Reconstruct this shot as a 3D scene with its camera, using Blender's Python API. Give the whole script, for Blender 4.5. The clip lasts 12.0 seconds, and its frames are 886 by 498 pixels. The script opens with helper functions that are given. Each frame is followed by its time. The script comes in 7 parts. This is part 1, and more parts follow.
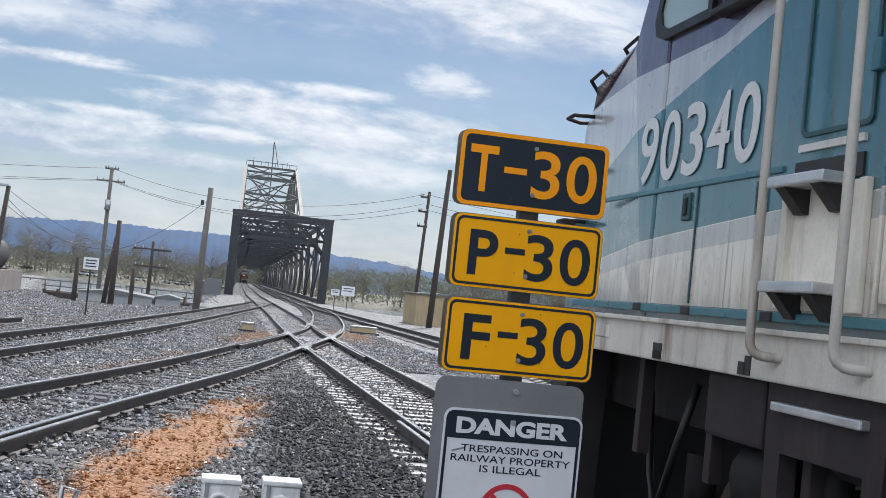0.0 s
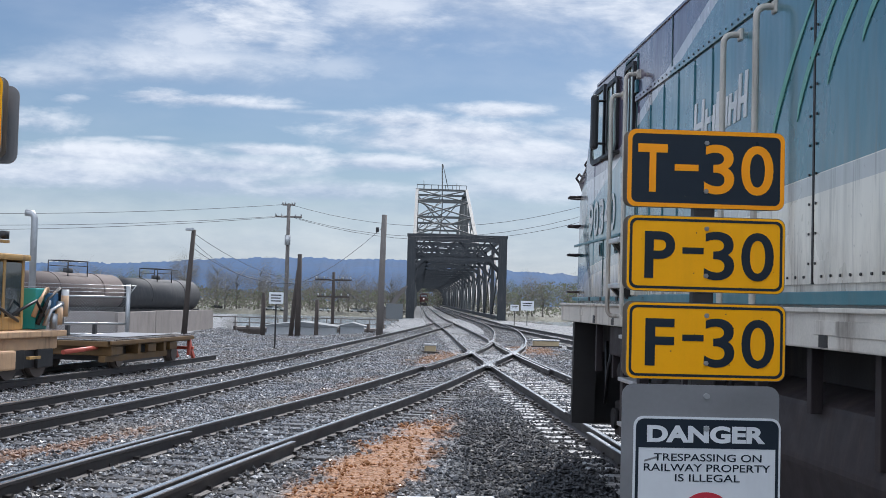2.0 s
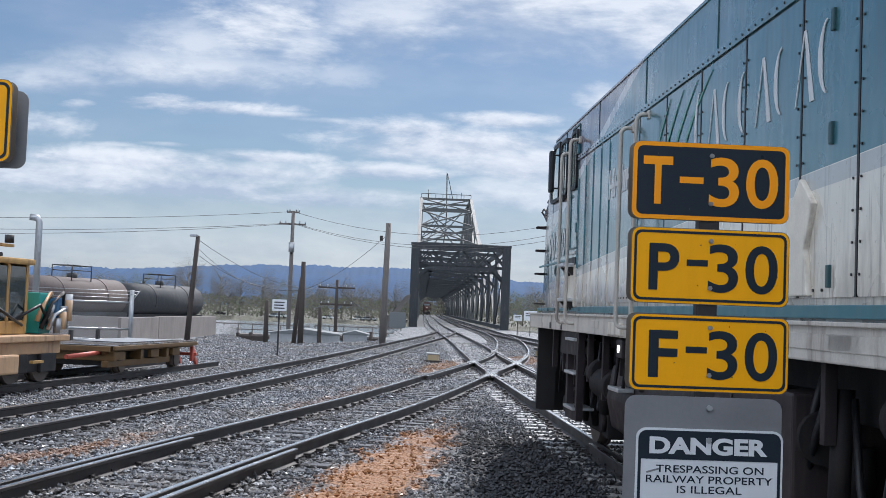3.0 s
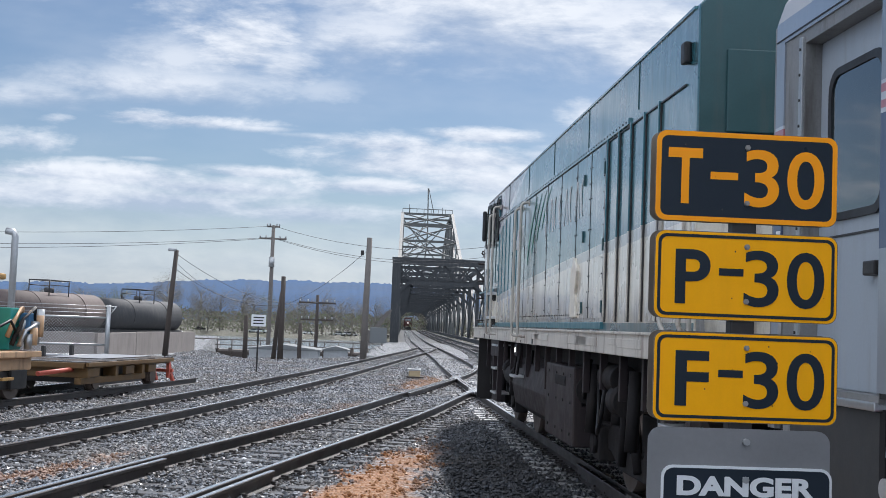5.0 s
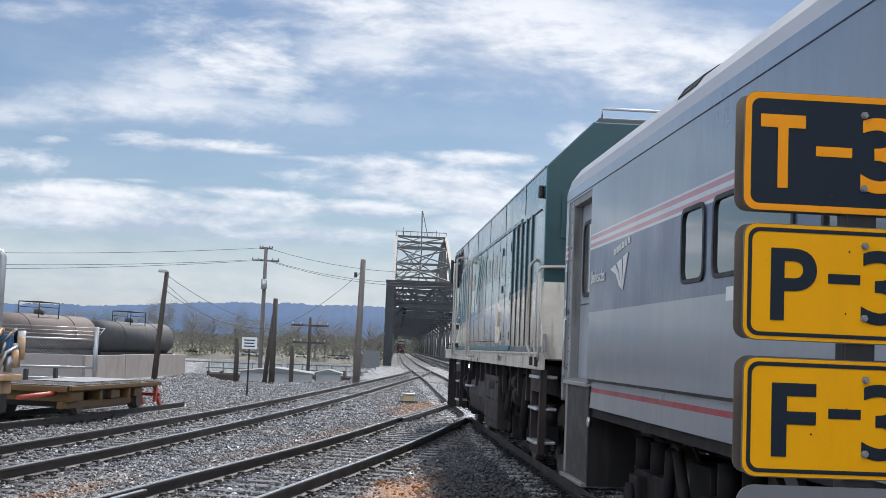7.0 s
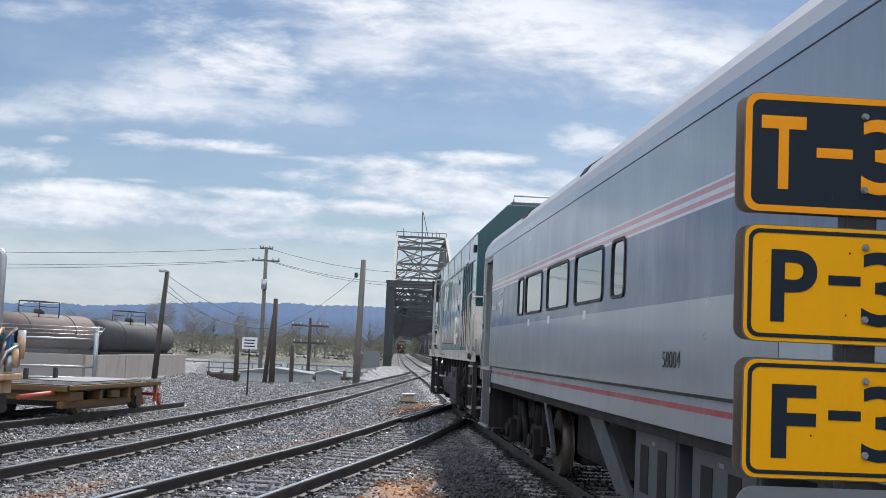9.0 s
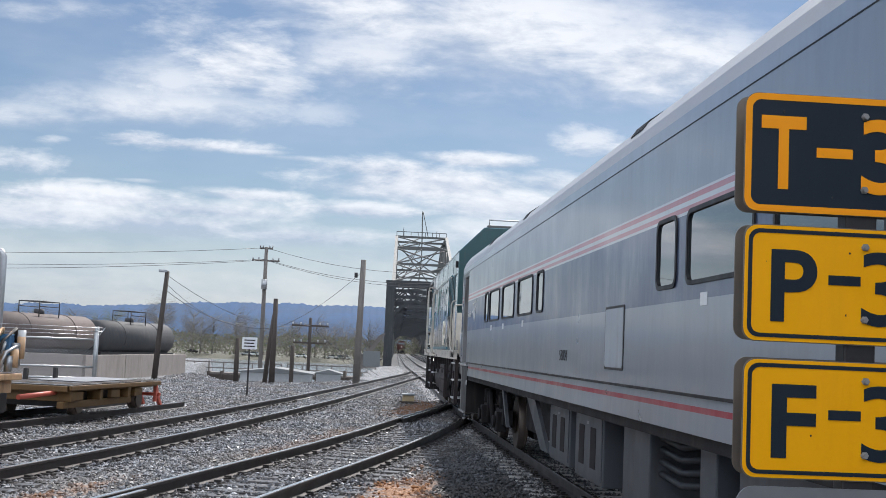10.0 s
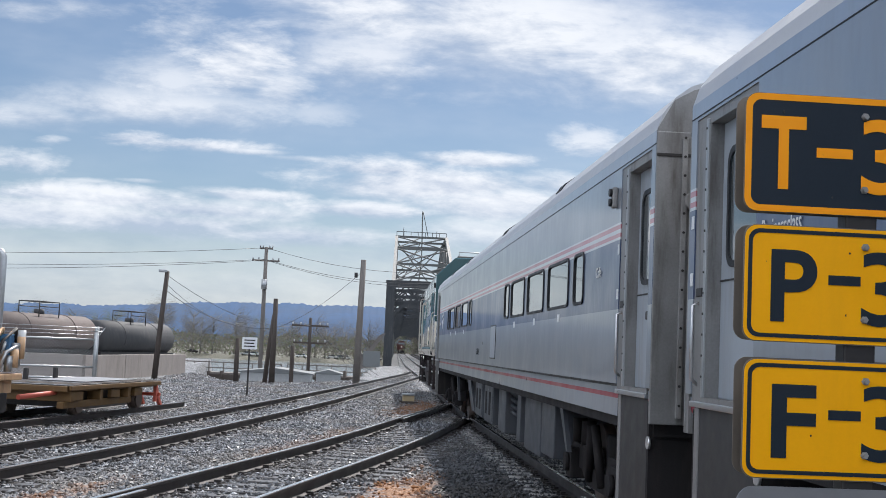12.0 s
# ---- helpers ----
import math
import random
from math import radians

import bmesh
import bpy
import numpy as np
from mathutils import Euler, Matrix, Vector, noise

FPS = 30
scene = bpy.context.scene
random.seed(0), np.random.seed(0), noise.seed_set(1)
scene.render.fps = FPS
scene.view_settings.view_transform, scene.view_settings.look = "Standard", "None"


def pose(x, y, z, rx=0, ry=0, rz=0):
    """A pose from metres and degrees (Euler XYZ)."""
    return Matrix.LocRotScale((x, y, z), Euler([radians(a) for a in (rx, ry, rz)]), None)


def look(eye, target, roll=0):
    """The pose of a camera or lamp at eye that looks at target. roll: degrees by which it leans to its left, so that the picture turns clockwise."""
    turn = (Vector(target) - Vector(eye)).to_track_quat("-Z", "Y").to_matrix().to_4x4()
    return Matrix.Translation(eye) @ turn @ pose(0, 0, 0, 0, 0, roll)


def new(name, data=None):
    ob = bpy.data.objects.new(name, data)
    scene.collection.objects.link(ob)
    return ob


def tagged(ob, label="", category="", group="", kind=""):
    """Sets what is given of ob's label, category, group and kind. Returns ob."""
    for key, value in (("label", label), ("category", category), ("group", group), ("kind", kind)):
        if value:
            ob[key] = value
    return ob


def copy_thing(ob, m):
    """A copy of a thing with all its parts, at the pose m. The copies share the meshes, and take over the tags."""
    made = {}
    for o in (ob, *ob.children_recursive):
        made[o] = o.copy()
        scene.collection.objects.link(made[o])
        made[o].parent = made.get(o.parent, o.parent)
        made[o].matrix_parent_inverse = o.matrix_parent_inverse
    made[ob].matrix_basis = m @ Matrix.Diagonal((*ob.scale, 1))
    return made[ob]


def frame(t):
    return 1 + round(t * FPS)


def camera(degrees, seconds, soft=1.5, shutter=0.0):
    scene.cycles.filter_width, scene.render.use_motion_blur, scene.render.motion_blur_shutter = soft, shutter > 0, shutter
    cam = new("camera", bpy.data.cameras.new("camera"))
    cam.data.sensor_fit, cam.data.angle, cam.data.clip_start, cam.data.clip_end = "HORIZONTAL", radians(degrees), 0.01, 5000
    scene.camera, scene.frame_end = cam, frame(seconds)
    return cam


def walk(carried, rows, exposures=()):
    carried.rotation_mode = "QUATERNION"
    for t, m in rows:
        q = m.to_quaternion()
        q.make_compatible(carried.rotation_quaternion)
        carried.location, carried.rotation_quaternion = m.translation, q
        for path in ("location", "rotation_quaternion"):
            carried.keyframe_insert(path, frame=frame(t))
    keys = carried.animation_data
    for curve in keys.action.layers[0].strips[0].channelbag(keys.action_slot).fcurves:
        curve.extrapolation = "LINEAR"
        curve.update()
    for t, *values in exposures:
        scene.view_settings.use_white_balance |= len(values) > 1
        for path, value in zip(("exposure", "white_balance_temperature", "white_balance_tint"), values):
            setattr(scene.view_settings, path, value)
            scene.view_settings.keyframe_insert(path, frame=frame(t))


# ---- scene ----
# World: x to the right, y along the train's track, z up from the rail tops.
cam = camera(40.06, 12.0, soft=0.55)
ROWS = [
    (0.0, -0.018, -1.383, 1.700, 2.339, -5.943, -11.736),
    (0.5, 0.000, -1.329, 1.704, 2.170, -6.251, -5.972),
    (1.0, -0.006, -1.344, 1.701, 2.310, -4.279, -4.792),
    (1.5, 0.001, -1.325, 1.694, 2.402, -1.847, -4.044),
    (2.0, 0.000, -1.321, 1.698, 2.456, -1.512, -3.285),
    (2.5, 0.000, -1.326, 1.700, 2.671, -1.699, -3.097),
    (3.0, -0.005, -1.335, 1.698, 2.880, -2.193, -3.141),
    (4.0, -0.005, -1.335, 1.699, 3.00, -2.19, -3.32),
    (4.8, -0.005, -1.33, 1.700, 3.09, -2.19, -3.54),
    (5.0, -0.004, -0.792, 1.702, 3.631, -2.190, -4.037),
    (5.5, 0.001, -0.163, 1.703, 4.448, -1.990, -4.588),
    (6.0, -0.004, -0.012, 1.699, 4.742, -2.166, -4.571),
    (6.5, 0.0, 0.0, 1.70, 4.74, -2.302, -4.417),
    (7.0, 0.0, 0.0, 1.70, 4.74, -2.361, -4.357),
    (9.0, 0.0, 0.0, 1.70, 4.764, -2.50, -4.352),
    (12.0, 0.0, 0.0, 1.70, 4.764, -2.50, -4.352),
]
walk(cam, [(t, pose(x, y, z, 90 + pitch, roll, yaw)) for t, x, y, z, pitch, roll, yaw in ROWS], [(0.0, 0.3, 6320, 11), (0.6, 0.2, 6120, 11), (1.5, 0.17, 6020, 11), (3.2, 0.17, 6020, 11), (4.8, 0.22, 6100, 11), (5.6, 0.3, 6320, 11), (12.0, 0.3, 6320, 11)])

# ---- light ----
SUN_AZ, SUN_EL = 20.0, 50.0  # degrees to the right of +y, and up
sun_data = bpy.data.lights.new("sun", "SUN")
sun_data.energy, sun_data.angle, sun_data.color = 4.2, radians(0.6), (1.0, 0.95, 0.88)
sun = new("sun", sun_data)
ca, sa, ce, se = math.cos(radians(SUN_AZ)), math.sin(radians(SUN_AZ)), math.cos(radians(SUN_EL)), math.sin(radians(SUN_EL))
sun.matrix_basis = look((sa * ce * 50, ca * ce * 50, se * 50), (0, 0, 0))


class Nodes:
    """Short hand for building node trees."""

    def __init__(self, tree):
        self.tree = tree
        tree.nodes.clear()

    def add(self, kind):
        return self.tree.nodes.new(kind)

    def put(self, socket, value):
        if isinstance(value, bpy.types.NodeSocket):
            self.tree.links.new(value, socket)
        elif isinstance(value, (tuple, list)) and len(value) == 3 and socket.type == "RGBA":
            socket.default_value = (*value, 1)
        else:
            socket.default_value = value

    def math(self, op, a, b=0.0, c=0.0, clamp=False):
        n = self.add("ShaderNodeMath")
        n.operation, n.use_clamp = op, clamp
        for s, v in zip(n.inputs, (a, b, c)):
            self.put(s, v)
        return n.outputs[0]

    def mix(self, f, a, b, mode="MIX"):
        n = self.add("ShaderNodeMix")
        n.data_type, n.blend_type = "RGBA", mode
        self.put(n.inputs[0], f)
        self.put(n.inputs[6], a)
        self.put(n.inputs[7], b)
        return n.outputs[2]

    def ramp(self, f, lo, hi, a=0.0, b=1.0):
        n = self.add("ShaderNodeMapRange")
        n.interpolation_type = "SMOOTHSTEP"
        for s, v in zip(n.inputs, (f, lo, hi, a, b)):
            self.put(s, v)
        return n.outputs[0]

    def noise(self, vec, scale, detail=3.0, rough=0.55, distort=0.0):
        n = self.add("ShaderNodeTexNoise")
        if vec is not None:
            self.put(n.inputs["Vector"], vec)
        n.inputs["Scale"].default_value, n.inputs["Detail"].default_value = scale, detail
        n.inputs["Roughness"].default_value, n.inputs["Distortion"].default_value = rough, distort
        return n.outputs["Fac"]

    def voronoi(self, vec, scale, feature="F1", out="Distance"):
        n = self.add("ShaderNodeTexVoronoi")
        n.feature = feature
        if vec is not None:
            self.put(n.inputs["Vector"], vec)
        n.inputs["Scale"].default_value = scale
        return n.outputs[out]

    def coords(self, which="Object"):
        return self.add("ShaderNodeTexCoord").outputs[which]

    def split(self, vec):
        n = self.add("ShaderNodeSeparateXYZ")
        self.put(n.inputs[0], vec)
        return n.outputs

    def join(self, x, y, z):
        n = self.add("ShaderNodeCombineXYZ")
        for s, v in zip(n.inputs, (x, y, z)):
            self.put(s, v)
        return n.outputs[0]

    def scaled(self, vec, scale):
        n = self.add("ShaderNodeMapping")
        self.put(n.inputs[0], vec)
        n.inputs["Scale"].default_value = scale
        return n.outputs[0]

    def bump(self, height, strength, distance):
        n = self.add("ShaderNodeBump")
        n.inputs["Strength"].default_value, n.inputs["Distance"].default_value = strength, distance
        self.put(n.inputs["Height"], height)
        return n.outputs[0]


# ---- sky: blue with broken cloud, whiter towards the horizon ----
world = bpy.data.worlds.new("sky")
world.use_nodes = True
scene.world = world
w = Nodes(world.node_tree)
sky = w.add("ShaderNodeTexSky")
sky.sky_type, sky.sun_disc = "NISHITA", False
sky.sun_elevation, sky.sun_rotation = radians(SUN_EL), radians(SUN_AZ)
sky.air_density, sky.dust_density, sky.ozone_density = 1.0, 0.5, 3.2
dx, dy, dz = w.split(w.coords("Generated"))
depth = w.math("MAXIMUM", w.math("ABSOLUTE", dy), 0.25)
u, e = w.math("DIVIDE", dx, depth), w.math("DIVIDE", dz, depth)
flat = w.join(u, w.math("MULTIPLY", e, 2.8), 0.37)
rough1 = w.math("SUBTRACT", w.noise(flat, 9.0, 8.0, 0.62, 0.3), 0.5)
rough2 = w.math("SUBTRACT", w.noise(flat, 30.0, 6.0, 0.6), 0.5)
billow = w.math("ADD", w.math("MULTIPLY", rough1, 3.2), w.math("MULTIPLY", rough2, 1.3))


def cloud(cu, ce_, ru, re, gain=1.0, soft=0.9, rag=1.0):
    """A patch of cloud round (azimuth, elevation) with uneven edges: how thick it is, and how bright (its top more than its base)."""
    a = w.math("DIVIDE", w.math("SUBTRACT", u, cu), ru)
    b = w.math("DIVIDE", w.math("SUBTRACT", e, ce_), re)
    r = w.math("SQRT", w.math("ADD", w.math("MULTIPLY", a, a), w.math("MULTIPLY", b, b)))
    thick = w.math("MULTIPLY", w.ramp(w.math("ADD", w.math("SUBTRACT", 1.0, r), w.math("MULTIPLY", billow, rag)), -0.12, soft), gain)
    return thick, w.math("MULTIPLY", thick, w.ramp(w.math("ADD", b, w.math("MULTIPLY", billow, 0.8)), -0.8, 0.55, 0.22, 1.0))


CLOUDS = [
    (-0.103, 0.233, 0.063, 0.0452, 0.95, 0.9, 0.65), (-0.146, 0.256, 0.046, 0.0285, 0.7, 1.1, 0.8), (-0.067, 0.211, 0.044, 0.0261, 0.8, 1.0, 0.6), (-0.159, 0.208, 0.069, 0.0354, 0.72, 1.1, 0.5),
    (-0.171, 0.188, 0.166, 0.0244, 0.8, 1.0, 0.32), (-0.270, 0.175, 0.099, 0.0186, 0.7, 1.0, 0.35), (-0.038, 0.191, 0.051, 0.0142, 0.45, 1.2, 0.5), (0.120, 0.273, 0.204, 0.0658, 0.95, 0.9, 0.25),
    (0.256, 0.252, 0.168, 0.0613, 0.95, 0.9, 0.25), (0.014, 0.281, 0.124, 0.0435, 0.93, 0.95, 0.35), (-0.002, 0.236, 0.090, 0.0384, 0.78, 1.0, 0.45), (-0.272, 0.265, 0.100, 0.0132, 0.55, 1.2, 0.6),
    (-0.142, 0.159, 0.087, 0.0080, 0.92, 0.75, 0.7), (-0.183, 0.162, 0.050, 0.0093, 0.95, 0.75, 0.7), (-0.091, 0.156, 0.042, 0.0042, 0.8, 0.9, 0.6), (-0.251, 0.157, 0.020, 0.0051, 0.6, 1.0, 1.0),
    (-0.036, 0.152, 0.061, 0.0042, 0.55, 1.0, 0.6), (-0.275, 0.138, 0.040, 0.0120, 0.75, 0.9, 0.8), (-0.222, 0.124, 0.027, 0.0032, 0.6, 0.9, 0.6), (-0.174, 0.127, 0.023, 0.0028, 0.5, 0.9, 0.6),
    (0.063, 0.138, 0.128, 0.0218, 0.98, 0.7, 0.5), (0.025, 0.147, 0.089, 0.0142, 0.95, 0.7, 0.6), (0.096, 0.159, 0.062, 0.0086, 0.95, 0.7, 0.55), (0.004, 0.112, 0.080, 0.0094, 0.92, 0.7, 0.6),
    (0.126, 0.124, 0.115, 0.0209, 0.95, 0.75, 0.45), (0.198, 0.180, 0.041, 0.0183, 0.75, 0.95, 0.8), (0.177, 0.142, 0.082, 0.0162, 0.85, 0.8, 0.5), (-0.221, 0.112, 0.146, 0.0129, 0.95, 0.7, 0.55),
    (-0.260, 0.097, 0.117, 0.0202, 0.92, 0.75, 0.4), (-0.094, 0.120, 0.065, 0.0070, 0.88, 0.8, 0.6), (-0.161, 0.093, 0.174, 0.0213, 0.92, 0.8, 0.4), (-0.051, 0.088, 0.130, 0.0158, 0.86, 0.85, 0.4),
    (0.117, 0.096, 0.105, 0.0208, 0.8, 0.9, 0.35), (-0.130, 0.105, 0.138, 0.0139, 0.9, 0.8, 0.4), (0.62, 0.2, 0.22, 0.09, 0.8, 1.2), (-0.46, 0.16, 0.10, 0.05, 0.6, 1.1),
    (0.1, 0.44, 0.5, 0.09, 0.8, 1.4),
]
cover, light = cloud(*CLOUDS[0])
for patch in CLOUDS[1:]:
    c_, l_ = cloud(*patch)
    cover, light = w.math("MAXIMUM", cover, c_), w.math("MAXIMUM", light, l_)
veil = w.ramp(w.noise(flat, 3.0, 5.0, 0.6), 0.42, 0.76, 0.0, 0.22)
light = w.math("MAXIMUM", light, w.math("MULTIPLY", veil, 0.5))
cover = w.math("MAXIMUM", cover, veil)
away = w.ramp(e, 0.4, 0.8, 0.0, 1.0)
broken = w.ramp(w.noise(w.coords("Generated"), 3.0, 6.0, 0.6), 0.38, 0.58, 0.25, 1.0)
cover = w.math("ADD", w.math("MULTIPLY", cover, w.math("SUBTRACT", 1.0, away)), w.math("MULTIPLY", broken, away))
light = w.math("ADD", w.math("MULTIPLY", light, w.math("SUBTRACT", 1.0, away)), w.math("MULTIPLY", w.math("MULTIPLY", broken, 0.75), away))
bands = w.noise(w.join(u, w.math("MULTIPLY", e, 6.0), 1.9), 6.0, 7.0, 0.6, 0.25)
low = w.ramp(w.math("ADD", e, w.math("MULTIPLY", w.math("SUBTRACT", bands, 0.5), 0.06)), 0.125, 0.04, 0.0, 0.60)
light = w.math("MAXIMUM", light, w.math("MULTIPLY", low, w.ramp(bands, 0.40, 0.62, 0.3, 0.7)))
cover = w.math("MAXIMUM", cover, low)
shade = w.math("DIVIDE", light, w.math("MAXIMUM", cover, 0.02), clamp=True)
shade = w.math("MULTIPLY", shade, w.ramp(e, 0.04, 0.15, 0.55, 1.0))
shade = w.math("ADD", shade, w.math("ADD", w.math("MULTIPLY", rough1, 1.3), w.math("MULTIPLY", rough2, 0.7)), clamp=True)
cloud_tint = w.mix(shade, (0.475, 0.553, 0.675), (0.905, 0.925, 0.95))
back_blue = w.add("ShaderNodeBackground")
w.put(back_blue.inputs["Color"], sky.outputs[0])
back_blue.inputs["Strength"].default_value = 0.062
back_cloud = w.add("ShaderNodeBackground")
w.put(back_cloud.inputs["Color"], cloud_tint)
front_lit = w.ramp(dy, 0.1, -0.5, 0.86, 2.6)  # sunward-facing clouds behind the camera, raised further to fill the shaded faces
w.put(back_cloud.inputs["Strength"], front_lit)
mixed = w.add("ShaderNodeMixShader")
w.put(mixed.inputs[0], cover)
w.put(mixed.inputs[1], back_blue.outputs[0])
w.put(mixed.inputs[2], back_cloud.outputs[0])
out = w.add("ShaderNodeOutputWorld")
w.put(out.inputs[0], mixed.outputs[0])


# ---- materials ----
def surface(name, color, rough=0.6, metal=0.0, vary=0.18, scale=6.0, bump=0.1, grain=60.0, dirt=None, dirt_amount=0.0, emit=None, coat=0.0):
    """A weathered plain surface: two scales of colour change, fine relief, and streaks of dirt."""
    m = bpy.data.materials.new(name)
    m.use_nodes = True
    n = Nodes(m.node_tree)
    b = n.add("ShaderNodeBsdfPrincipled")
    o = n.add("ShaderNodeOutputMaterial")
    n.put(o.inputs[0], b.outputs[0])
    c = n.coords()
    big, fine = n.noise(c, scale, 4.0), n.noise(c, grain, 3.0)
    f = n.math("ADD", n.math("MULTIPLY", n.math("SUBTRACT", big, 0.5), 2 * vary), n.math("MULTIPLY", n.math("SUBTRACT", fine, 0.5), vary))
    base = color if isinstance(color, bpy.types.NodeSocket) else tuple(color)
    col = n.mix(1.0, base, n.mix(n.math("ADD", f, 0.5, clamp=True), (0.5, 0.5, 0.5), (1.5, 1.5, 1.5)), "MULTIPLY")
    if dirt:
        streak = n.ramp(n.noise(n.scaled(c, (2.5, 2.5, 0.35)), 2.2, 6.0, 0.65), 0.48, 0.75, 0.0, dirt_amount)
        col = n.mix(streak, col, dirt)
    n.put(b.inputs["Base Color"], col)
    n.put(b.inputs["Roughness"], n.ramp(big, 0.2, 0.8, max(0.03, rough - 0.1), min(1.0, rough + 0.1)))
    b.inputs["Metallic"].default_value = metal
    b.inputs["Coat Weight"].default_value = coat
    if bump:
        n.put(b.inputs["Normal"], n.bump(fine, bump, 0.004))
    if emit:
        b.inputs["Emission Color"].default_value = (*emit[:3], 1)
        b.inputs["Emission Strength"].default_value = emit[3]
    return m


def painted(name, paint, rough=0.35, dirt=(0.12, 0.09, 0.07), dirt_amount=0.35, metal=0.0, coat=0.45, wavy=0.18):
    """A paint scheme laid out on a vehicle's side by its own coordinates; paint(n, x, y, z) gives the colour."""
    m = bpy.data.materials.new(name)
    m.use_nodes = True
    n = Nodes(m.node_tree)
    b = n.add("ShaderNodeBsdfPrincipled")
    o = n.add("ShaderNodeOutputMaterial")
    n.put(o.inputs[0], b.outputs[0])
    c = n.coords()
    x, y, z = n.split(c)
    col = paint(n, x, y, z)
    streak = n.ramp(n.noise(n.scaled(c, (3.0, 3.0, 0.3)), 2.0, 6.0, 0.65), 0.46, 0.8, 0.0, dirt_amount)
    spots = n.ramp(n.noise(c, 26.0, 4.0), 0.64, 0.74, 0.0, dirt_amount)
    col = n.mix(n.math("MAXIMUM", streak, spots), col, dirt)
    tone = n.noise(c, 1.3, 4.0)
    col = n.mix(1.0, col, n.mix(tone, (0.78, 0.78, 0.78), (1.16, 1.16, 1.16)), "MULTIPLY")
    n.put(b.inputs["Base Color"], col)
    n.put(b.inputs["Roughness"], n.ramp(tone, 0.25, 0.75, rough - 0.07, rough + 0.12))
    b.inputs["Metallic"].default_value = metal
    b.inputs["Coat Weight"].default_value = coat
    b.inputs["Coat Roughness"].default_value = 0.1
    wave = n.noise(n.scaled(c, (1.0, 1.6, 0.7)), 2.2, 2.0)
    n.put(b.inputs["Normal"], n.bump(n.math("ADD", wave, n.math("MULTIPLY", n.noise(c, 90.0), 0.03)), wavy, 0.05))
    return m


def low_gloss(name, level):
    """Dull a sheeting's surface reflection."""
    for node in M[name].node_tree.nodes:
        if node.type == "BSDF_PRINCIPLED":
            node.inputs["Specular IOR Level"].default_value = level


def glass(name, tint, rough=0.03):
    m = bpy.data.materials.new(name)
    m.use_nodes = True
    n = Nodes(m.node_tree)
    b = n.add("ShaderNodeBsdfPrincipled")
    o = n.add("ShaderNodeOutputMaterial")
    n.put(o.inputs[0], b.outputs[0])
    b.inputs["Base Color"].default_value = (*tint, 1)
    b.inputs["Roughness"].default_value = rough
    b.inputs["Specular IOR Level"].default_value = 0.9
    b.inputs["Coat Weight"].default_value = 0.6
    b.inputs["Coat Roughness"].default_value = 0.02
    c = n.coords()
    n.put(b.inputs["Normal"], n.bump(n.noise(c, 1.5, 1.0), 0.04, 0.05))
    return m


def foliage(name, color):
    """Thin leaves and twigs that let light through."""
    m = bpy.data.materials.new(name)
    m.use_nodes = True
    n = Nodes(m.node_tree)
    o = n.add("ShaderNodeOutputMaterial")
    a, b, mixed_ = n.add("ShaderNodeBsdfDiffuse"), n.add("ShaderNodeBsdfTranslucent"), n.add("ShaderNodeMixShader")
    pick = n.add("ShaderNodeNewGeometry").outputs["Random Per Island"]
    col = n.mix(1.0, color, n.mix(pick, (0.7, 0.7, 0.7), (1.3, 1.3, 1.3)), "MULTIPLY")
    col = n.mix(n.noise(n.coords(), 0.12, 3.0), col, tuple(0.75 * v for v in color))
    n.put(a.inputs["Color"], col)
    n.put(b.inputs["Color"], col)
    n.put(mixed_.inputs[0], 0.5)
    n.put(mixed_.inputs[1], a.outputs[0])
    n.put(mixed_.inputs[2], b.outputs[0])
    n.put(o.inputs[0], mixed_.outputs[0])
    return m


TEAL, CREAM, PURPLE = (0.045, 0.165, 0.205), (0.80, 0.745, 0.645), (0.062, 0.038, 0.088)
LOCO, CAR = 16.6, 27.6  # body lengths


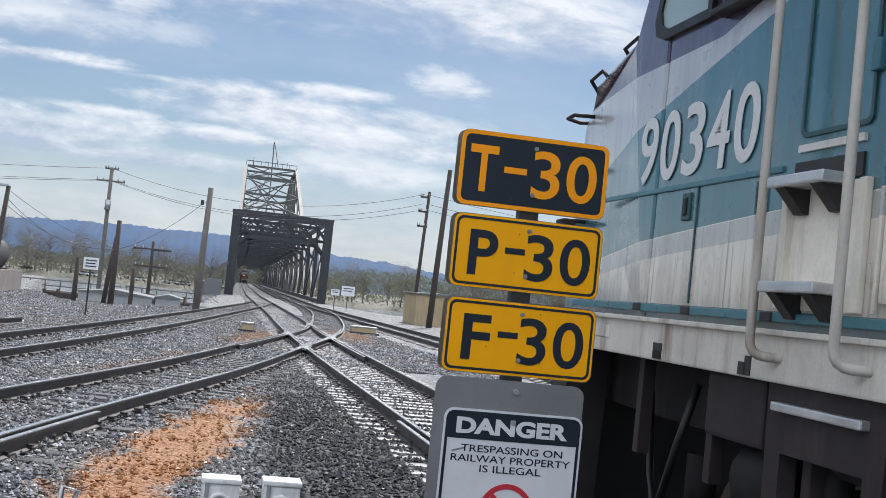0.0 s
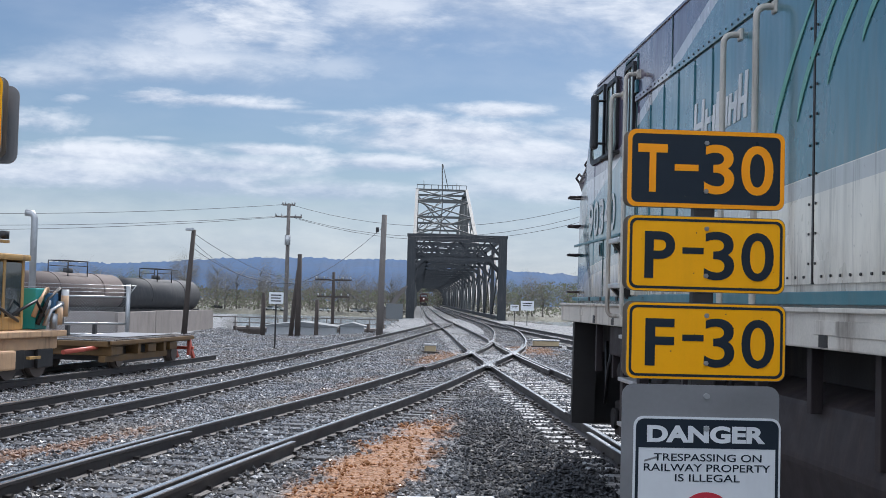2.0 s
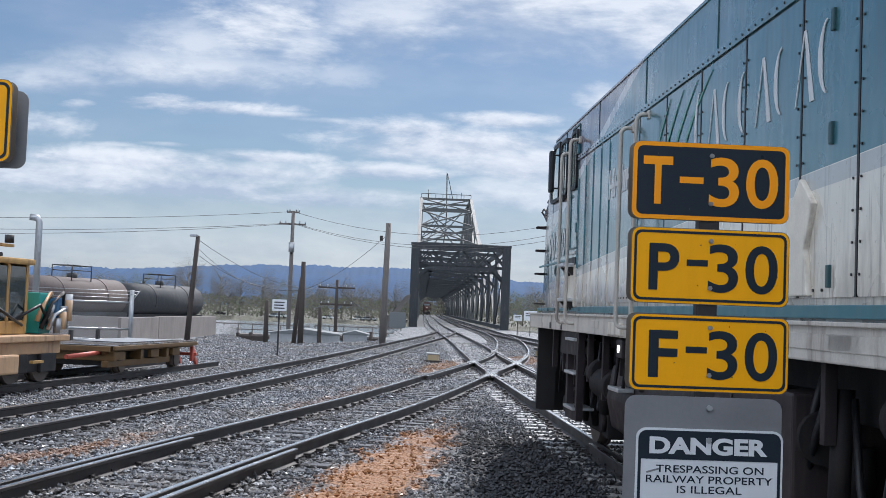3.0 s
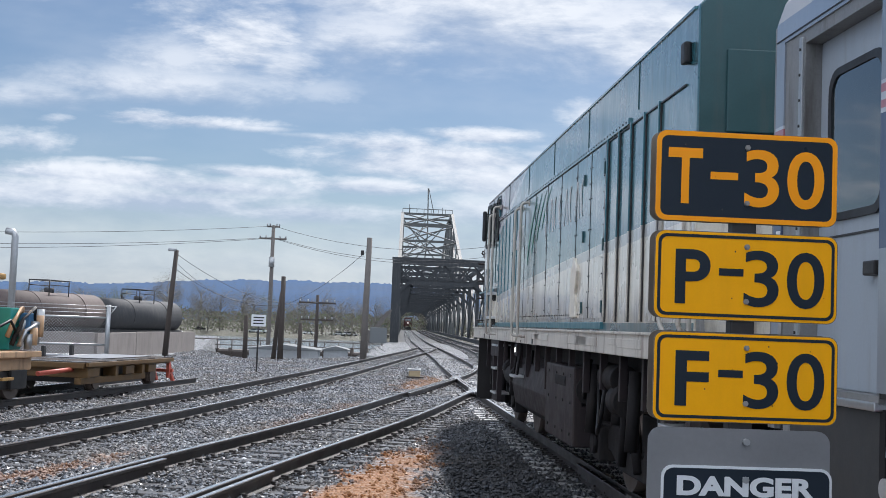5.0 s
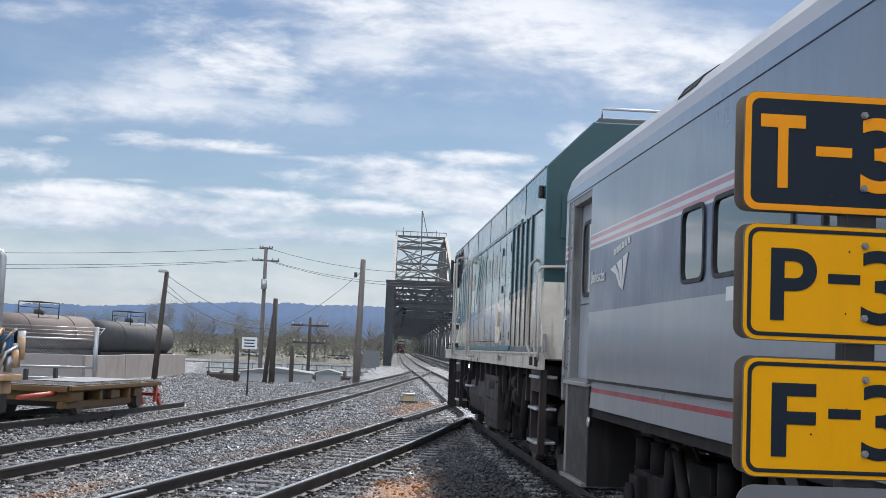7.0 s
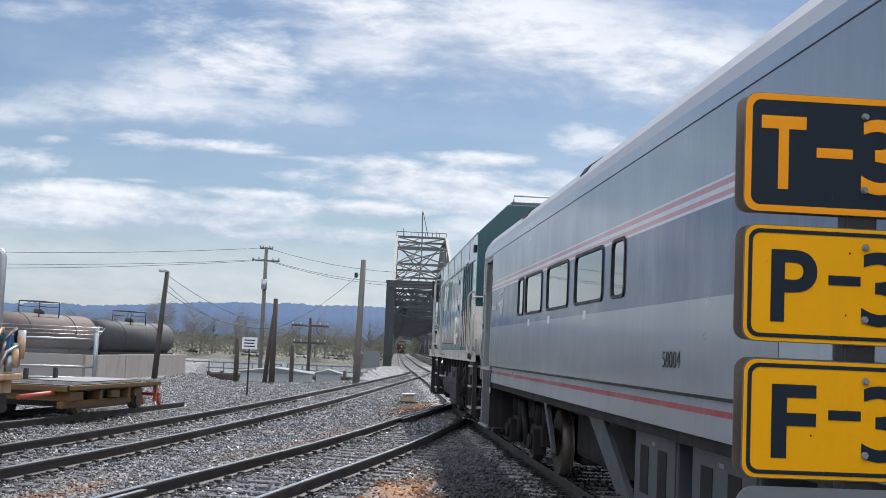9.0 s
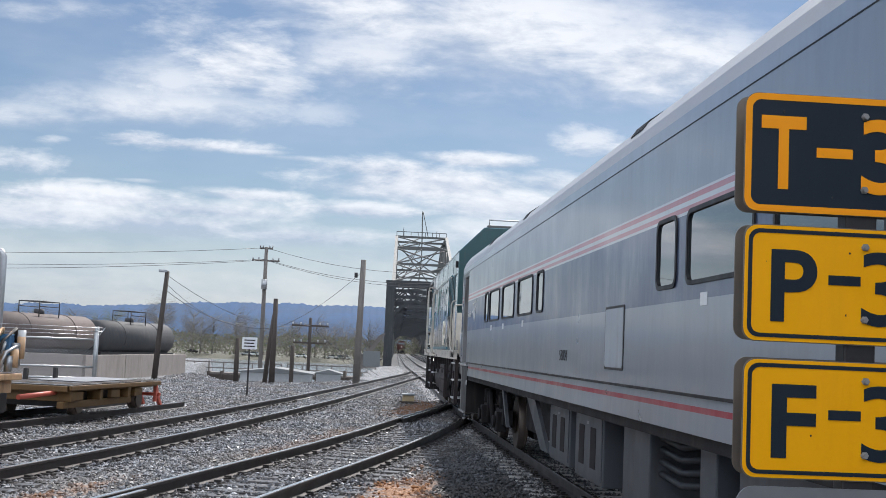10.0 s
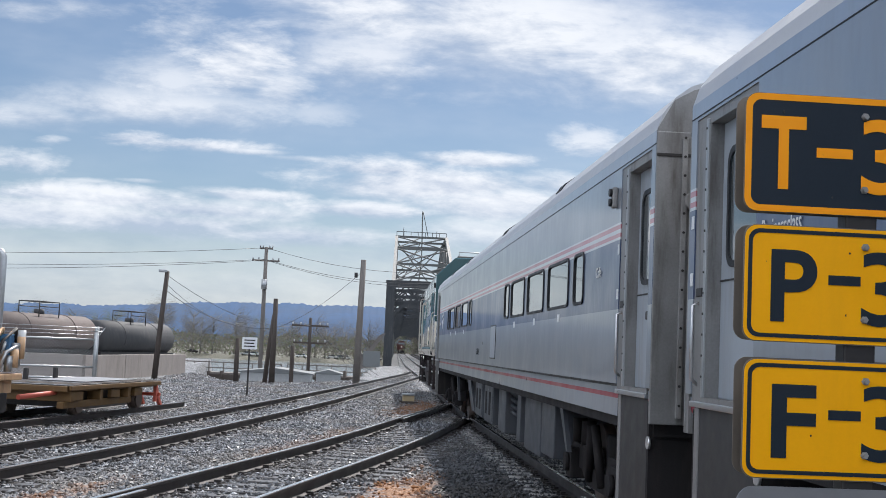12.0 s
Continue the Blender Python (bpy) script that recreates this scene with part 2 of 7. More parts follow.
def loco_paint(n, x, y, z):
    d = n.math("SUBTRACT", LOCO, y)
    low_edge = n.math("ADD", n.math("MULTIPLY", n.math("SQRT", n.math("MAXIMUM", d, 0.0)), 0.19), 1.87)
    top_edge = n.math("ADD", n.math("MULTIPLY", d, 0.218), 2.42)
    col = n.mix(n.math("GREATER_THAN", z, low_edge), CREAM, TEAL)
    rim = n.math("LESS_THAN", n.math("ABSOLUTE", n.math("SUBTRACT", z, n.math("SUBTRACT", low_edge, 0.055))), 0.05)
    col = n.mix(rim, col, (0.50, 0.50, 0.48))
    col = n.mix(n.math("GREATER_THAN", z, top_edge), col, PURPLE)
    wide = n.math("ADD", n.math("MULTIPLY", n.math("MAXIMUM", n.math("SUBTRACT", 2.6, d), 0.0), 0.10), 0.055)
    stripe = n.math("LESS_THAN", n.math("ABSOLUTE", n.math("SUBTRACT", z, n.math("ADD", top_edge, wide))), wide)
    col = n.mix(stripe, col, (0.52, 0.52, 0.54))
    col = n.mix(n.math("LESS_THAN", z, 1.79), col, TEAL)
    # brown grime splashed up from below, ragged along its top
    edge = n.math("MULTIPLY", n.math("SUBTRACT", n.noise(n.join(x, n.math("MULTIPLY", y, 1.6), n.math("MULTIPLY", z, 0.5)), 3.0, 5.0, 0.7), 0.5), 1.5)
    grime = n.ramp(n.math("ADD", n.math("SUBTRACT", 2.08, z), edge), -0.1, 0.45, 0.0, 0.48)
    col = n.mix(grime, col, (0.18, 0.145, 0.11))
    runs = n.noise(n.join(x, n.math("MULTIPLY", y, 14.0), n.math("MULTIPLY", z, 0.7)), 1.6, 4.0, 0.6)
    low_run = n.ramp(z, 3.4, 1.75, 0.12, 0.6)
    col = n.mix(n.math("MULTIPLY", n.ramp(runs, 0.54, 0.70), low_run), col, (0.13, 0.10, 0.08))
    return col


def car_paint(n, x, y, z):
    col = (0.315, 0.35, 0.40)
    # lighter tone above the drip rail
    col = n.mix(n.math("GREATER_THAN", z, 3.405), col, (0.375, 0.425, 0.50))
    band = n.math("MULTIPLY", n.math("GREATER_THAN", z, 2.13), n.math("LESS_THAN", z, 2.752))
    col = n.mix(band, col, (0.07, 0.10, 0.185))
    for lo, hi, tint in ((2.752, 2.775, (0.62, 0.62, 0.64)), (2.775, 2.812, (0.52, 0.20, 0.23)), (2.812, 2.848, (0.62, 0.62, 0.64)), (2.848, 2.888, (0.52, 0.20, 0.23)), (2.888, 2.906, (0.62, 0.62, 0.64)), (1.345, 1.387, (0.42, 0.02, 0.045))):
        col = n.mix(n.math("MULTIPLY", n.math("GREATER_THAN", z, lo), n.math("LESS_THAN", z, hi)), col, tint)
    return col


M = dict(
    loco=painted("loco_livery", loco_paint, 0.26, dirt=(0.10, 0.075, 0.055), dirt_amount=0.42, coat=0.8, wavy=0.3),
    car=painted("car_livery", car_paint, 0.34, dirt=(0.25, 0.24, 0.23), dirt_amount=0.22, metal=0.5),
    cream=surface("cream_paint", CREAM, 0.5, vary=0.2, dirt=(0.16, 0.10, 0.06), dirt_amount=0.7),
    teal=surface("teal_paint", TEAL, 0.35, vary=0.12, dirt=(0.1, 0.09, 0.08), dirt_amount=0.3),
    darkteal=surface("dark_teal_paint", (0.022, 0.072, 0.080), 0.4, dirt=(0.1, 0.09, 0.08), dirt_amount=0.3),
    rail_white=surface("chipped_white_paint", (0.62, 0.60, 0.56), 0.45, vary=0.2, dirt=(0.12, 0.06, 0.03), dirt_amount=0.6),
    faint=surface("faded_lettering", (0.36, 0.42, 0.43), 0.45, vary=0.1, bump=0.0),
    doorgrey=surface("grey_door_paint", (0.34, 0.38, 0.43), 0.4, vary=0.12, dirt=(0.2, 0.17, 0.14), dirt_amount=0.4),
    lettering=surface("white_lettering", (0.66, 0.66, 0.66), 0.4, vary=0.08, bump=0.0),
    under=surface("underframe_grime", (0.022, 0.020, 0.021), 0.75, vary=0.35, scale=3.0, bump=0.4, dirt=(0.06, 0.05, 0.043), dirt_amount=0.5),
    brown=surface("brown_underframe_paint", (0.034, 0.027, 0.029), 0.55, vary=0.25, dirt=(0.09, 0.07, 0.06), dirt_amount=0.5),
    cabinet=surface("grey_cabinet_paint", (0.066, 0.072, 0.084), 0.5, vary=0.22, scale=3.0, dirt=(0.05, 0.045, 0.042), dirt_amount=0.5),
    box_grey=surface("grey_equipment_paint", (0.034, 0.037, 0.043), 0.5, vary=0.2, dirt=(0.08, 0.07, 0.06), dirt_amount=0.5),
    grimy=surface("grimy_steel_post", (0.25, 0.246, 0.243), 0.45, metal=0.3, vary=0.35, scale=3.0, dirt=(0.085, 0.07, 0.06), dirt_amount=0.8),
    brownplate=surface("grey_brown_plate", (0.055, 0.054, 0.055), 0.5, vary=0.25, dirt=(0.07, 0.06, 0.055), dirt_amount=0.5),
    black=surface("black_rubber", (0.012, 0.012, 0.014), 0.5, vary=0.3),
    shiny=surface("bare_steel", (0.55, 0.55, 0.56), 0.35, metal=1.0, vary=0.15),
    tread=surface("aluminium_tread", (0.72, 0.72, 0.72), 0.4, metal=0.9, vary=0.25, grain=110.0, bump=0.6),
    wheel=surface("wheel_steel", (0.14, 0.11, 0.095), 0.5, metal=0.6, vary=0.3),
    glass=glass("dark_window_glass", (0.02, 0.03, 0.035)),
    # pale green stands in for daylight showing through the cab
    cabglass=glass("daylight_tint_cab_glass", (0.34, 0.43, 0.39), 0.06),
    carroof=surface("silver_roof", (0.45, 0.46, 0.48), 0.4, metal=0.3, vary=0.15),
    steelbare=surface("stained_steel", (0.31, 0.305, 0.30), 0.5, metal=0.4, vary=0.3, dirt=(0.13, 0.09, 0.06), dirt_amount=0.6),
    rail=surface("rail_side", (0.046, 0.040, 0.040), 0.5, metal=0.2, vary=0.3, scale=2.0, dirt=(0.10, 0.06, 0.04), dirt_amount=0.4),
    railtop=surface("polished_rail_head", (0.62, 0.61, 0.60), 0.22, metal=1.0, vary=0.12, bump=0.05),
    tie=surface("weathered_tie", (0.085, 0.078, 0.074), 0.30, vary=0.4, scale=4.0, grain=40.0, bump=0.22, dirt=(0.035, 0.032, 0.03), dirt_amount=0.8),
    # weathered grey ties, lightened: the sun's glint is put into their colour
    tie_grey=surface("glint_toned_tie", (0.31, 0.303, 0.298), 0.36, vary=0.35, scale=4.0, grain=40.0, bump=0.3, dirt=(0.09, 0.082, 0.075), dirt_amount=0.6),
    plate=surface("tie_plate_steel", (0.065, 0.058, 0.056), 0.42, metal=0.6, vary=0.3),
    yellow=surface("yellow_sign_sheeting", (0.98, 0.435, 0.002), 0.4, vary=0.06, grain=160.0, bump=0.05, dirt=(0.4, 0.2, 0.02), dirt_amount=0.15),
    navy=surface("navy_sign_sheeting", (0.019, 0.027, 0.038), 0.35, vary=0.1, grain=160.0, bump=0.05),
    orange=surface("orange_sign_sheeting", (1.0, 0.36, 0.01), 0.4, vary=0.06, bump=0.05),
    signwhite=surface("white_sign_sheeting", (0.70, 0.72, 0.74), 0.4, vary=0.06, bump=0.03, dirt=(0.45, 0.45, 0.44), dirt_amount=0.3),
    signred=surface("red_sign_ink", (0.55, 0.03, 0.05), 0.4, vary=0.08, bump=0.0),
    signgrey=surface("grey_aluminium_sheet", (0.27, 0.27, 0.28), 0.45, metal=0.5, vary=0.15),
    edge=surface("dull_sign_edge", (0.20, 0.17, 0.14), 0.5, metal=0.4),
    galv=surface("galvanised_steel", (0.42, 0.43, 0.44), 0.42, metal=0.8, vary=0.2),
    boxwhite=surface("white_enamel", (0.74, 0.75, 0.75), 0.35, vary=0.1, dirt=(0.30, 0.27, 0.24), dirt_amount=0.45),
    machine=surface("faded_orange_paint", (0.52, 0.33, 0.19), 0.5, vary=0.22, dirt=(0.12, 0.07, 0.04), dirt_amount=0.6),
    machine_y=surface("yellow_ochre_paint", (0.42, 0.25, 0.08), 0.5, vary=0.22, dirt=(0.12, 0.07, 0.04), dirt_amount=0.6),
    machine_dark=surface("oily_steel", (0.035, 0.032, 0.032), 0.5, metal=0.3, vary=0.3),
    red=surface("red_paint", (0.45, 0.09, 0.06), 0.5, vary=0.2),
    tealbox=surface("turquoise_paint", (0.03, 0.30, 0.28), 0.45, vary=0.12),
    blue=surface("blue_paint", (0.06, 0.16, 0.30), 0.45, vary=0.12),
    wood=surface("weathered_pole_wood", (0.155, 0.14, 0.13), 0.85, vary=0.3, scale=3.0, grain=30.0, bump=0.5),
    wooddark=surface("creosoted_wood", (0.06, 0.048, 0.042), 0.85, vary=0.3, scale=3.0, grain=30.0, bump=0.5),
    concrete=surface("stained_concrete", (0.30, 0.265, 0.245), 0.85, vary=0.32, scale=1.2, bump=0.3, dirt=(0.18, 0.15, 0.13), dirt_amount=0.5),
    tank_brown=surface("faded_brown_tank", (0.125, 0.098, 0.09), 0.75, vary=0.4, scale=0.8, dirt=(0.06, 0.045, 0.04), dirt_amount=0.8),
    tank_black=surface("black_tank", (0.048, 0.049, 0.053), 0.7, vary=0.45, scale=0.8, dirt=(0.11, 0.10, 0.09), dirt_amount=0.7),
    bridge=surface("dark_bridge_steel", (0.028, 0.032, 0.037), 0.6, vary=0.3, scale=0.6, dirt=(0.13, 0.12, 0.11), dirt_amount=0.4),
    tower=surface("aluminium_bridge_paint", (0.085, 0.09, 0.088), 0.5, vary=0.2, scale=0.6, dirt=(0.14, 0.12, 0.10), dirt_amount=0.4),
    shed=surface("tan_boards", (0.42, 0.33, 0.20), 0.8, vary=0.2, scale=2.0, dirt=(0.2, 0.15, 0.1), dirt_amount=0.4),
    shedgrey=surface("grey_sheet_roof", (0.15, 0.16, 0.165), 0.6, vary=0.15),
    wire=surface("wire", (0.05, 0.05, 0.055), 0.6),
    rusty=surface("rusty_yellow_paint", (0.13, 0.072, 0.024), 0.6, vary=0.3, dirt=(0.10, 0.055, 0.03), dirt_amount=0.8),
    riprap=surface("dark_bank_rock", (0.12, 0.115, 0.11), 0.85, vary=0.3),
    bark=surface("bark", (0.21, 0.195, 0.175), 0.9, vary=0.3),
    leaf_green=foliage("spring_leaves", (0.165, 0.185, 0.12)),
    leaf_brown=foliage("budding_twigs", (0.18, 0.17, 0.148)),
    palegreen=surface("pale_green_decal", (0.13, 0.34, 0.27), 0.4, vary=0.1, bump=0.0),
    dullred=surface("dull_red_paint", (0.07, 0.02, 0.016), 0.6, vary=0.2),
    rail_cream=surface("stained_cream_rail_paint", (0.50, 0.47, 0.42), 0.45, vary=0.25, scale=3.0, dirt=(0.12, 0.06, 0.03), dirt_amount=0.7),
    sillplate=surface("scuffed_cream_sill_paint", (0.62, 0.58, 0.52), 0.5, vary=0.3, scale=3.0, dirt=(0.15, 0.09, 0.055), dirt_amount=0.8),
    # distance haze is put into the hills' colour as blue
    hill=surface("haze_tinted_hills", (0.023, 0.064, 0.145), 1.0, vary=0.4, scale=0.012, grain=0.09, bump=0.0),
    lamp_glow=surface("lit_lamp", (0.9, 0.9, 0.85), 0.3, emit=(1.0, 0.97, 0.9, 3.0)),
)
for sheet in ("yellow", "orange", "navy", "brown", "under", "box_grey", "brownplate"):
    low_gloss(sheet, 0.2)


def ballast_material(name, stones):
    """Crushed rock: grey-brown stones, rust-coloured dirt in patches."""
    m = bpy.data.materials.new(name)
    m.use_nodes = True
    n = Nodes(m.node_tree)
    b = n.add("ShaderNodeBsdfPrincipled")
    o = n.add("ShaderNodeOutputMaterial")
    n.put(o.inputs[0], b.outputs[0])
    c = n.coords()
    x, y, z = n.split(c)
    if stones:
        pick = n.add("ShaderNodeNewGeometry").outputs["Random Per Island"]
    else:
        pick = n.split(n.voronoi(c, 24.0, out="Color"))[0]
    col = n.mix(n.math("POWER", pick, 1.6), (0.036, 0.039, 0.045), (0.325, 0.339, 0.367))
    # a few near-white stones stand in for sun glints on the ballast
    col = n.mix(n.math("GREATER_THAN", pick, 0.94), col, (0.50, 0.51, 0.53))
    wide = n.noise(c, 0.35, 5.0, 0.6)
    col = n.mix(n.ramp(wide, 0.40, 0.68, 0.0, 0.5), col, (0.20, 0.17, 0.14))
    edge = n.math("MULTIPLY", n.math("SUBTRACT", n.noise(c, 1.7, 6.0, 0.65), 0.5), 2.6)

    def patch(cx, cy, rx, ry, lean, strength):
        px = n.math("DIVIDE", n.math("SUBTRACT", n.math("SUBTRACT", x, cx), n.math("MULTIPLY", n.math("SUBTRACT", y, cy), lean)), rx)
        py = n.math("DIVIDE", n.math("SUBTRACT", y, cy), ry)
        r = n.math("SQRT", n.math("ADD", n.math("MULTIPLY", px, px), n.math("MULTIPLY", py, py)))
        return n.ramp(n.math("ADD", n.math("SUBTRACT", 1.0, r), edge), -0.1, 0.5, 0.0, strength)

    # ballast right of the rust strip is darker, easing off by y = 30
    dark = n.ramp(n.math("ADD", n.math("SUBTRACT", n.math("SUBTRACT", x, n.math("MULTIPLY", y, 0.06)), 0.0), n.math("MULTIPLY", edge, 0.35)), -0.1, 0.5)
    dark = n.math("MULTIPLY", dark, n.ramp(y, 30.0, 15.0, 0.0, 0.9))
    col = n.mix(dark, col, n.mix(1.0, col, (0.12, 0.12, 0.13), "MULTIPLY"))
    rust = patch(0.0, 12.2, 0.62, 6.6, 0.165, 0.9)
    for p in ((-4.1, 12.0, 0.3, 4.5, 0.25, 0.5), (2.3, 39.0, 0.9, 6.0, 0.16, 0.6), (-0.6, 24.0, 0.5, 5.0, 0.2, 0.25), (6.3, 47.0, 1.2, 5.0, 0.1, 0.6)):
        rust = n.math("MAXIMUM", rust, patch(*p))
    fine = n.noise(c, 30.0, 4.0, 0.7)
    tone = n.mix(fine, (0.20, 0.075, 0.014), (0.45, 0.19, 0.048))
    col = n.mix(rust, col, tone)
    if not stones:
        # bare dirt and gravel of the yard, away from the tracks
        yard = n.ramp(n.math("ADD", n.math("ADD", y, n.math("MULTIPLY", x, -1.2)), n.math("MULTIPLY", edge, 4.0)), 52.0, 66.0)
        col = n.mix(n.math("MULTIPLY", yard, 0.35), col, (0.215, 0.218, 0.222))
        lumps = n.split(n.voronoi(c, 6.5, out="Color"))[0]
        col = n.mix(n.math("MULTIPLY", n.ramp(y, 14.0, 40.0), 0.75), col, n.mix(n.math("POWER", lumps, 1.5), (0.026, 0.028, 0.031), (0.42, 0.43, 0.45)))
        far = n.ramp(y, 400.0, 430.0)
        col = n.mix(far, col, n.mix(n.noise(c, 0.03, 5.0), (0.06, 0.06, 0.04), (0.11, 0.105, 0.065)))
    n.put(b.inputs["Base Color"], col)
    n.put(b.inputs["Roughness"], n.ramp(pick, 0.0, 1.0, 0.38, 0.75))
    if not stones:
        h = n.math("SUBTRACT", 1.0, n.voronoi(c, 24.0))
        h = n.math("ADD", h, n.math("MULTIPLY", n.math("SUBTRACT", 1.0, n.voronoi(c, 6.5)), 1.5))
        n.put(b.inputs["Normal"], n.bump(h, 1.0, 0.05))
    return m


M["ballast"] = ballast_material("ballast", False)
M["stones"] = ballast_material("ballast_stones", True)


def water_material():
    m = bpy.data.materials.new("river_water")
    m.use_nodes = True
    n = Nodes(m.node_tree)
    b = n.add("ShaderNodeBsdfPrincipled")
    o = n.add("ShaderNodeOutputMaterial")
    n.put(o.inputs[0], b.outputs[0])
    b.inputs["Base Color"].default_value = (0.16, 0.18, 0.19, 1)
    b.inputs["Roughness"].default_value = 0.16
    n.put(b.inputs["Normal"], n.bump(n.noise(n.scaled(n.coords(), (0.5, 1.6, 1.0)), 0.6, 4.0), 0.10, 0.3))
    return m


M["water"] = water_material()


# ---- mesh helpers ----
def part(name, bm, material, parent=None, label="", smooth=False):
    """Link a bmesh as one mesh object, under a thing or a part."""
    me = bpy.data.meshes.new(name)
    bm.to_mesh(me)
    bm.free()
    for mat in material if isinstance(material, (list, tuple)) else (material,):
        me.materials.append(mat)
    if smooth:
        me.shade_smooth()
    ob = new(name, me)
    ob.parent = parent
    if label:
        tagged(ob, label)
    return ob


def thing(name, at, label, category, group="", kind="", turn=0.0):
    ob = new(name)
    ob.empty_display_size = 0.2
    ob.matrix_basis = pose(*at, 0, 0, turn)
    return tagged(ob, label, category, group, kind)


def box(bm, x0, x1, y0, y1, z0, z1, bevel=0.0, mat=0):
    vs = [bm.verts.new((x, y, z)) for x in (x0, x1) for y in (y0, y1) for z in (z0, z1)]
    fs = [bm.faces.new([vs[i] for i in q]) for q in ((0, 1, 3, 2), (4, 6, 7, 5), (0, 4, 5, 1), (2, 3, 7, 6), (0, 2, 6, 4), (1, 5, 7, 3))]
    for f in fs:
        f.material_index = mat
    if bevel:
        es = list({e for f in fs for e in f.edges})
        bmesh.ops.bevel(bm, geom=es, offset=bevel, segments=2, affect="EDGES", profile=0.6)
    return vs


def bx(x0, x1, y0, y1, z0, z1, bevel=0.0):
    bm = bmesh.new()
    box(bm, x0, x1, y0, y1, z0, z1, bevel)
    return bm


def tube(bm, pts, r, n=8, r2=None, cap=True):
    """A round bar along a line of points, tapering from r to r2."""
    pts = [Vector(p) for p in pts]
    rings = []
    side = None
    for i, p in enumerate(pts):
        a = (pts[min(i + 1, len(pts) - 1)] - pts[max(i - 1, 0)]).normalized()
        if side is None or abs(side.dot(a)) > 0.95:
            side = a.cross(Vector((0, 0, 1)) if abs(a.z) < 0.9 else Vector((1, 0, 0))).normalized()
        side = (side - a * side.dot(a)).normalized()
        up = a.cross(side)
        rad = r if r2 is None else r + (r2 - r) * i / max(1, len(pts) - 1)
        rings.append([bm.verts.new(p + (side * math.cos(k * 2 * math.pi / n) + up * math.sin(k * 2 * math.pi / n)) * rad) for k in range(n)])
    for a, b in zip(rings, rings[1:]):
        for k in range(n):
            f = bm.faces.new((a[k], a[(k + 1) % n], b[(k + 1) % n], b[k]))
            f.smooth = True
    if cap and n > 2:
        bm.faces.new(list(reversed(rings[0])))
        bm.faces.new(rings[-1])


def tb(pts, r, n=8, r2=None):
    bm = bmesh.new()
    tube(bm, pts, r, n, r2)
    bmesh.ops.recalc_face_normals(bm, faces=bm.faces)
    return bm


def prism(bm, outline, axis, a, b, bevel=0.0):
    """A flat outline (pairs) drawn out along an axis: 'x' takes (y, z), 'y' takes (x, z), 'z' takes (x, y)."""
    def put(p, t):
        return {"x": (t, p[0], p[1]), "y": (p[0], t, p[1]), "z": (p[0], p[1], t)}[axis]
    lo = [bm.verts.new(put(p, a)) for p in outline]
    hi = [bm.verts.new(put(p, b)) for p in outline]
    fs = [bm.faces.new(lo), bm.faces.new(list(reversed(hi)))]
    for i in range(len(outline)):
        j = (i + 1) % len(outline)
        fs.append(bm.faces.new((lo[i], hi[i], hi[j], lo[j])))
    bmesh.ops.recalc_face_normals(bm, faces=fs)
    if bevel:
        bmesh.ops.bevel(bm, geom=list({e for f in fs for e in f.edges}), offset=bevel, segments=2, affect="EDGES", profile=0.6)


def pr(outline, axis, a, b, bevel=0.0):
    bm = bmesh.new()
    prism(bm, outline, axis, a, b, bevel)
    return bm


def rounded(x0, x1, z0, z1, r, n=5):
    """A rectangle with round corners, as an outline."""
    pts = []
    for cx, cz, a0 in ((x1 - r, z1 - r, 0), (x0 + r, z1 - r, 90), (x0 + r, z0 + r, 180), (x1 - r, z0 + r, 270)):
        pts += [(cx + r * math.cos(radians(a0 + 90 * k / n)), cz + r * math.sin(radians(a0 + 90 * k / n))) for k in range(n + 1)]
    return pts


def ring(bm, outer, inner, axis, a, b):
    """A frame between two outlines with the same number of points."""
    def put(p, t):
        return {"x": (t, p[0], p[1]), "y": (p[0], t, p[1])}[axis]
    o0, o1 = [bm.verts.new(put(p, a)) for p in outer], [bm.verts.new(put(p, b)) for p in outer]
    i0, i1 = [bm.verts.new(put(p, a)) for p in inner], [bm.verts.new(put(p, b)) for p in inner]
    k = len(outer)
    for i in range(k):
        j = (i + 1) % k
        for q in ((o0[i], o0[j], i0[j], i0[i]), (o1[j], o1[i], i1[i], i1[j]), (o0[j], o0[i], o1[i], o1[j]), (i0[i], i0[j], i1[j], i1[i])):
            bm.faces.new(q)
    bmesh.ops.recalc_face_normals(bm, faces=bm.faces)


def words(name, body, width, height, material, parent, m, thick=0.0, depth=0.001, lean=0.0, label=""):
    """Lettering from the built-in font, fitted into width x height, its lower left corner at m."""
    cu = bpy.data.curves.new(name, "FONT")
    cu.body, cu.offset, cu.shear, cu.extrude, cu.resolution_u = body, thick, lean, 0.01, 6
    ob = bpy.data.objects.new(name, cu)
    scene.collection.objects.link(ob)
    me = bpy.data.meshes.new_from_object(ob.evaluated_get(bpy.context.evaluated_depsgraph_get()))
    bpy.data.objects.remove(ob)
    bpy.data.curves.remove(cu)
    me.name = name
    co = np.array([v.co[:] for v in me.vertices])
    lo, hi = co.min(0), co.max(0)
    co = (co - lo) / (hi - lo) * (width, height, depth)
    me.vertices.foreach_set("co", co.ravel())
    me.update()
    me.materials.clear()
    me.materials.append(material)
    out = new(name, me)
    out.parent = parent
    out.matrix_basis = m
    if label:
        tagged(out, label)
    return out


FACE_BACK = pose(0, 0, 0, 90, 0, 0)  # letters upright, read from -y
FACE_LEFT = pose(0, 0, 0, 90, 0, -90)  # letters upright, read from -x


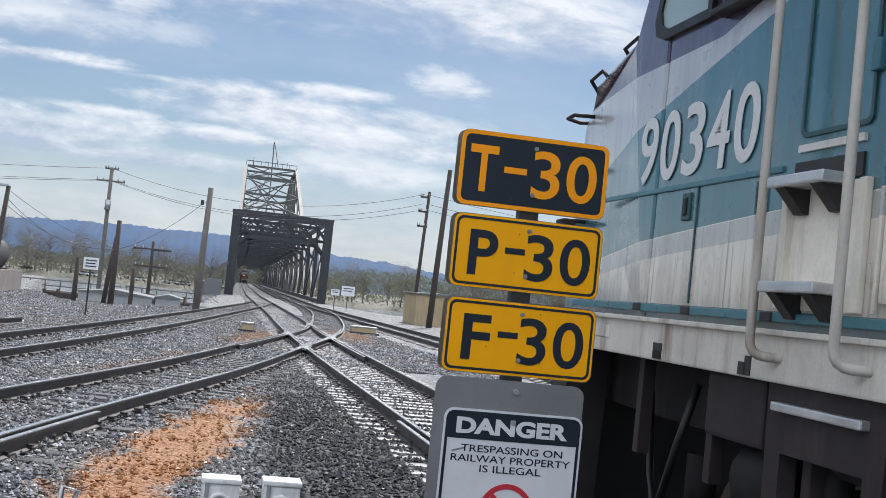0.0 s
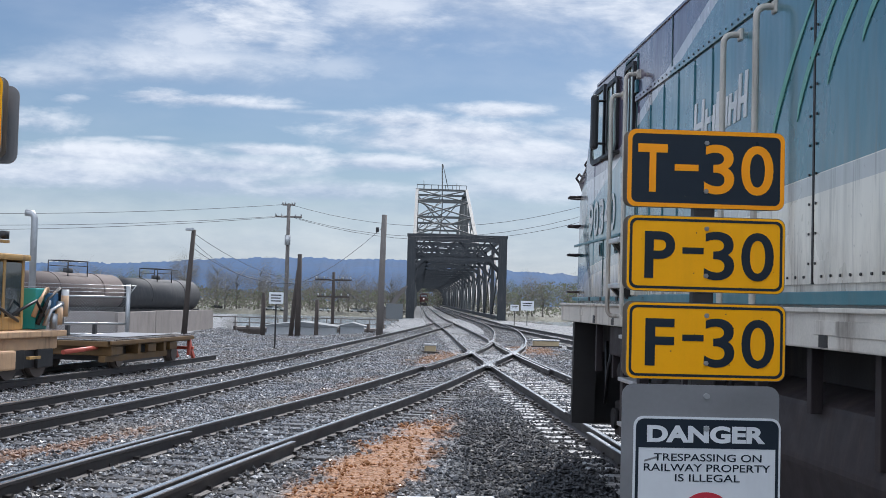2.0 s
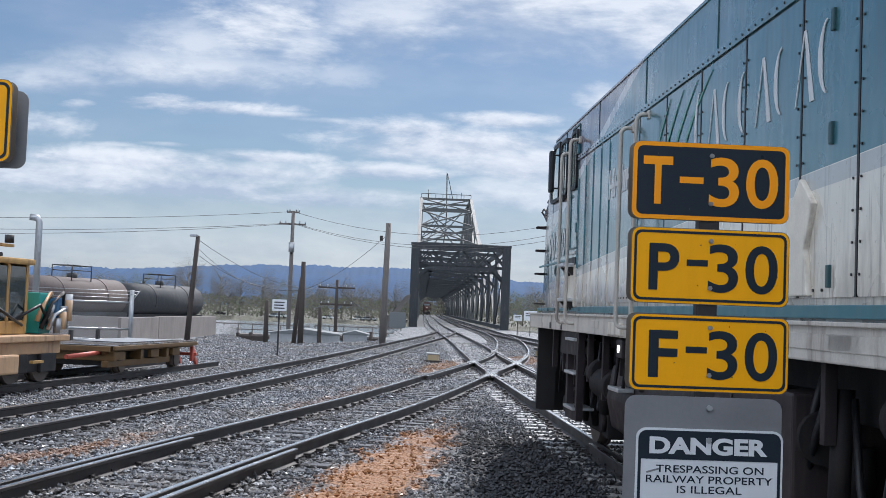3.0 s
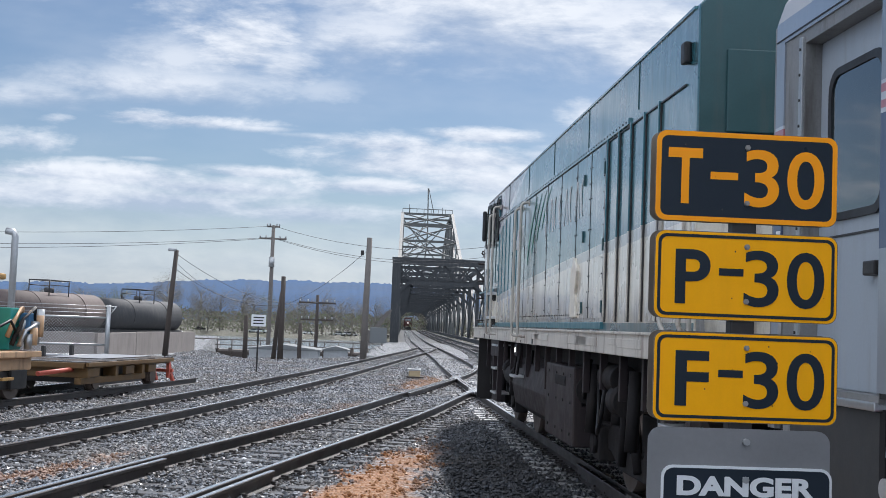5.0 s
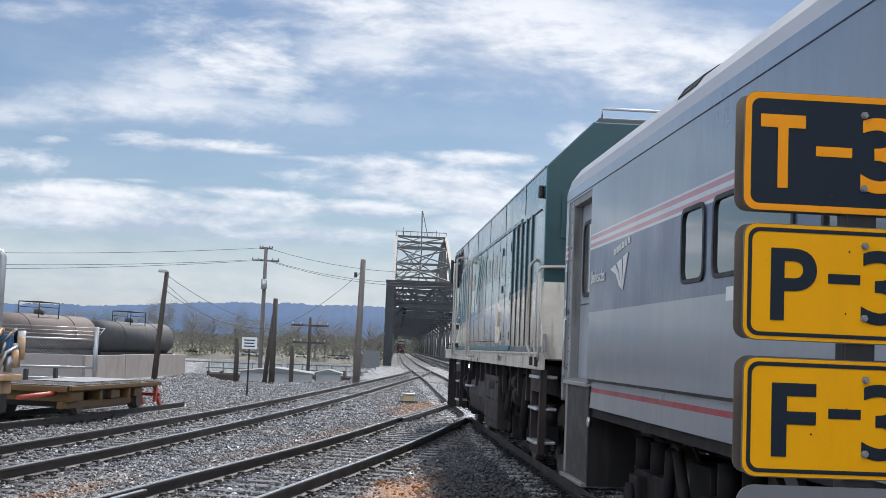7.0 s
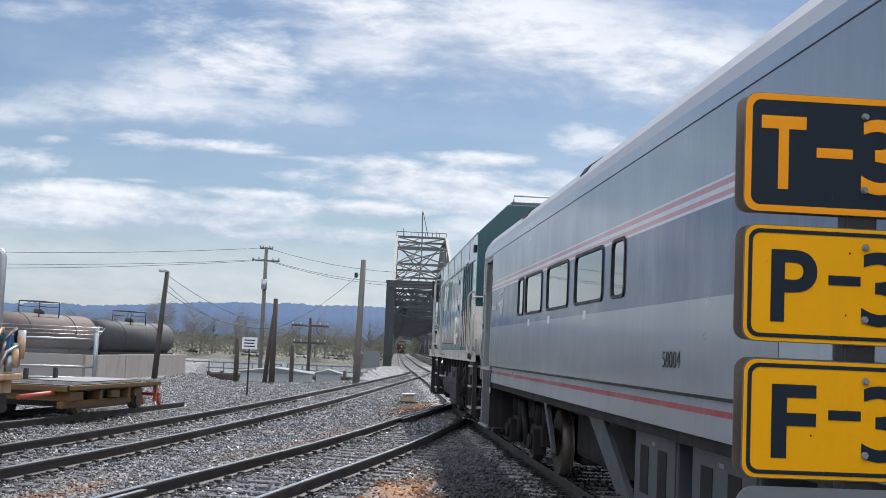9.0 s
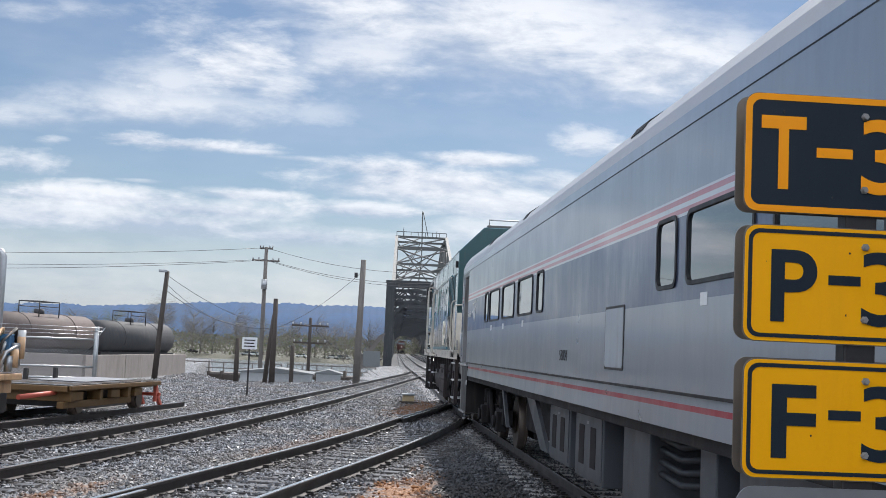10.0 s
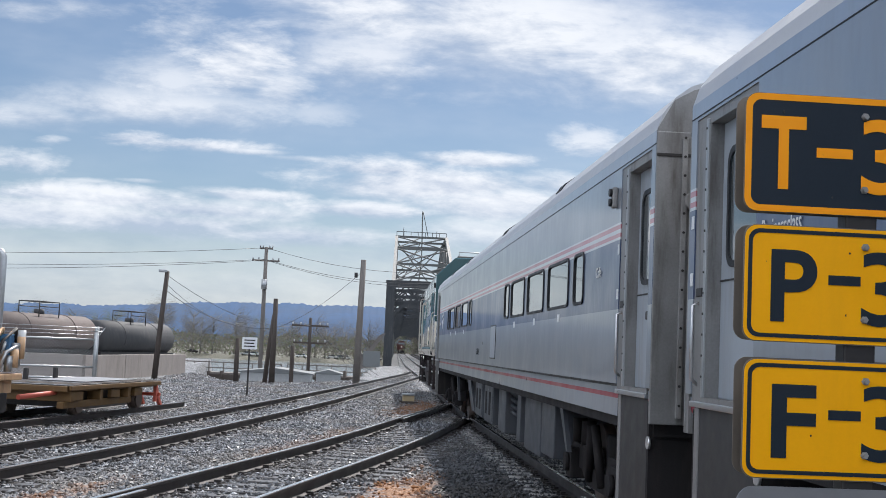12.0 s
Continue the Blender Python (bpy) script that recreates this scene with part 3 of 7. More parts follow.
# ---- ground, water, hills ----
def bank(x):
    """How far the land reaches before it falls to the river."""
    return float(np.interp(x, (-400, -60, -14, -8.8, -6, -2.5, 0, 1.5, 3, 5, 14, 17, 30, 400), (125, 125, 125, 72, 60, 61, 68, 100, 128, 132, 132, 104, 98, 98)))


def height(x, y):
    b = bank(x)
    if y < b:
        z = -0.21
        if 2 < y < 60 and abs(x) < 20:
            z += 0.035 * noise.noise((x * 1.3, y * 1.3, 0.0)) + 0.02 * noise.noise((x * 4, y * 4, 3.0))
        return z
    return -7.0 + 6.79 * max(0.0, 1 - (y - b) / 9) if y < 420 else min(-3.2, -7 + (y - 420) * 0.25)


def make_ground():
    xs = sorted(set([-3000, -1500, -700, -300, -150, -90, -60, -45, -35] + [round(-28 + 0.5 * i, 2) for i in range(104)] + [26, 30, 40, 60, 90, 150, 300, 700, 1500, 3000]))
    ys = sorted(set([-400, -150, -60, -30, -15] + [round(-8 + 0.5 * i, 2) for i in range(116)] + list(range(51, 136)) + [138, 141, 145] + [175, 250, 330, 419, 424, 430, 436, 450, 520, 700, 1100, 2000, 3500]))
    bm = bmesh.new()
    grid = [[bm.verts.new((x, y, height(x, y))) for x in xs] for y in ys]
    for a, b in zip(grid, grid[1:]):
        for i in range(len(xs) - 1):
            bm.faces.new((a[i], a[i + 1], b[i + 1], b[i]))
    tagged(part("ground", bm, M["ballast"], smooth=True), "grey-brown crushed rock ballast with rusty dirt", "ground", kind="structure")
    tagged(part("water", bx(-2500, 2500, 60, 470, -7.5, -4.6), M["water"]), "wide grey river under a bright sky", "water", kind="structure")


make_ground()


def make_stones():
    rng = np.random.default_rng(4)
    near, mid = 82000, 62000
    count = near + mid
    y = np.concatenate([5.4 + 26 * rng.random(near) ** 1.6, 28 + 42 * rng.random(mid) ** 1.3])
    x = np.concatenate([-7.0 + 11.5 * rng.random(near), -9.0 + 17.0 * rng.random(mid)])
    size = np.concatenate([0.016 + 0.024 * rng.random(near) ** 1.6, 0.022 + 0.03 * rng.random(mid) ** 1.6])
    land = y < np.array([bank(a) - 1.0 for a in x])
    dirt = np.hypot((x - (y - 12.2) * 0.165) / 0.55, (y - 12.2) / 6.2) + 0.25 * (np.sin(5 * x + 2 * y) + np.sin(3.1 * y - 4 * x)) < 0.9
    land &= ~(dirt & (rng.random(count) < 0.8))
    x, y, size, count = x[land], y[land], size[land], int(land.sum())
    base = np.array([(1, 0, 0), (-1, 0, 0), (0, 1, 0), (0, -1, 0), (0, 0, 1), (0, 0, -1)], float)
    v = base[None] * (0.6 + 0.7 * rng.random((count, 6, 1))) + 0.35 * (rng.random((count, 6, 3)) - 0.5)
    v *= size[:, None, None] * np.array([1.0, 1.0, 0.75])
    turn = rng.random(count) * 6.283
    heap = np.clip(-0.05 + 0.5 * (np.sin(1.9 * x + 0.8 * y) + np.sin(2.6 * y - 1.3 * x + 1.0) + np.sin(0.55 * y + 3.1 * x)), 0.0, 1.0)
    heap[np.abs(x - 3.85) < 1.4] = 0.0
    c, s = np.cos(turn)[:, None], np.sin(turn)[:, None]
    v = np.stack([v[..., 0] * c - v[..., 1] * s, v[..., 0] * s + v[..., 1] * c, v[..., 2]], -1)
    v += np.stack([x, y, -0.205 + 0.042 * rng.random(count) ** 1.4 + 0.04 * heap], -1)[:, None]
    tri = np.array([(0, 2, 4), (2, 1, 4), (1, 3, 4), (3, 0, 4), (2, 0, 5), (1, 2, 5), (3, 1, 5), (0, 3, 5)])
    faces = (tri[None] + 6 * np.arange(count)[:, None, None]).reshape(-1, 3)
    me = bpy.data.meshes.new("ballast_stones")
    me.from_pydata(v.reshape(-1, 3).tolist(), [], faces.tolist())
    me.materials.append(M["stones"])
    tagged(new("ballast_stones", me), "loose angular grey ballast stones between the tracks", "gravel", kind="stuff")


make_stones()


def make_hills():
    """A long ridge far behind the river, with a rough wooded skyline."""
    bm = bmesh.new()
    xs = np.linspace(-2600, 2600, 1100)
    rows = []
    for x in xs:
        k = float(np.interp(x, (-2600, -900, -500, -250, -100, 60, 250, 450, 800, 2600), (50, 52, 58, 72, 80, 78, 68, 52, 38, 28)))
        top = k + 5 * noise.noise((x * 0.006, 0.3, 0)) + 2.5 * noise.noise((x * 0.04, 1.7, 0)) + 3.4 * noise.noise((x * 0.16, 4.7, 0))
        rows.append([bm.verts.new(p) for p in ((x, 2000, -4), (x, 2150, top * 0.45), (x, 2350, top))] + [bm.verts.new((x, 2600, -4))])
    for a, b in zip(rows, rows[1:]):
        for i in range(3):
            bm.faces.new((a[i], b[i], b[i + 1], a[i + 1]))
    bmesh.ops.recalc_face_normals(bm, faces=bm.faces)
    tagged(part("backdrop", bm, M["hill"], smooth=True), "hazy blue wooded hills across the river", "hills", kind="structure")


make_hills()

# ---- tracks ----
TRAIN = [(-60, 3.8), (-30, 3.8), (5, 3.8), (12, 3.81), (20, 3.855), (28, 3.93), (35, 4.025), (43, 4.20), (52, 4.48), (62, 4.84), (75, 5.20), (85, 5.45), (100, 5.82), (115, 6.22), (129, 6.60), (230, 10.3), (420, 17.6)]
TRACK_A = [(-25, -6.6), (-10, -5.2), (0, -4.15), (5, -3.55), (8, -2.98), (12, -2.12), (16, -1.15), (20.5, 0.0), (25, 1.0), (30, 2.0), (35, 3.05), (40, 4.1), (46, 5.2), (55, 6.4), (68, 7.75), (80, 8.75), (95, 9.6), (112, 10.2), (129, 10.7), (230, 14.4), (420, 21.7)]
TRACK_B = [(-15, -10.0), (0, -7.6), (6, -6.75), (11, -5.95), (15, -5.2), (19, -4.35), (25, -3.3), (32, -2.2), (40, -1.05), (50, 0.25), (61, 1.65), (72, 3.05), (82, 4.3), (92, 5.35), (100, 5.95)]
TRACK_C = [(-12, -15.5), (0, -12.7), (10, -10.3), (17.4, -8.75), (24, -7.1), (29, -6.1), (34.5, -5.1)]
TRACK_D = [(-20, 10.3), (0, 10.25), (20, 10.2), (40, 10.2), (55, 10.1), (70, 10.0), (85, 9.9), (97, 9.85)]


def smooth_line(knots, step=0.5):
    """Points along a centre line, eased through its knots."""
    ky, kx = np.array([k[0] for k in knots], float), np.array([k[1] for k in knots], float)
    y = np.arange(ky[0], ky[-1], 0.25)
    x = np.interp(y, ky, kx)
    kernel = np.hanning(35)
    kernel /= kernel.sum()
    pad = len(kernel) // 2
    ext = np.concatenate([2 * x[0] - x[pad:0:-1], x, 2 * x[-1] - x[-2:-pad - 2:-1]])
    x = np.convolve(ext, kernel, "valid")
    keep = slice(None, None, max(1, int(step / 0.25)))
    return x[keep], y[keep]


def rail_mesh(x, y, offset, drop=0.0):
    """A rail with head, web and foot beside a centre line."""
    hx, hy = np.gradient(x), np.gradient(y)
    ln = np.hypot(hx, hy)
    nx, ny = hy / ln, -hx / ln
    sect = [(-0.036, -0.008), (-0.028, 0.0), (0.028, 0.0), (0.036, -0.008), (0.036, -0.036), (0.009, -0.05), (0.009, -0.14), (0.07, -0.158), (0.07, -0.17), (-0.07, -0.17), (-0.07, -0.158), (-0.009, -0.14), (-0.009, -0.05), (-0.036, -0.036)]
    k = len(sect)
    verts = [(x[i] + nx[i] * (offset + a), y[i] + ny[i] * (offset + a), z - drop) for i in range(len(x)) for a, z in sect]
    faces = [(i * k + j, i * k + (j + 1) % k, (i + 1) * k + (j + 1) % k, (i + 1) * k + j) for i in range(len(x) - 1) for j in range(k)]
    faces += [tuple(range(k)), tuple(reversed(range((len(x) - 1) * k, len(x) * k)))]
    me = bpy.data.meshes.new("rail")
    me.from_pydata(verts, [], faces)
    me.materials.append(M["rail"])
    me.materials.append(M["railtop"])
    idx = [1 if (n_ % k) == 1 else 0 for n_ in range((len(x) - 1) * k)] + [0, 0]
    me.polygons.foreach_set("material_index", idx)
    bm = bmesh.new()
    bm.from_mesh(me)
    bmesh.ops.recalc_face_normals(bm, faces=bm.faces)
    bm.to_mesh(me)
    bm.free()
    return me


def tie_mesh(mat):
    bm = bmesh.new()
    box(bm, -1.3, 1.3, -0.115, 0.115, -0.36, -0.172, 0.012)
    me = bpy.data.meshes.new("tie")
    bm.to_mesh(me)
    bm.free()
    me.materials.append(M[mat])
    return me


TIES = {mat: tie_mesh(mat) for mat in ("tie", "tie_grey")}


def fastening(bm, x, y, turn):
    """Tie plate with spikes and clips at one rail seat."""
    m = pose(x, y, -0.172, 0, 0, turn)
    for s in ((-0.19, 0.19, -0.09, 0.09, 0.0, 0.018), (-0.14, -0.075, -0.05, 0.05, 0.018, 0.045), (0.075, 0.14, -0.05, 0.05, 0.018, 0.045), (-0.175, -0.14, 0.035, 0.07, 0.018, 0.045), (0.14, 0.175, -0.07, -0.035, 0.018, 0.045)):
        for v in box(bm, *s):
            v.co = m @ v.co


def make_track(knots, label, near, plates, stop=400.0, gauge=0.7535, wood="tie"):
    x, y = smooth_line(knots)
    ob = thing("railway_track", (0, 0, 0), label, "railway track", "tracks of the yard", kind="structure")
    for off in (-gauge, gauge):
        r = new("rail", rail_mesh(x, y, off))
        r.parent = ob
    rng = random.Random(len(knots) * 7)
    plate_bm, rest = bmesh.new(), bmesh.new()
    s = y[0]
    while s < min(y[-1], stop):
        cx = float(np.interp(s, y, x))
        slope = math.degrees(math.atan((float(np.interp(s + 0.5, y, x)) - cx) / 0.5))
        jit = rng.uniform(-1.2, 1.2)
        m = pose(cx + rng.uniform(-0.05, 0.05), s, rng.uniform(-0.01, 0.004), 0, 0, -slope + jit)
        if near[0] < s < near[1]:
            t = new("tie", TIES[wood])
            t.parent = ob
            t.matrix_basis = m
        else:
            for v in box(rest, -1.3, 1.3, -0.115, 0.115, -0.36, -0.172):
                v.co = m @ v.co
        if plates[0] < s < plates[1]:
            for off in (-gauge, gauge):
                q = m @ Vector((off, 0, 0))
                fastening(plate_bm, q.x, q.y, -slope)
        s += 0.55
    tagged(part("tie_plates", plate_bm, M["plate"], ob), kind="stuff") if len(plate_bm.verts) else plate_bm.free()
    if len(rest.verts):
        tagged(part("far_ties", rest, M[wood], ob), kind="stuff")
    else:
        rest.free()
    return ob


track_train = make_track(TRAIN, "straight railway track with grey weathered wooden ties", (4, 70), (4, 45), wood="tie_grey")
track_a = make_track(TRACK_A, "curving track with dark steel rails crossing another track", (3, 60), (3, 40))
make_track(TRACK_B, "curving ballasted railway track with rusty rail sides", (6, 62), (6, 40))
make_track(TRACK_C, "siding track under a parked crane and flat car", (8, 34), (8, 30))
make_track(TRACK_D, "ballasted track running beyond the train", (18, 70), (20, 30))


def stub_rail(knots, y0, y1, offset, parent):
    x, y = smooth_line(knots)
    keep = (y >= y0) & (y <= y1)
    r = new("guard_rail", rail_mesh(x[keep], y[keep], offset, 0.012))
    r.parent = parent


stub_rail(TRACK_A, 1.0, 13.6, 0.7535 + 0.125, track_a)
stub_rail(TRACK_A, 1.0, 14.4, -0.7535 + 0.125, track_a)
stub_rail(TRAIN, 3.0, 15.2, -0.7535 - 0.13, track_train)
stub_rail(TRAIN, 30.0, 48.0, 0.7535 - 0.11, track_train)
stub_rail(TRAIN, 30.0, 48.0, -0.7535 + 0.11, track_train)
stub_rail(TRACK_A, 30.0, 50.0, 0.7535 - 0.11, track_a)
stub_rail(TRACK_A, 30.0, 50.0, -0.7535 + 0.11, track_a)


def make_frogs():
    """Cast crossing pieces where the two tracks' rails meet."""
    tx, ty = smooth_line(TRAIN)
    ax, ay = smooth_line(TRACK_A)
    for off_t in (-0.7535, 0.7535):
        for off_a in (-0.7535, 0.7535):
            ys = np.linspace(25, 60, 1400)
            d = np.interp(ys, ty, tx) + off_t - np.interp(ys, ay, ax) - off_a * 1.02
            y0 = float(ys[int(np.argmin(np.abs(d)))])
            x0 = float(np.interp(y0, ty, tx)) + off_t
            for line_y, line_x in ((ty, tx), (ay, ax)):
                slope = (float(np.interp(y0 + 1, line_y, line_x)) - float(np.interp(y0 - 1, line_y, line_x))) / 2
                ob = part("crossing_frog", bx(-0.085, 0.085, -1.0, 1.0, -0.06, 0.003 if line_x is tx else 0.006, 0.008), M["railtop"], track_train, "polished cast crossing piece")
                ob.matrix_basis = pose(x0, y0, 0, 0, 0, -math.degrees(math.atan(slope)))
            part("frog_plate", bx(x0 - 0.4, x0 + 0.4, y0 - 0.9, y0 + 0.9, -0.168, -0.13, 0.01), M["plate"], track_train)


make_frogs()


# ---- the train ----
def wheelset(parent, y, r=0.5):
    """Two wheels on an axle."""
    bm = bmesh.new()
    for s in (-1, 1):
        tube(bm, [(s * 0.68, y, r), (s * 0.70, y, r), (s * 0.82, y, r)], r, 28)
        tube(bm, [(s * 0.66, y, r), (s * 0.69, y, r)], r + 0.03, 28)
        tube(bm, [(s * 0.82, y, r), (s * 0.86, y, r)], 0.2, 16)
    tube(bm, [(-0.7, y, r), (0.7, y, r)], 0.08, 10)
    bmesh.ops.recalc_face_normals(bm, faces=bm.faces)
    return part("wheelset", bm, M["wheel"], parent)


def bogie(parent, y, half, r, drop=0.0):
    """A two-axle truck: side frames, springs, axle boxes, brake rigging."""
    root = new("bogie")
    root.parent = parent
    root.matrix_basis = pose(0, y, 0)
    bm = bmesh.new()
    for s in (-1, 1):
        x0, x1 = sorted((s * 0.92, s * 1.10))
        prism(bm, [(-half - 0.35, r - 0.05), (-half - 0.35, r + 0.22), (-0.55, r + 0.22), (-0.42, r + 0.02), (0.42, r + 0.02), (0.55, r + 0.22), (half + 0.35, r + 0.22), (half + 0.35, r - 0.05), (half - 0.3, r - 0.05), (0.6, r - 0.2), (-0.6, r - 0.2), (-half + 0.3, r - 0.05)], "x", x0, x1, 0.015)
        for a in (-half, half):
            box(bm, *sorted((s * 1.0, s * 1.2)), a - 0.16, a + 0.16, r - 0.18, r + 0.18, 0.03)
            tube(bm, [(s * 1.2, a, r), (s * 1.25, a, r)], 0.11, 14)
            for q in (-0.28, 0.28):
                tube(bm, [(s * 1.02, a + q, r + 0.2), (s * 1.02, a + q, r + 0.5)], 0.085, 10)
        tube(bm, [(s * 1.12, -0.35, r - 0.12), (s * 1.16, -0.1, r + 0.5)], 0.05, 8)
        tube(bm, [(s * 1.12, 0.35, r - 0.12), (s * 1.16, 0.1, r + 0.5)], 0.05, 8)
    box(bm, -0.95, 0.95, -0.3, 0.3, r - 0.05, r + 0.4, 0.03)
    for a in (-half, half):
        box(bm, -0.55, 0.55, a - 0.42, a + 0.42, r - 0.28, r + 0.36, 0.05)
    bmesh.ops.recalc_face_normals(bm, faces=bm.faces)
    part("bogie_frame", bm, M["under"], root)
    for a in (-half, half):
        wheelset(root, a, r)
    return root


def grab(parent, pts, r=0.021, mat="rail_white", name="handrail", label=""):
    return part(name, tb(pts, r, 8), M[mat], parent, label)


def bend(a, b, c, r=0.07, n=4):
    """Points that round the corner b between a and c."""
    a, b, c = Vector(a), Vector(b), Vector(c)
    p, q = b + (a - b).normalized() * r, b + (c - b).normalized() * r
    return [p.lerp(b, t).lerp(b.lerp(q, t), t) for t in [i / n for i in range(n + 1)]]


def make_locomotive():
    loco = thing("locomotive", (3.8, 0, 0), "teal, cream and purple diesel cab unit with road number 90340", "locomotive")
    W, N = 1.45, LOCO
    # hood: sides, chamfered roof; behind the cab
    bm = bmesh.new()
    prism(bm, [(-W, 1.62), (-W, 4.07), (-0.87, 4.66), (0.87, 4.66), (W, 4.07), (W, 1.62)], "y", 0.0, 14.68, 0.02)
    part("hood", bm, M["loco"], loco)
    # cab and nose, drawn across from their side outline; the nose narrows towards its front
    bm = bmesh.new()
    prism(bm, [(14.69, 1.62), (14.69, 4.05), (14.82, 4.05), (15.24, 3.29), (16.0, 3.17), (16.36, 3.09), (16.5, 2.96), (N, 1.62)], "x", -W, W, 0.03)
    for v in bm.verts:
        if v.co.y > 15.9:
            v.co.x *= 0.97 if v.co.y < 16.2 else 0.90
    part("cab_nose", bm, M["loco"], loco)
    # brow over the windscreen
    part("cab_roof", pr([(-W, 4.045), (-0.9, 4.60), (0.9, 4.60), (W, 4.045), (W, 4.0), (-W, 4.0)], "y", 14.685, 14.92, 0.02), M["loco"], loco)
    part("rear_wall", pr([(-W + 0.01, 2.6), (-W + 0.01, 4.06), (-0.87, 4.64), (0.87, 4.64), (W - 0.01, 4.06), (W - 0.01, 2.6)], "y", -0.012, 0.004), M["darkteal"], loco, "dark teal rear wall")
    part("rear_wall_lower", bx(-W + 0.01, W - 0.01, -0.012, 0.004, 1.64, 2.6), M["cream"], loco, "cream rear wall")
    for y0, y1 in ((0.02, 1.3),):
        part("roof_hatch", bx(-0.8, 0.8, y0, y1, 4.64, 4.72, 0.02), M["tower"], loco, "grey roof hatch")
        grab(loco, [(-0.75, 0.1, 4.7), (-0.75, 0.1, 4.85), (0.1, 0.1, 4.85), (0.1, 0.1, 4.7)], 0.018, "galv")
    for k in range(4):
        y0 = 3.0 + 2.6 * k
        part("roof_fan", tb([(0, y0, 4.62), (0, y0, 4.76)], 0.6, 24), M["tower"], loco)
    # frame sill in cream with dents, teal line above it
    for s in (-1, 1):
        part("sill", bx(*sorted((s * (W - 0.05), s * (W + 0.035))), -0.05, N + 0.02, 1.50, 1.70, 0.012), M["sillplate"], loco, "chipped cream frame sill")
        part("sill_lip", bx(*sorted((s * (W - 0.02), s * (W + 0.06))), -0.05, N + 0.02, 1.69, 1.715, 0.006), M["sillplate"], loco)
    s, x = -1, -W
    # long seam along the top of the doors, with rivets
    part("door_rail", bx(x - 0.022, x + 0.01, 2.2, 12.6, 3.56, 3.62, 0.006), M["loco"], loco)
    part("roof_seam", bx(x - 0.012, x + 0.01, 0.1, 14.6, 4.055, 4.08, 0.004), M["loco"], loco)
    for k in range(6):
        yy = 1.9 + 2.35 * k
        part("roof_panel_seam", bx(x - 0.006, x + 0.004, yy - 0.008, yy + 0.008, 3.64, 4.05), M["darkteal"], loco)
    # hood doors and panels
    edges = [12.45 - 0.48 * i for i in range(6)] + [9.1, 8.05, 6.95, 5.85, 4.78, 3.95, 3.2]
    for a, b in zip(edges, edges[1:]):
        part("hood_door", pr(rounded(b + 0.018, a - 0.018, 1.84, 3.54, 0.02, 2), "x", x - 0.016, x + 0.004), M["loco"], loco)
        if a < 9.5:
            bm = bmesh.new()
            for z in np.arange(1.95, 3.5, 0.16):
                for yy in (a - 0.05, b + 0.05):
                    tube(bm, [(x - 0.018, yy, z), (x - 0.024, yy, z)], 0.008, 6)
            tagged(part("door_bolts", bm, M["machine_dark"], loco), kind="stuff")
    for i in range(6):
        yy = 12.45 - 0.48 * i
        part("rib", bx(x - 0.026, x - 0.01, yy - 0.009, yy + 0.009, 1.8, 3.5, 0.003), M["loco"], loco)
    # intake ribs near the rear
    for i in range(5):
        yy = 1.08 + 0.515 * i
        part("rib", bx(x - 0.026, x, yy - 0.016, yy + 0.016, 1.8, 3.56, 0.004), M["loco"], loco)
        part("rib_gap", bx(x - 0.012, x + 0.002, yy - 0.045, yy - 0.0155, 1.8, 3.54), M["machine_dark"], loco)
    part("bottom_strip", bx(x - 0.03, x, 3.2, 12.3, 1.73, 1.80, 0.006), M["teal"], loco)
    for yy, z in ((3.2, 2.55), (3.2, 1.95), (3.2, 3.3), (4.3, 2.7), (4.3, 1.95), (4.3, 3.3)):
        part("hinge", bx(x - 0.034, x - 0.01, yy - 0.022, yy + 0.022, z - 0.06, z + 0.06, 0.006), M["darkteal"], loco)
    # torn, dented cream panel with a rusty flap
    bm = pr([(4.55, 1.85), (4.62, 2.1), (4.5, 2.35), (4.7, 2.5), (4.9, 2.3), (4.86, 1.85)], "x", x - 0.05, x - 0.012, 0.01)
    part("dented_flap", bm, M["cream"], loco, "dented rusty cream panel flap")
    # cab side: windows, door, mirror
    for y0, y1, z0, z1, name in ((13.47, 13.93, 3.27, 3.92, "cab_side_window"), (12.70, 13.04, 3.28, 3.92, "door_window")):
        f = bmesh.new()
        ring(f, rounded(y0 - 0.045, y1 + 0.045, z0 - 0.045, z1 + 0.045, 0.07), rounded(y0, y1, z0, z1, 0.05), "x", x - 0.03, x + 0.005)
        frm = part("window_frame", f, M["black"], loco)
        part(name, pr(rounded(y0, y1, z0, z1, 0.05), "x", x - 0.014, x - 0.006), M["cabglass"], frm, "greenish cab window glass")
        part("window_mullion", bx(x - 0.022, x - 0.012, (y0 + y1) / 2 - 0.012, (y0 + y1) / 2 + 0.012, z0, z1), M["black"], frm)
    part("window_sill", bx(x - 0.08, x, 13.36, 14.02, 3.185, 3.215, 0.008), M["machine_dark"], loco)
    part("mirror", bx(x - 0.17, x - 0.10, 13.96, 14.10, 3.30, 3.86, 0.03), M["black"], loco, "black rear-view mirror")
    grab(loco, [(x, 14.0, 3.80), (x - 0.14, 14.02, 3.80)], 0.012, "black", "mirror_arm")
    grab(loco, [(x, 14.0, 3.36), (x - 0.14, 14.02, 3.36)], 0.012, "black", "mirror_arm")
    # crew door: a raised dark line round a teal leaf
    f = bmesh.new()
    ring(f, rounded(12.58, 13.12, 2.50, 4.02, 0.04), rounded(12.60, 13.10, 2.52, 4.0, 0.03), "x", x - 0.010, x + 0.004)
    part("crew_door_seam", f, M["darkteal"], loco)
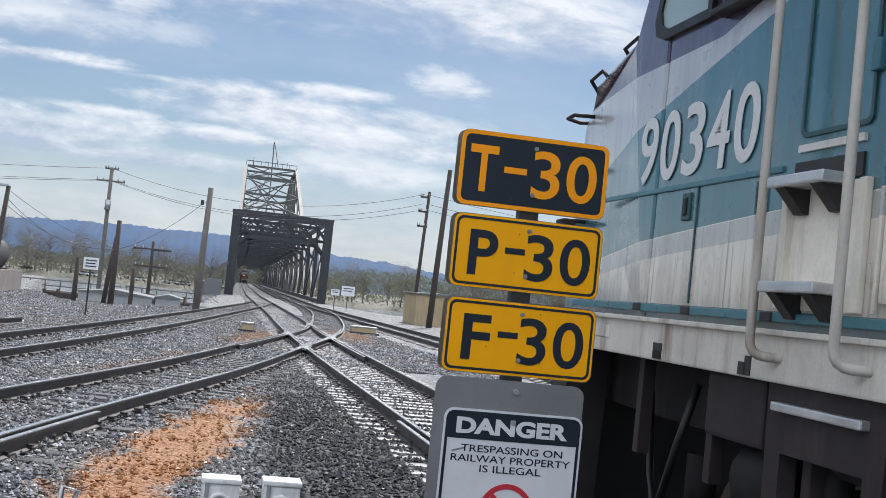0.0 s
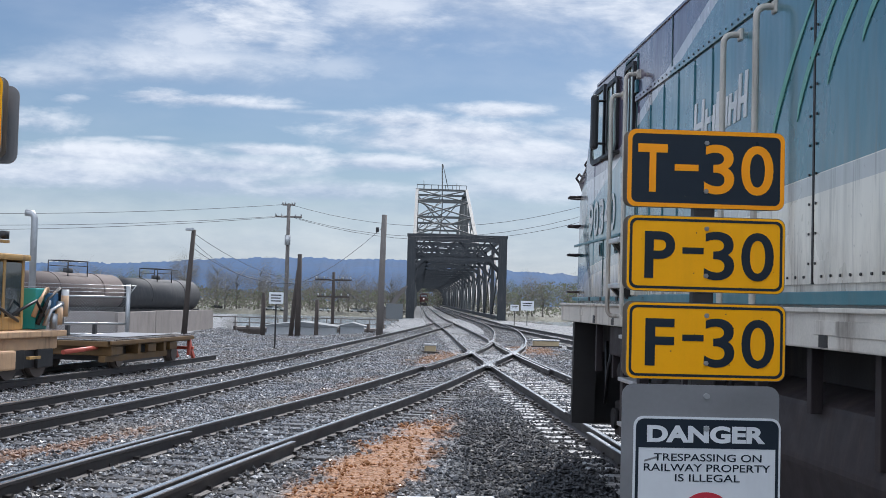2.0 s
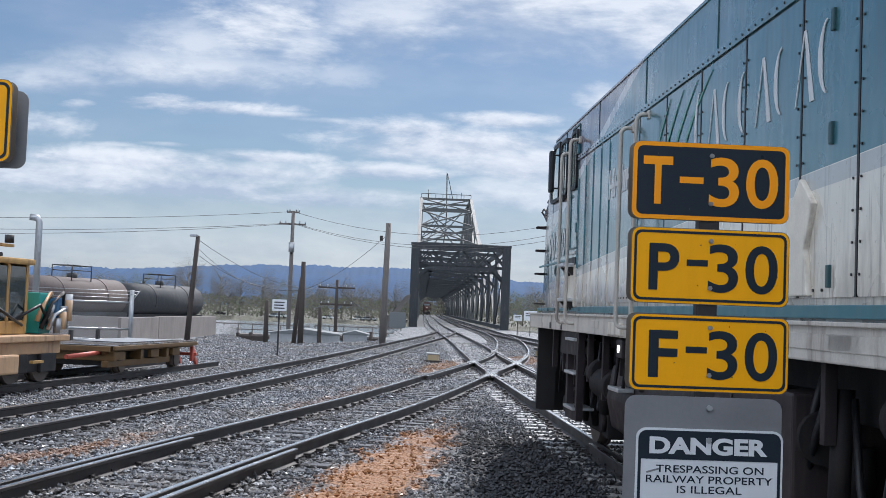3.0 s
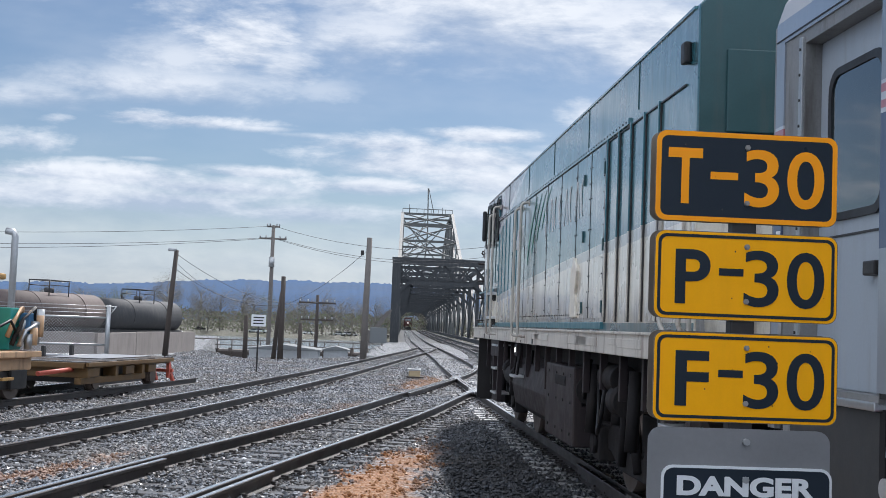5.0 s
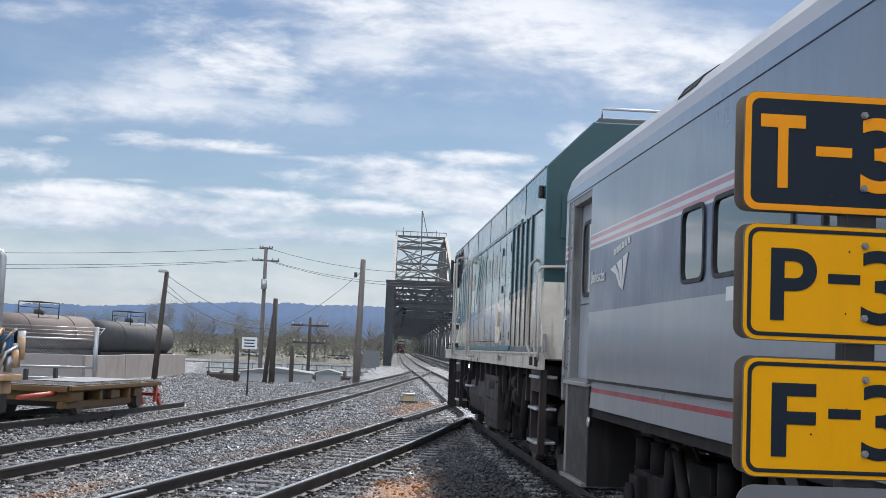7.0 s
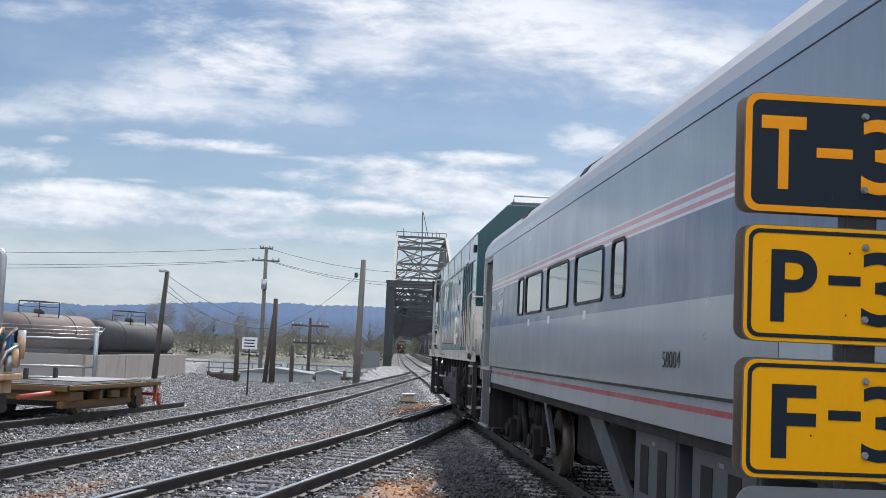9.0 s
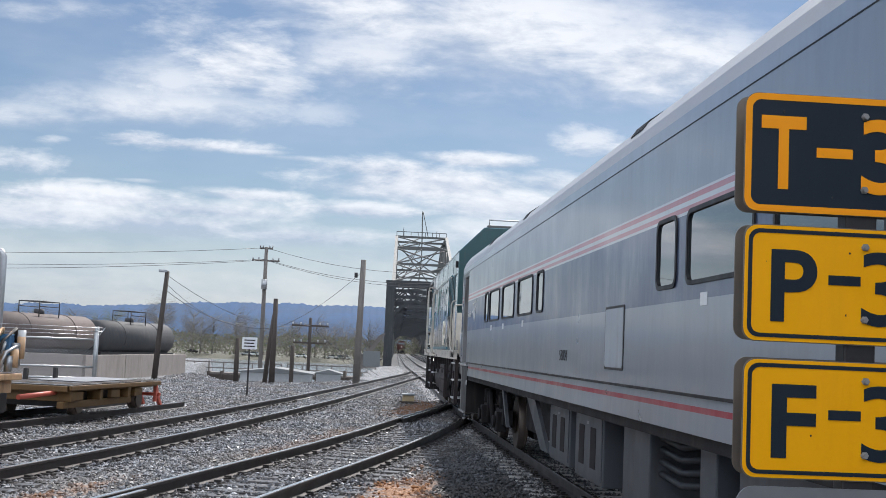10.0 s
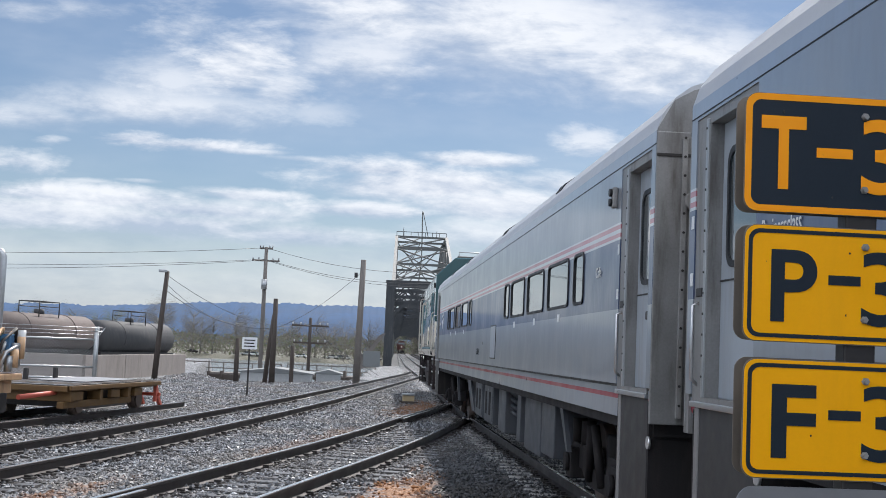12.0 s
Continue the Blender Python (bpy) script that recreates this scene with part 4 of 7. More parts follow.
    for z in (2.75, 3.7):
        part("door_hinge", bx(x - 0.03, x, 12.54, 12.60, z - 0.06, z + 0.06, 0.008), M["teal"], loco)
    # windscreen quarter panes wrapped round the cab front
    for sx in (-1, 1):
        q = bmesh.new()
        vs = [q.verts.new(p) for p in ((sx * 0.06, 15.16, 3.42), (sx * 1.34, 15.16, 3.42), (sx * 1.34, 14.88, 3.93), (sx * 0.06, 14.88, 3.93))]
        q.faces.new(vs)
        bmesh.ops.solidify(q, geom=q.faces[:], thickness=0.02)
        bmesh.ops.translate(q, verts=q.verts, vec=(0, 0.03, 0.012))
        part("windscreen", q, M["cabglass"], loco, "wide cab windscreen pane")

    def quarter(k):
        """The slanted front side window, drawn in by k on all sides."""
        return [(14.14 + k, 3.24 + k), (14.70 - k, 3.24 + k), (14.80 - 1.4 * k, 3.28 + k), (14.83 - 1.5 * k, 3.36 + k), (14.62 - k, 3.93 - k), (14.56 - k, 3.97 - k), (14.14 + k, 3.97 - k)]

    f = bmesh.new()
    ring(f, quarter(-0.03), quarter(0.02), "x", x - 0.028, x + 0.004)
    frm = part("quarter_frame", f, M["black"], loco)
    part("quarter_window", pr(quarter(0.012), "x", x - 0.014, x - 0.004), M["cabglass"], frm, "slanted cab quarter window")
    # headlight and number boards in the nose
    part("headlight", bx(-0.32, 0.32, N - 0.01, N + 0.05, 2.55, 2.8, 0.03), M["machine_dark"], loco)
    # nose grab irons: bent bars up the front corner, and two on the slope of the nose
    for z in (1.85, 2.3, 2.65, 3.0):
        grab(loco, [(x + 0.24, N - 0.16, z), (x + 0.12, N - 0.05, z), (x + 0.0, N - 0.16, z), (x - 0.01, N - 0.34, z), (x + 0.12, N - 0.38, z)], 0.014, "brown", "grab_iron")
    for yy, z in ((16.1, 3.12), (15.5, 3.22)):
        grab(loco, [(x + 0.10, yy, z), (x + 0.03, yy, z + 0.09), (x + 0.03, yy - 0.22, z + 0.12), (x + 0.10, yy - 0.24, z + 0.04)], 0.013, "brown", "grab_iron")
    # recessed latches and seams on the nose side
    for yy, z in ((14.24, 2.28), (13.43, 2.28)):
        lt = part("latch", bx(x - 0.012, x + 0.004, yy - 0.05, yy + 0.05, z - 0.07, z + 0.07, 0.006), M["darkteal"], loco)
        part("latch_handle", bx(x - 0.022, x - 0.010, yy - 0.02, yy + 0.02, z - 0.045, z + 0.045, 0.006), M["black"], lt)
    part("nose_seam", bx(x - 0.012, x + 0.004, 13.25, 15.9, 2.372, 2.40, 0.005), M["teal"], loco)
    part("nose_post", bx(x - 0.008, x + 0.004, 14.11, 14.125, 1.8, 2.37, 0.003), M["darkteal"], loco)
    for yy in (12.1, 13.25, 14.1, 14.75):
        part("strip_clip", bx(x - 0.03, x, yy - 0.05, yy + 0.05, 1.745, 1.785, 0.006), M["machine_dark"], loco)
    part("nose_strip", bx(x - 0.022, x + 0.004, 12.2, 15.9, 1.745, 1.785, 0.006), M["teal"], loco)
    # cab steps: a recess with ladder treads between two tall handrails
    part("step_recess", bx(x - 0.006, x + 0.02, 12.56, 13.18, 1.80, 2.30), M["cream"], loco, "stained cream step panel")
    for yy in (12.55, 13.14):
        part("recess_side", bx(x - 0.03, x, yy, yy + 0.05, 1.80, 2.30, 0.006), M["cream"], loco)
    for z in (1.88, 2.30):
        part("step_bracket", pr([(x, z - 0.12), (x - 0.03, z - 0.12), (x - 0.12, z - 0.02), (x, z - 0.02)], "y", 12.72, 12.80), M["machine_dark"], loco)
        part("step_bracket", pr([(x, z - 0.12), (x - 0.03, z - 0.12), (x - 0.12, z - 0.02), (x, z - 0.02)], "y", 13.0, 13.08), M["machine_dark"], loco)
        part("step", bx(x - 0.14, x - 0.01, 12.68, 13.12, z - 0.02, z + 0.025, 0.008), M["tread"], loco, "bright chequer-plate step")
    part("step_back", bx(x - 0.010, x + 0.002, 12.62, 13.14, 2.31, 2.40), M["machine_dark"], loco)
    part("kick_plate", bx(x - 0.014, x + 0.004, 12.62, 13.12, 2.44, 2.47), M["rail_white"], loco)
    for yy, top in ((13.16, 3.72), (12.5, 3.80), (9.4, 3.48), (8.72, 3.50)):
        pts = [(x, yy, top), *bend((x, yy, top), (x - 0.13, yy, top), (x - 0.13, yy, 1.7)), *bend((x - 0.13, yy, 2.0), (x - 0.13, yy, 1.60), (x, yy - 0.1, 1.60)), (x - 0.0, yy - 0.12, 1.60)]
        grab(loco, pts, 0.021, "rail_cream")
        for z in (top, 1.60):
            part("rail_foot", bx(x - 0.03, x + 0.01, yy - 0.16 if z < 2 else yy - 0.04, yy - 0.08 if z < 2 else yy + 0.04, z - 0.04, z + 0.04, 0.01), M["rail_cream"], loco)
    for yy, top in ((0.62, 2.86),):
        pts = [(x, yy - 0.03, top + 0.06), *bend((x, yy - 0.03, top + 0.06), (x - 0.09, yy, top), (x - 0.09, yy, 1.7)), *bend((x - 0.09, yy, 2.0), (x - 0.09, yy, 1.78), (x - 0.05, yy - 0.14, 1.68)), (x - 0.05, yy - 0.14, 1.60)]
        grab(loco, pts, 0.019, "rail_cream")
        part("rail_bracket", bx(x - 0.075, x - 0.03, yy - 0.17, yy - 0.11, 1.55, 1.66, 0.008), M["machine_dark"], loco)
    grab(loco, [(x - 0.05, 0.02, 1.60), (x - 0.05, 0.06, 1.68), (x - 0.06, 0.17, 1.78), *bend((x - 0.06, 0.17, 1.9), (x - 0.06, -0.02, 2.78), (x + 0.4, -0.10, 2.80)), (x + 0.5, -0.12, 2.80), (x + 0.6, -0.02, 2.72)], 0.020, "rail_cream")
    grab(loco, [(x - 0.055, -0.01, 2.72), (x - 0.05, -0.10, 1.72), (x - 0.04, -0.06, 1.62)], 0.017, "rail_cream")
    part("rail_bracket", bx(x - 0.075, x - 0.03, -0.01, 0.05, 1.54, 1.66, 0.008), M["machine_dark"], loco)
    part("corner_gusset", pr([(-0.02, 1.72), (-0.02, 1.95), (-0.09, 1.95), (-0.14, 1.72)], "x", x + 0.02, x + 0.05), M["steelbare"], loco)
    part("end_door_panel", bx(x + 0.2, x + 0.75, -0.03, -0.012, 3.15, 3.75, 0.01), M["darkteal"], loco)
    for z in (3.55, 4.05):
        grab(loco, [(x + 0.75, -0.01, z), (x + 0.75, -0.09, z - 0.02), (x + 1.1, -0.09, z - 0.02), (x + 1.1, -0.01, z)], 0.014, "darkteal", "grab_iron")
    # rivets along the top seam and the lower door edge; narrow dark doors' joints
    bm = bmesh.new()
    for yy in np.arange(2.3, 12.55, 0.14):
        tube(bm, [(x - 0.02, yy, 3.59), (x - 0.028, yy, 3.59)], 0.008, 6)
    for yy in np.arange(4.4, 9.9, 0.13):
        tube(bm, [(x - 0.014, yy, 1.88), (x - 0.024, yy, 1.88)], 0.009, 6)
    tagged(part("rivets", bm, M["machine_dark"], loco), kind="stuff")
    for yy in edges[6:]:
        part("door_joint", bx(x - 0.019, x - 0.002, yy - 0.012, yy + 0.012, 1.84, 3.54), M["machine_dark"], loco)
    part("drip_edge", bx(x - 0.012, x + 0.004, 0.3, 12.5, 3.535, 3.548), M["machine_dark"], loco)
    # extra dents and patches on the frame sill
    rs = random.Random(8)
    for k in range(9):
        yy = rs.uniform(0.5, N - 1.5)
        part("sill_patch", bx(x - 0.042, x - 0.03, yy, yy + rs.uniform(0.3, 1.3), 1.56 + rs.uniform(0, 0.03), 1.65, 0.004), M["sillplate"], loco)
    for k in range(7):
        yy = rs.uniform(0.5, N - 1.5)
        part("sill_gap_and_shadow", bx(x - 0.04, x - 0.034, yy, yy + rs.uniform(0.04, 0.16), 1.51, 1.53 + rs.uniform(0.01, 0.08)), M["machine_dark"], loco)
    part("marker_lamp", bx(x - 0.06, x, 0.18, 0.30, 3.68, 3.84, 0.02), M["black"], loco)
    # lower frame plates and steps
    for yy in (12.35, 0.05):
        bm = bmesh.new()
        ring(bm, [(yy, 1.5), (yy + 0.9, 1.5), (yy + 0.86, 0.45), (yy + 0.04, 0.45)], [(yy + 0.14, 1.22), (yy + 0.76, 1.22), (yy + 0.74, 0.6), (yy + 0.16, 0.6)], "x", x + 0.02, x + 0.10)
        part("step_well", bm, M["brown"], loco, "brown plate step well")
        for z in (1.40, 1.0, 0.58):
            part("lower_step", bx(x - 0.02, x + 0.25, yy + 0.12, yy + 0.8, z - 0.012, z + 0.025, 0.008), M["tread"], loco, "worn bright metal step")
    part("tool_box", bx(x + 0.05, x + 0.35, 13.33, 13.92, 1.20, 1.50, 0.02), M["brown"], loco)
    part("pilot", pr([(N - 0.02, 1.5), (N + 0.12, 1.0), (N + 0.05, 0.25), (N - 0.15, 0.25), (N - 0.3, 1.5)], "x", -1.32, 1.32, 0.03), M["machine_dark"], loco, "black snow pilot")
    bm = bmesh.new()
    for a in (0.35, 0.75, 1.15):
        box(bm, x + 0.03, x + 0.3, N - 0.5, N - 0.05, a, a + 0.035)
    prism(bm, [(N - 0.55, 0.3), (N - 0.62, 1.5), (N - 0.5, 1.5), (N - 0.47, 0.3)], "x", x + 0.03, x + 0.3)
    part("front_steps", bm, M["machine_dark"], loco)
    part("coupler", bx(-0.15, 0.15, N, N + 0.45, 0.75, 1.0, 0.04), M["machine_dark"], loco)
    part("rear_coupler", bx(-0.15, 0.15, -0.85, 0.1, 0.75, 1.0, 0.04), M["machine_dark"], loco)
    part("underframe", bx(-1.1, 1.1, 0.2, N - 0.3, 1.15, 1.55, 0.02), M["under"], loco)
    # fuel tank, battery box, reservoirs, pipes
    tank = pr([(-1.30, 0.55), (-1.36, 0.85), (-1.30, 1.18), (-1.1, 1.28), (1.1, 1.28), (1.30, 1.18), (1.36, 0.85), (1.30, 0.55), (1.0, 0.36), (-1.0, 0.36)], "y", 7.15, 10.9, 0.03)
    part("fuel_tank", tank, M["brown"], loco, "brown riveted fuel tank")
    part("battery_box", bx(-1.40, -0.6, 5.0, 7.05, 0.42, 1.30, 0.02), M["brown"], loco, "brown battery box")
    bm = bmesh.new()
    for yy in (5.2, 5.7, 6.2, 6.8):
        for z in (0.55, 0.9, 1.2):
            tube(bm, [(-1.40, yy, z), (-1.412, yy, z)], 0.018, 8)
    tagged(part("box_bolts", bm, M["machine_dark"], loco), kind="stuff")
    part("battery_box", bx(0.6, 1.40, 5.0, 7.05, 0.42, 1.30, 0.02), M["brown"], loco)
    for yy, zz, rr, ln in ((10.9, 0.95, 0.17, 0.9), (5.55, 1.12, 0.19, 0.75), (12.1, 1.28, 0.13, 0.8), (3.2, 1.25, 0.14, 0.7)):
        part("reservoir", tb([(-1.22, yy, zz), (-1.22, yy + 0.06, zz), (-1.22, yy + ln - 0.06, zz), (-1.22, yy + ln, zz)], rr, 18), M["under"], loco)
    rng = random.Random(5)
    for k in range(16):
        yy = 0.9 + 0.93 * k
        part("hanger", bx(x + 0.08, x + 0.15, yy - 0.035, yy + 0.035, 0.95 + rng.uniform(-0.2, 0.2), 1.52, 0.006), M["brown"], loco)
    for k in range(9):
        y0 = rng.uniform(1.0, N - 2)
        pts = [(-1.25, y0, 1.4), (-1.3, y0 + 0.1, 0.9 + rng.uniform(-0.2, 0.2)), (-1.28, y0 + 0.35, 0.65), (-1.22, y0 + 0.6, 0.85), (-1.2, y0 + 0.75, 1.3)]
        part("brake_hose", tb(pts, 0.022, 6), M["black"], loco)
    for yy in (2.6, 4.6, N - 3.7, N - 5.2):
        part("shock_absorber", tb([(-1.28, yy, 0.62), (-1.24, yy + 0.05, 1.35)], 0.06, 10), M["under"], loco)
        part("brake_cylinder", tb([(-1.22, yy + 0.35, 1.05), (-1.22, yy + 0.75, 1.05)], 0.16, 16), M["under"], loco)
    part("ditch_light", bx(x - 0.01, x + 0.06, 9.65, 9.95, 1.30, 1.48, 0.02), M["brown"], loco)
    part("ditch_lamp", tb([(x - 0.005, 9.80, 1.39), (x - 0.02, 9.80, 1.39)], 0.036, 16), M["lamp_glow"], loco, "lit round step lamp")
    part("side_step", bx(x - 0.06, x + 0.1, 9.55, 10.05, 0.98, 1.02, 0.008), M["tread"], loco)
    grab(loco, [(x + 0.05, 9.60, 1.48), (x + 0.0, 9.60, 1.0), (x + 0.0, 10.0, 1.0), (x + 0.05, 10.0, 1.48)], 0.018, "under", "step_strap")
    for s2 in (-1, 1):
        part("sill_bracket", bx(*sorted((s2 * (W - 0.02), s2 * (W + 0.07))), 9.5, 10.1, 1.52, 1.64, 0.01), M["cream"], loco)
    bogie(loco, 3.3, 1.35, 0.51)
    bogie(loco, N - 3.5, 1.35, 0.51)
    # road number on the nose side
    for i, digit in enumerate("90340"):
        words("road_number_digit", digit, 0.245, 0.37, M["lettering"], loco, pose(x - 0.006, 14.95 - 0.298 * i, 2.43 + 0.004 * i) @ FACE_LEFT, 0.012, 0.004, 0.04)
    # operator's name: plain white shapes of its letters' sizes
    for i, (a, wd, ht) in enumerate(((0.0, 0.27, 0.30), (0.29, 0.27, 0.21), (0.58, 0.12, 0.28), (0.72, 0.14, 0.21), (0.88, 0.19, 0.21), (1.09, 0.20, 0.30))):
        bm = bmesh.new()
        z0 = 2.90 + 0.02 * a
        y0, y1 = 10.53 - a, 10.53 - a - wd
        for ya in (y0, y1 + 0.065):
            prism(bm, [(ya, z0), (ya - 0.06, z0), (ya - 0.09, z0 + ht), (ya - 0.03, z0 + ht)], "x", x - 0.022, x - 0.017)
        if wd > 0.18:
            prism(bm, [(y0 - 0.05, z0 + 0.10), (y1 + 0.05, z0 + 0.10), (y1 + 0.04, z0 + 0.145), (y0 - 0.06, z0 + 0.145)], "x", x - 0.0222, x - 0.0172)
        part("operator_mark", bm, M["lettering"], loco, "white slanted letter-like bars")
    # route name: tall thin pale strokes
    for i in range(8):
        bm = bmesh.new()
        yy = 7.12 - 0.37 * i
        base, ht = (2.84, 0.56) if i == 0 else (2.92, 0.42)
        if i in (0, 2, 3, 5, 7):
            # a crescent, thick in its middle
            cy, cz, ry, rz = yy - 0.17, base + ht / 2, 0.165, ht / 2
            arc = [math.pi * (-0.42 + 0.84 * k / 16) for k in range(17)]
            for a0, a1 in zip(arc, arc[1:]):
                outer = [(cy + ry * math.cos(a), cz + rz * math.sin(a)) for a in (a0, a1)]
                inner = [(cy + (ry - 0.012 - 0.05 * math.cos(a)) * math.cos(a), cz + (rz - 0.012) * math.sin(a)) for a in (a1, a0)]
                prism(bm, outer + inner, "x", x - 0.0235, x - 0.0185)
        else:
            prism(bm, [(yy - 0.02, base), (yy - 0.033, base), (yy - 0.165, base + ht), (yy - 0.148, base + ht)], "x", x - 0.0235, x - 0.0185)
            prism(bm, [(yy - 0.255, base), (yy - 0.32, base), (yy - 0.18, base + ht), (yy - 0.148, base + ht)], "x", x - 0.0225, x - 0.0175)
        bmesh.ops.remove_doubles(bm, verts=bm.verts, dist=0.0001)
        part("route_mark", bm, M["lettering"], loco, "white thick and thin decorative strokes")
    # slender pale green blades sweeping back and up
    for i in range(4):
        y0, span, z0 = 8.75 - 0.45 * i, 0.85 - 0.03 * i, 2.62 + 0.13 * i
        bm = bmesh.new()
        pts = [(y0 - span * (k / 10) ** 1.5, z0 + (3.5 - z0) * k / 10, 0.004 + 0.07 * math.sin(math.pi * (k / 10) ** 0.8)) for k in range(11)]
        for (ya, za, wa), (yb, zb, wb) in zip(pts, pts[1:]):
            prism(bm, [(ya + wa / 2, za), (yb + wb / 2, zb), (yb - wb / 2, zb), (ya - wa / 2, za)], "x", x - 0.0232 + 0.0004 * i, x - 0.0182)
        bmesh.ops.remove_doubles(bm, verts=bm.verts, dist=0.0001)
        part("green_blade", bm, M["palegreen"], loco, "pale green slender painted blade")
    return loco


def make_car():
    """Passenger car: origin under its front end, body towards -y."""
    car = thing("passenger_car", (3.8, 0, 0), "silver-grey passenger car with navy window band and red stripes", "train car", "passenger cars of the train")
    W, L = 1.45, CAR
    # side walls as panels round the door and window openings
    group1 = [(4.85, 5.38), (5.62, 7.05), (7.5, 8.95), (9.4, 10.85), (11.28, 11.8)]
    group2 = [(17.68, 18.23), (18.55, 20.0), (20.38, 21.83), (22.23, 23.68), (24.05, 24.6)]
    wins = group1 + group2
    d0, d1, d2, d3 = 0.13, 1.42, L - 1.25, L - 0.13
    for s in (-1, 1):
        x0, x1 = sorted((s * W, s * (W - 0.06)))
        bm = bmesh.new()
        for a, b in ((0.0, d0), (d1, d2), (d3, L)):
            box(bm, x0, x1, -b, -a, 1.475, 2.25)
            box(bm, x0, x1, -b, -a, 2.76, 3.51)
        for a, b in ((d0, d1), (d2, d3)):
            box(bm, x0, x1, -b, -a, 3.38, 3.51)
        cuts = [0.0, d0], [d1] + [e_ for w_ in wins for e_ in w_] + [d2], [d3, L]
        for run in cuts:
            for a, b in zip(run[::2], run[1::2]):
                box(bm, x0, x1, -b, -a, 2.25, 2.76)
        bmesh.ops.remove_doubles(bm, verts=bm.verts, dist=0.0005)
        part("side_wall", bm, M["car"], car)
        # skirt set in under the side, with its red line
        bm = bmesh.new()
        prism(bm, [(s * (W - 0.045), 1.45), (s * (W - 0.04), 1.37), (s * (W - 0.032), 1.19), (s * (W - 0.14), 1.19), (s * (W - 0.14), 1.45)], "y", -d2 - 0.05, -d1 + 0.05)
        part("skirt", bm, M["car"], car)
        for a, b in ((0.02, d0 + 0.02), (d3 - 0.02, L - 0.02)):
            part("end_skirt", pr([(s * (W - 0.02), 1.45), (s * (W - 0.03), 1.37), (s * (W - 0.06), 1.2), (s * (W - 0.12), 1.2), (s * (W - 0.12), 1.45)], "y", -b, -a), M["car"], car)
        # black strip stands in for the shadow line under the side's ledge
        part("sill_gap_and_shadow", bx(*sorted((s * (W - 0.015), s * (W - 0.06))), -d2, -d1, 1.45, 1.477), M["black"], car)
        part("roof_drip_rail", bx(*sorted((s * (W - 0.01), s * (W + 0.004))), -L, 0, 3.400, 3.407), M["box_grey"], car)
    # roof: a shallow barrel
    prof = [(-W, 3.505), (-W + 0.045, 3.64), (-W + 0.15, 3.785), (-W + 0.27, 3.875), (-W + 0.5, 3.965), (-0.5, 4.05), (0.5, 4.05), (W - 0.5, 3.965), (W - 0.27, 3.875), (W - 0.15, 3.785), (W - 0.045, 3.64), (W, 3.505)]
    part("roof", pr(prof, "y", -L, 0.0), M["carroof"], car, "silver barrel roof")
    for k, (a, b) in enumerate(((4.3, 4.75), (9.0, 9.3), (16.2, 16.6), (22.0, 22.35))):
        bm = bmesh.new()
        for q in range(6):
            yy = -a - (b - a) * q / 5
            prism(bm, [(-W + 0.10, 3.70), (-W + 0.15, 3.77), (-W + 0.27, 3.86), (-W + 0.40, 3.90), (-W + 0.40, 3.937), (-W + 0.265, 3.887), (-W + 0.14, 3.797), (-W + 0.085, 3.715)], "y", yy - 0.02, yy + 0.02)
        part("roof_vent", bm, M["box_grey"], car, "dark slatted roof vent")
    # ends, floor, inside walls
    for a in (0.0, -L):
        y0, y1 = (a - 0.05, a + 0.006) if a == 0 else (a - 0.006, a + 0.05)
        part("end_wall", pr([(-W + 0.01, 1.2), (-W + 0.01, 3.53), (-W + 0.14, 3.76), (-W + 0.3, 3.85), (-0.5, 4.0), (0.5, 4.0), (W - 0.3, 3.85), (W - 0.14, 3.76), (W - 0.01, 3.53), (W - 0.01, 1.2)], "y", y0, y1), M["grimy"], car, "grimy bare steel end wall")
        o = 1 if a == 0 else -1
        bm = bmesh.new()
        ring(bm, rounded(-0.62, 0.62, 1.2, 3.5, 0.1), rounded(-0.5, 0.5, 1.3, 3.38, 0.08), "y", *sorted((a, a + o * 0.42)))
        part("gangway", bm, M["black"], car, "black rubber gangway")
        part("corner_post", bx(-W + 0.0, -W + 0.30, *sorted((a + o * 0.004, a + o * 0.03)), 1.2, 3.5, 0.008), M["grimy"], car)
        part("post_rib", bx(-W + 0.20, -W + 0.245, *sorted((a + o * 0.03, a + o * 0.055)), 1.25, 3.45, 0.006), M["steelbare"], car)
        part("post_head", bx(-W + 0.0, -W + 0.32, *sorted((a + o * 0.03, a + o * 0.04)), 3.30, 3.325, 0.003), M["machine_dark"], car)
        bm = bmesh.new()
        for z in np.arange(1.35, 3.45, 0.15):
            tube(bm, [(-W + 0.222, a + o * 0.05, z), (-W + 0.222, a + o * 0.063, z)], 0.011, 6)
        tagged(part("post_rivets", bm, M["machine_dark"], car), kind="stuff")
        part("hose_bracket", tb([(-W + 0.30, a + o * 0.01, 2.95), (-W + 0.30, a + o * 0.09, 2.95)], 0.075, 14), M["steelbare"], car)
        part("coupler", bx(-0.14, 0.14, *sorted((a, a + o * 0.45)), 0.72, 0.98, 0.04), M["machine_dark"], car)
    part("floor_pan", bx(-W + 0.06, W - 0.06, -L + 0.06, -0.06, 1.1, 1.3), M["under"], car)
    part("inner_wall", bx(-0.02, 0.02, -L + 1.6, -1.6, 1.3, 3.6), M["box_grey"], car)
    # windows: rubber surround, tinted pane
    x = -W
    for a, b in wins:
        for s in (-1, 1):
            f = bmesh.new()
            ring(f, rounded(-b - 0.026, -a + 0.026, 2.235, 2.782, 0.09), rounded(-b + 0.008, -a - 0.008, 2.266, 2.75, 0.075), "x", *sorted((s * (W + 0.012), s * (W - 0.03))))
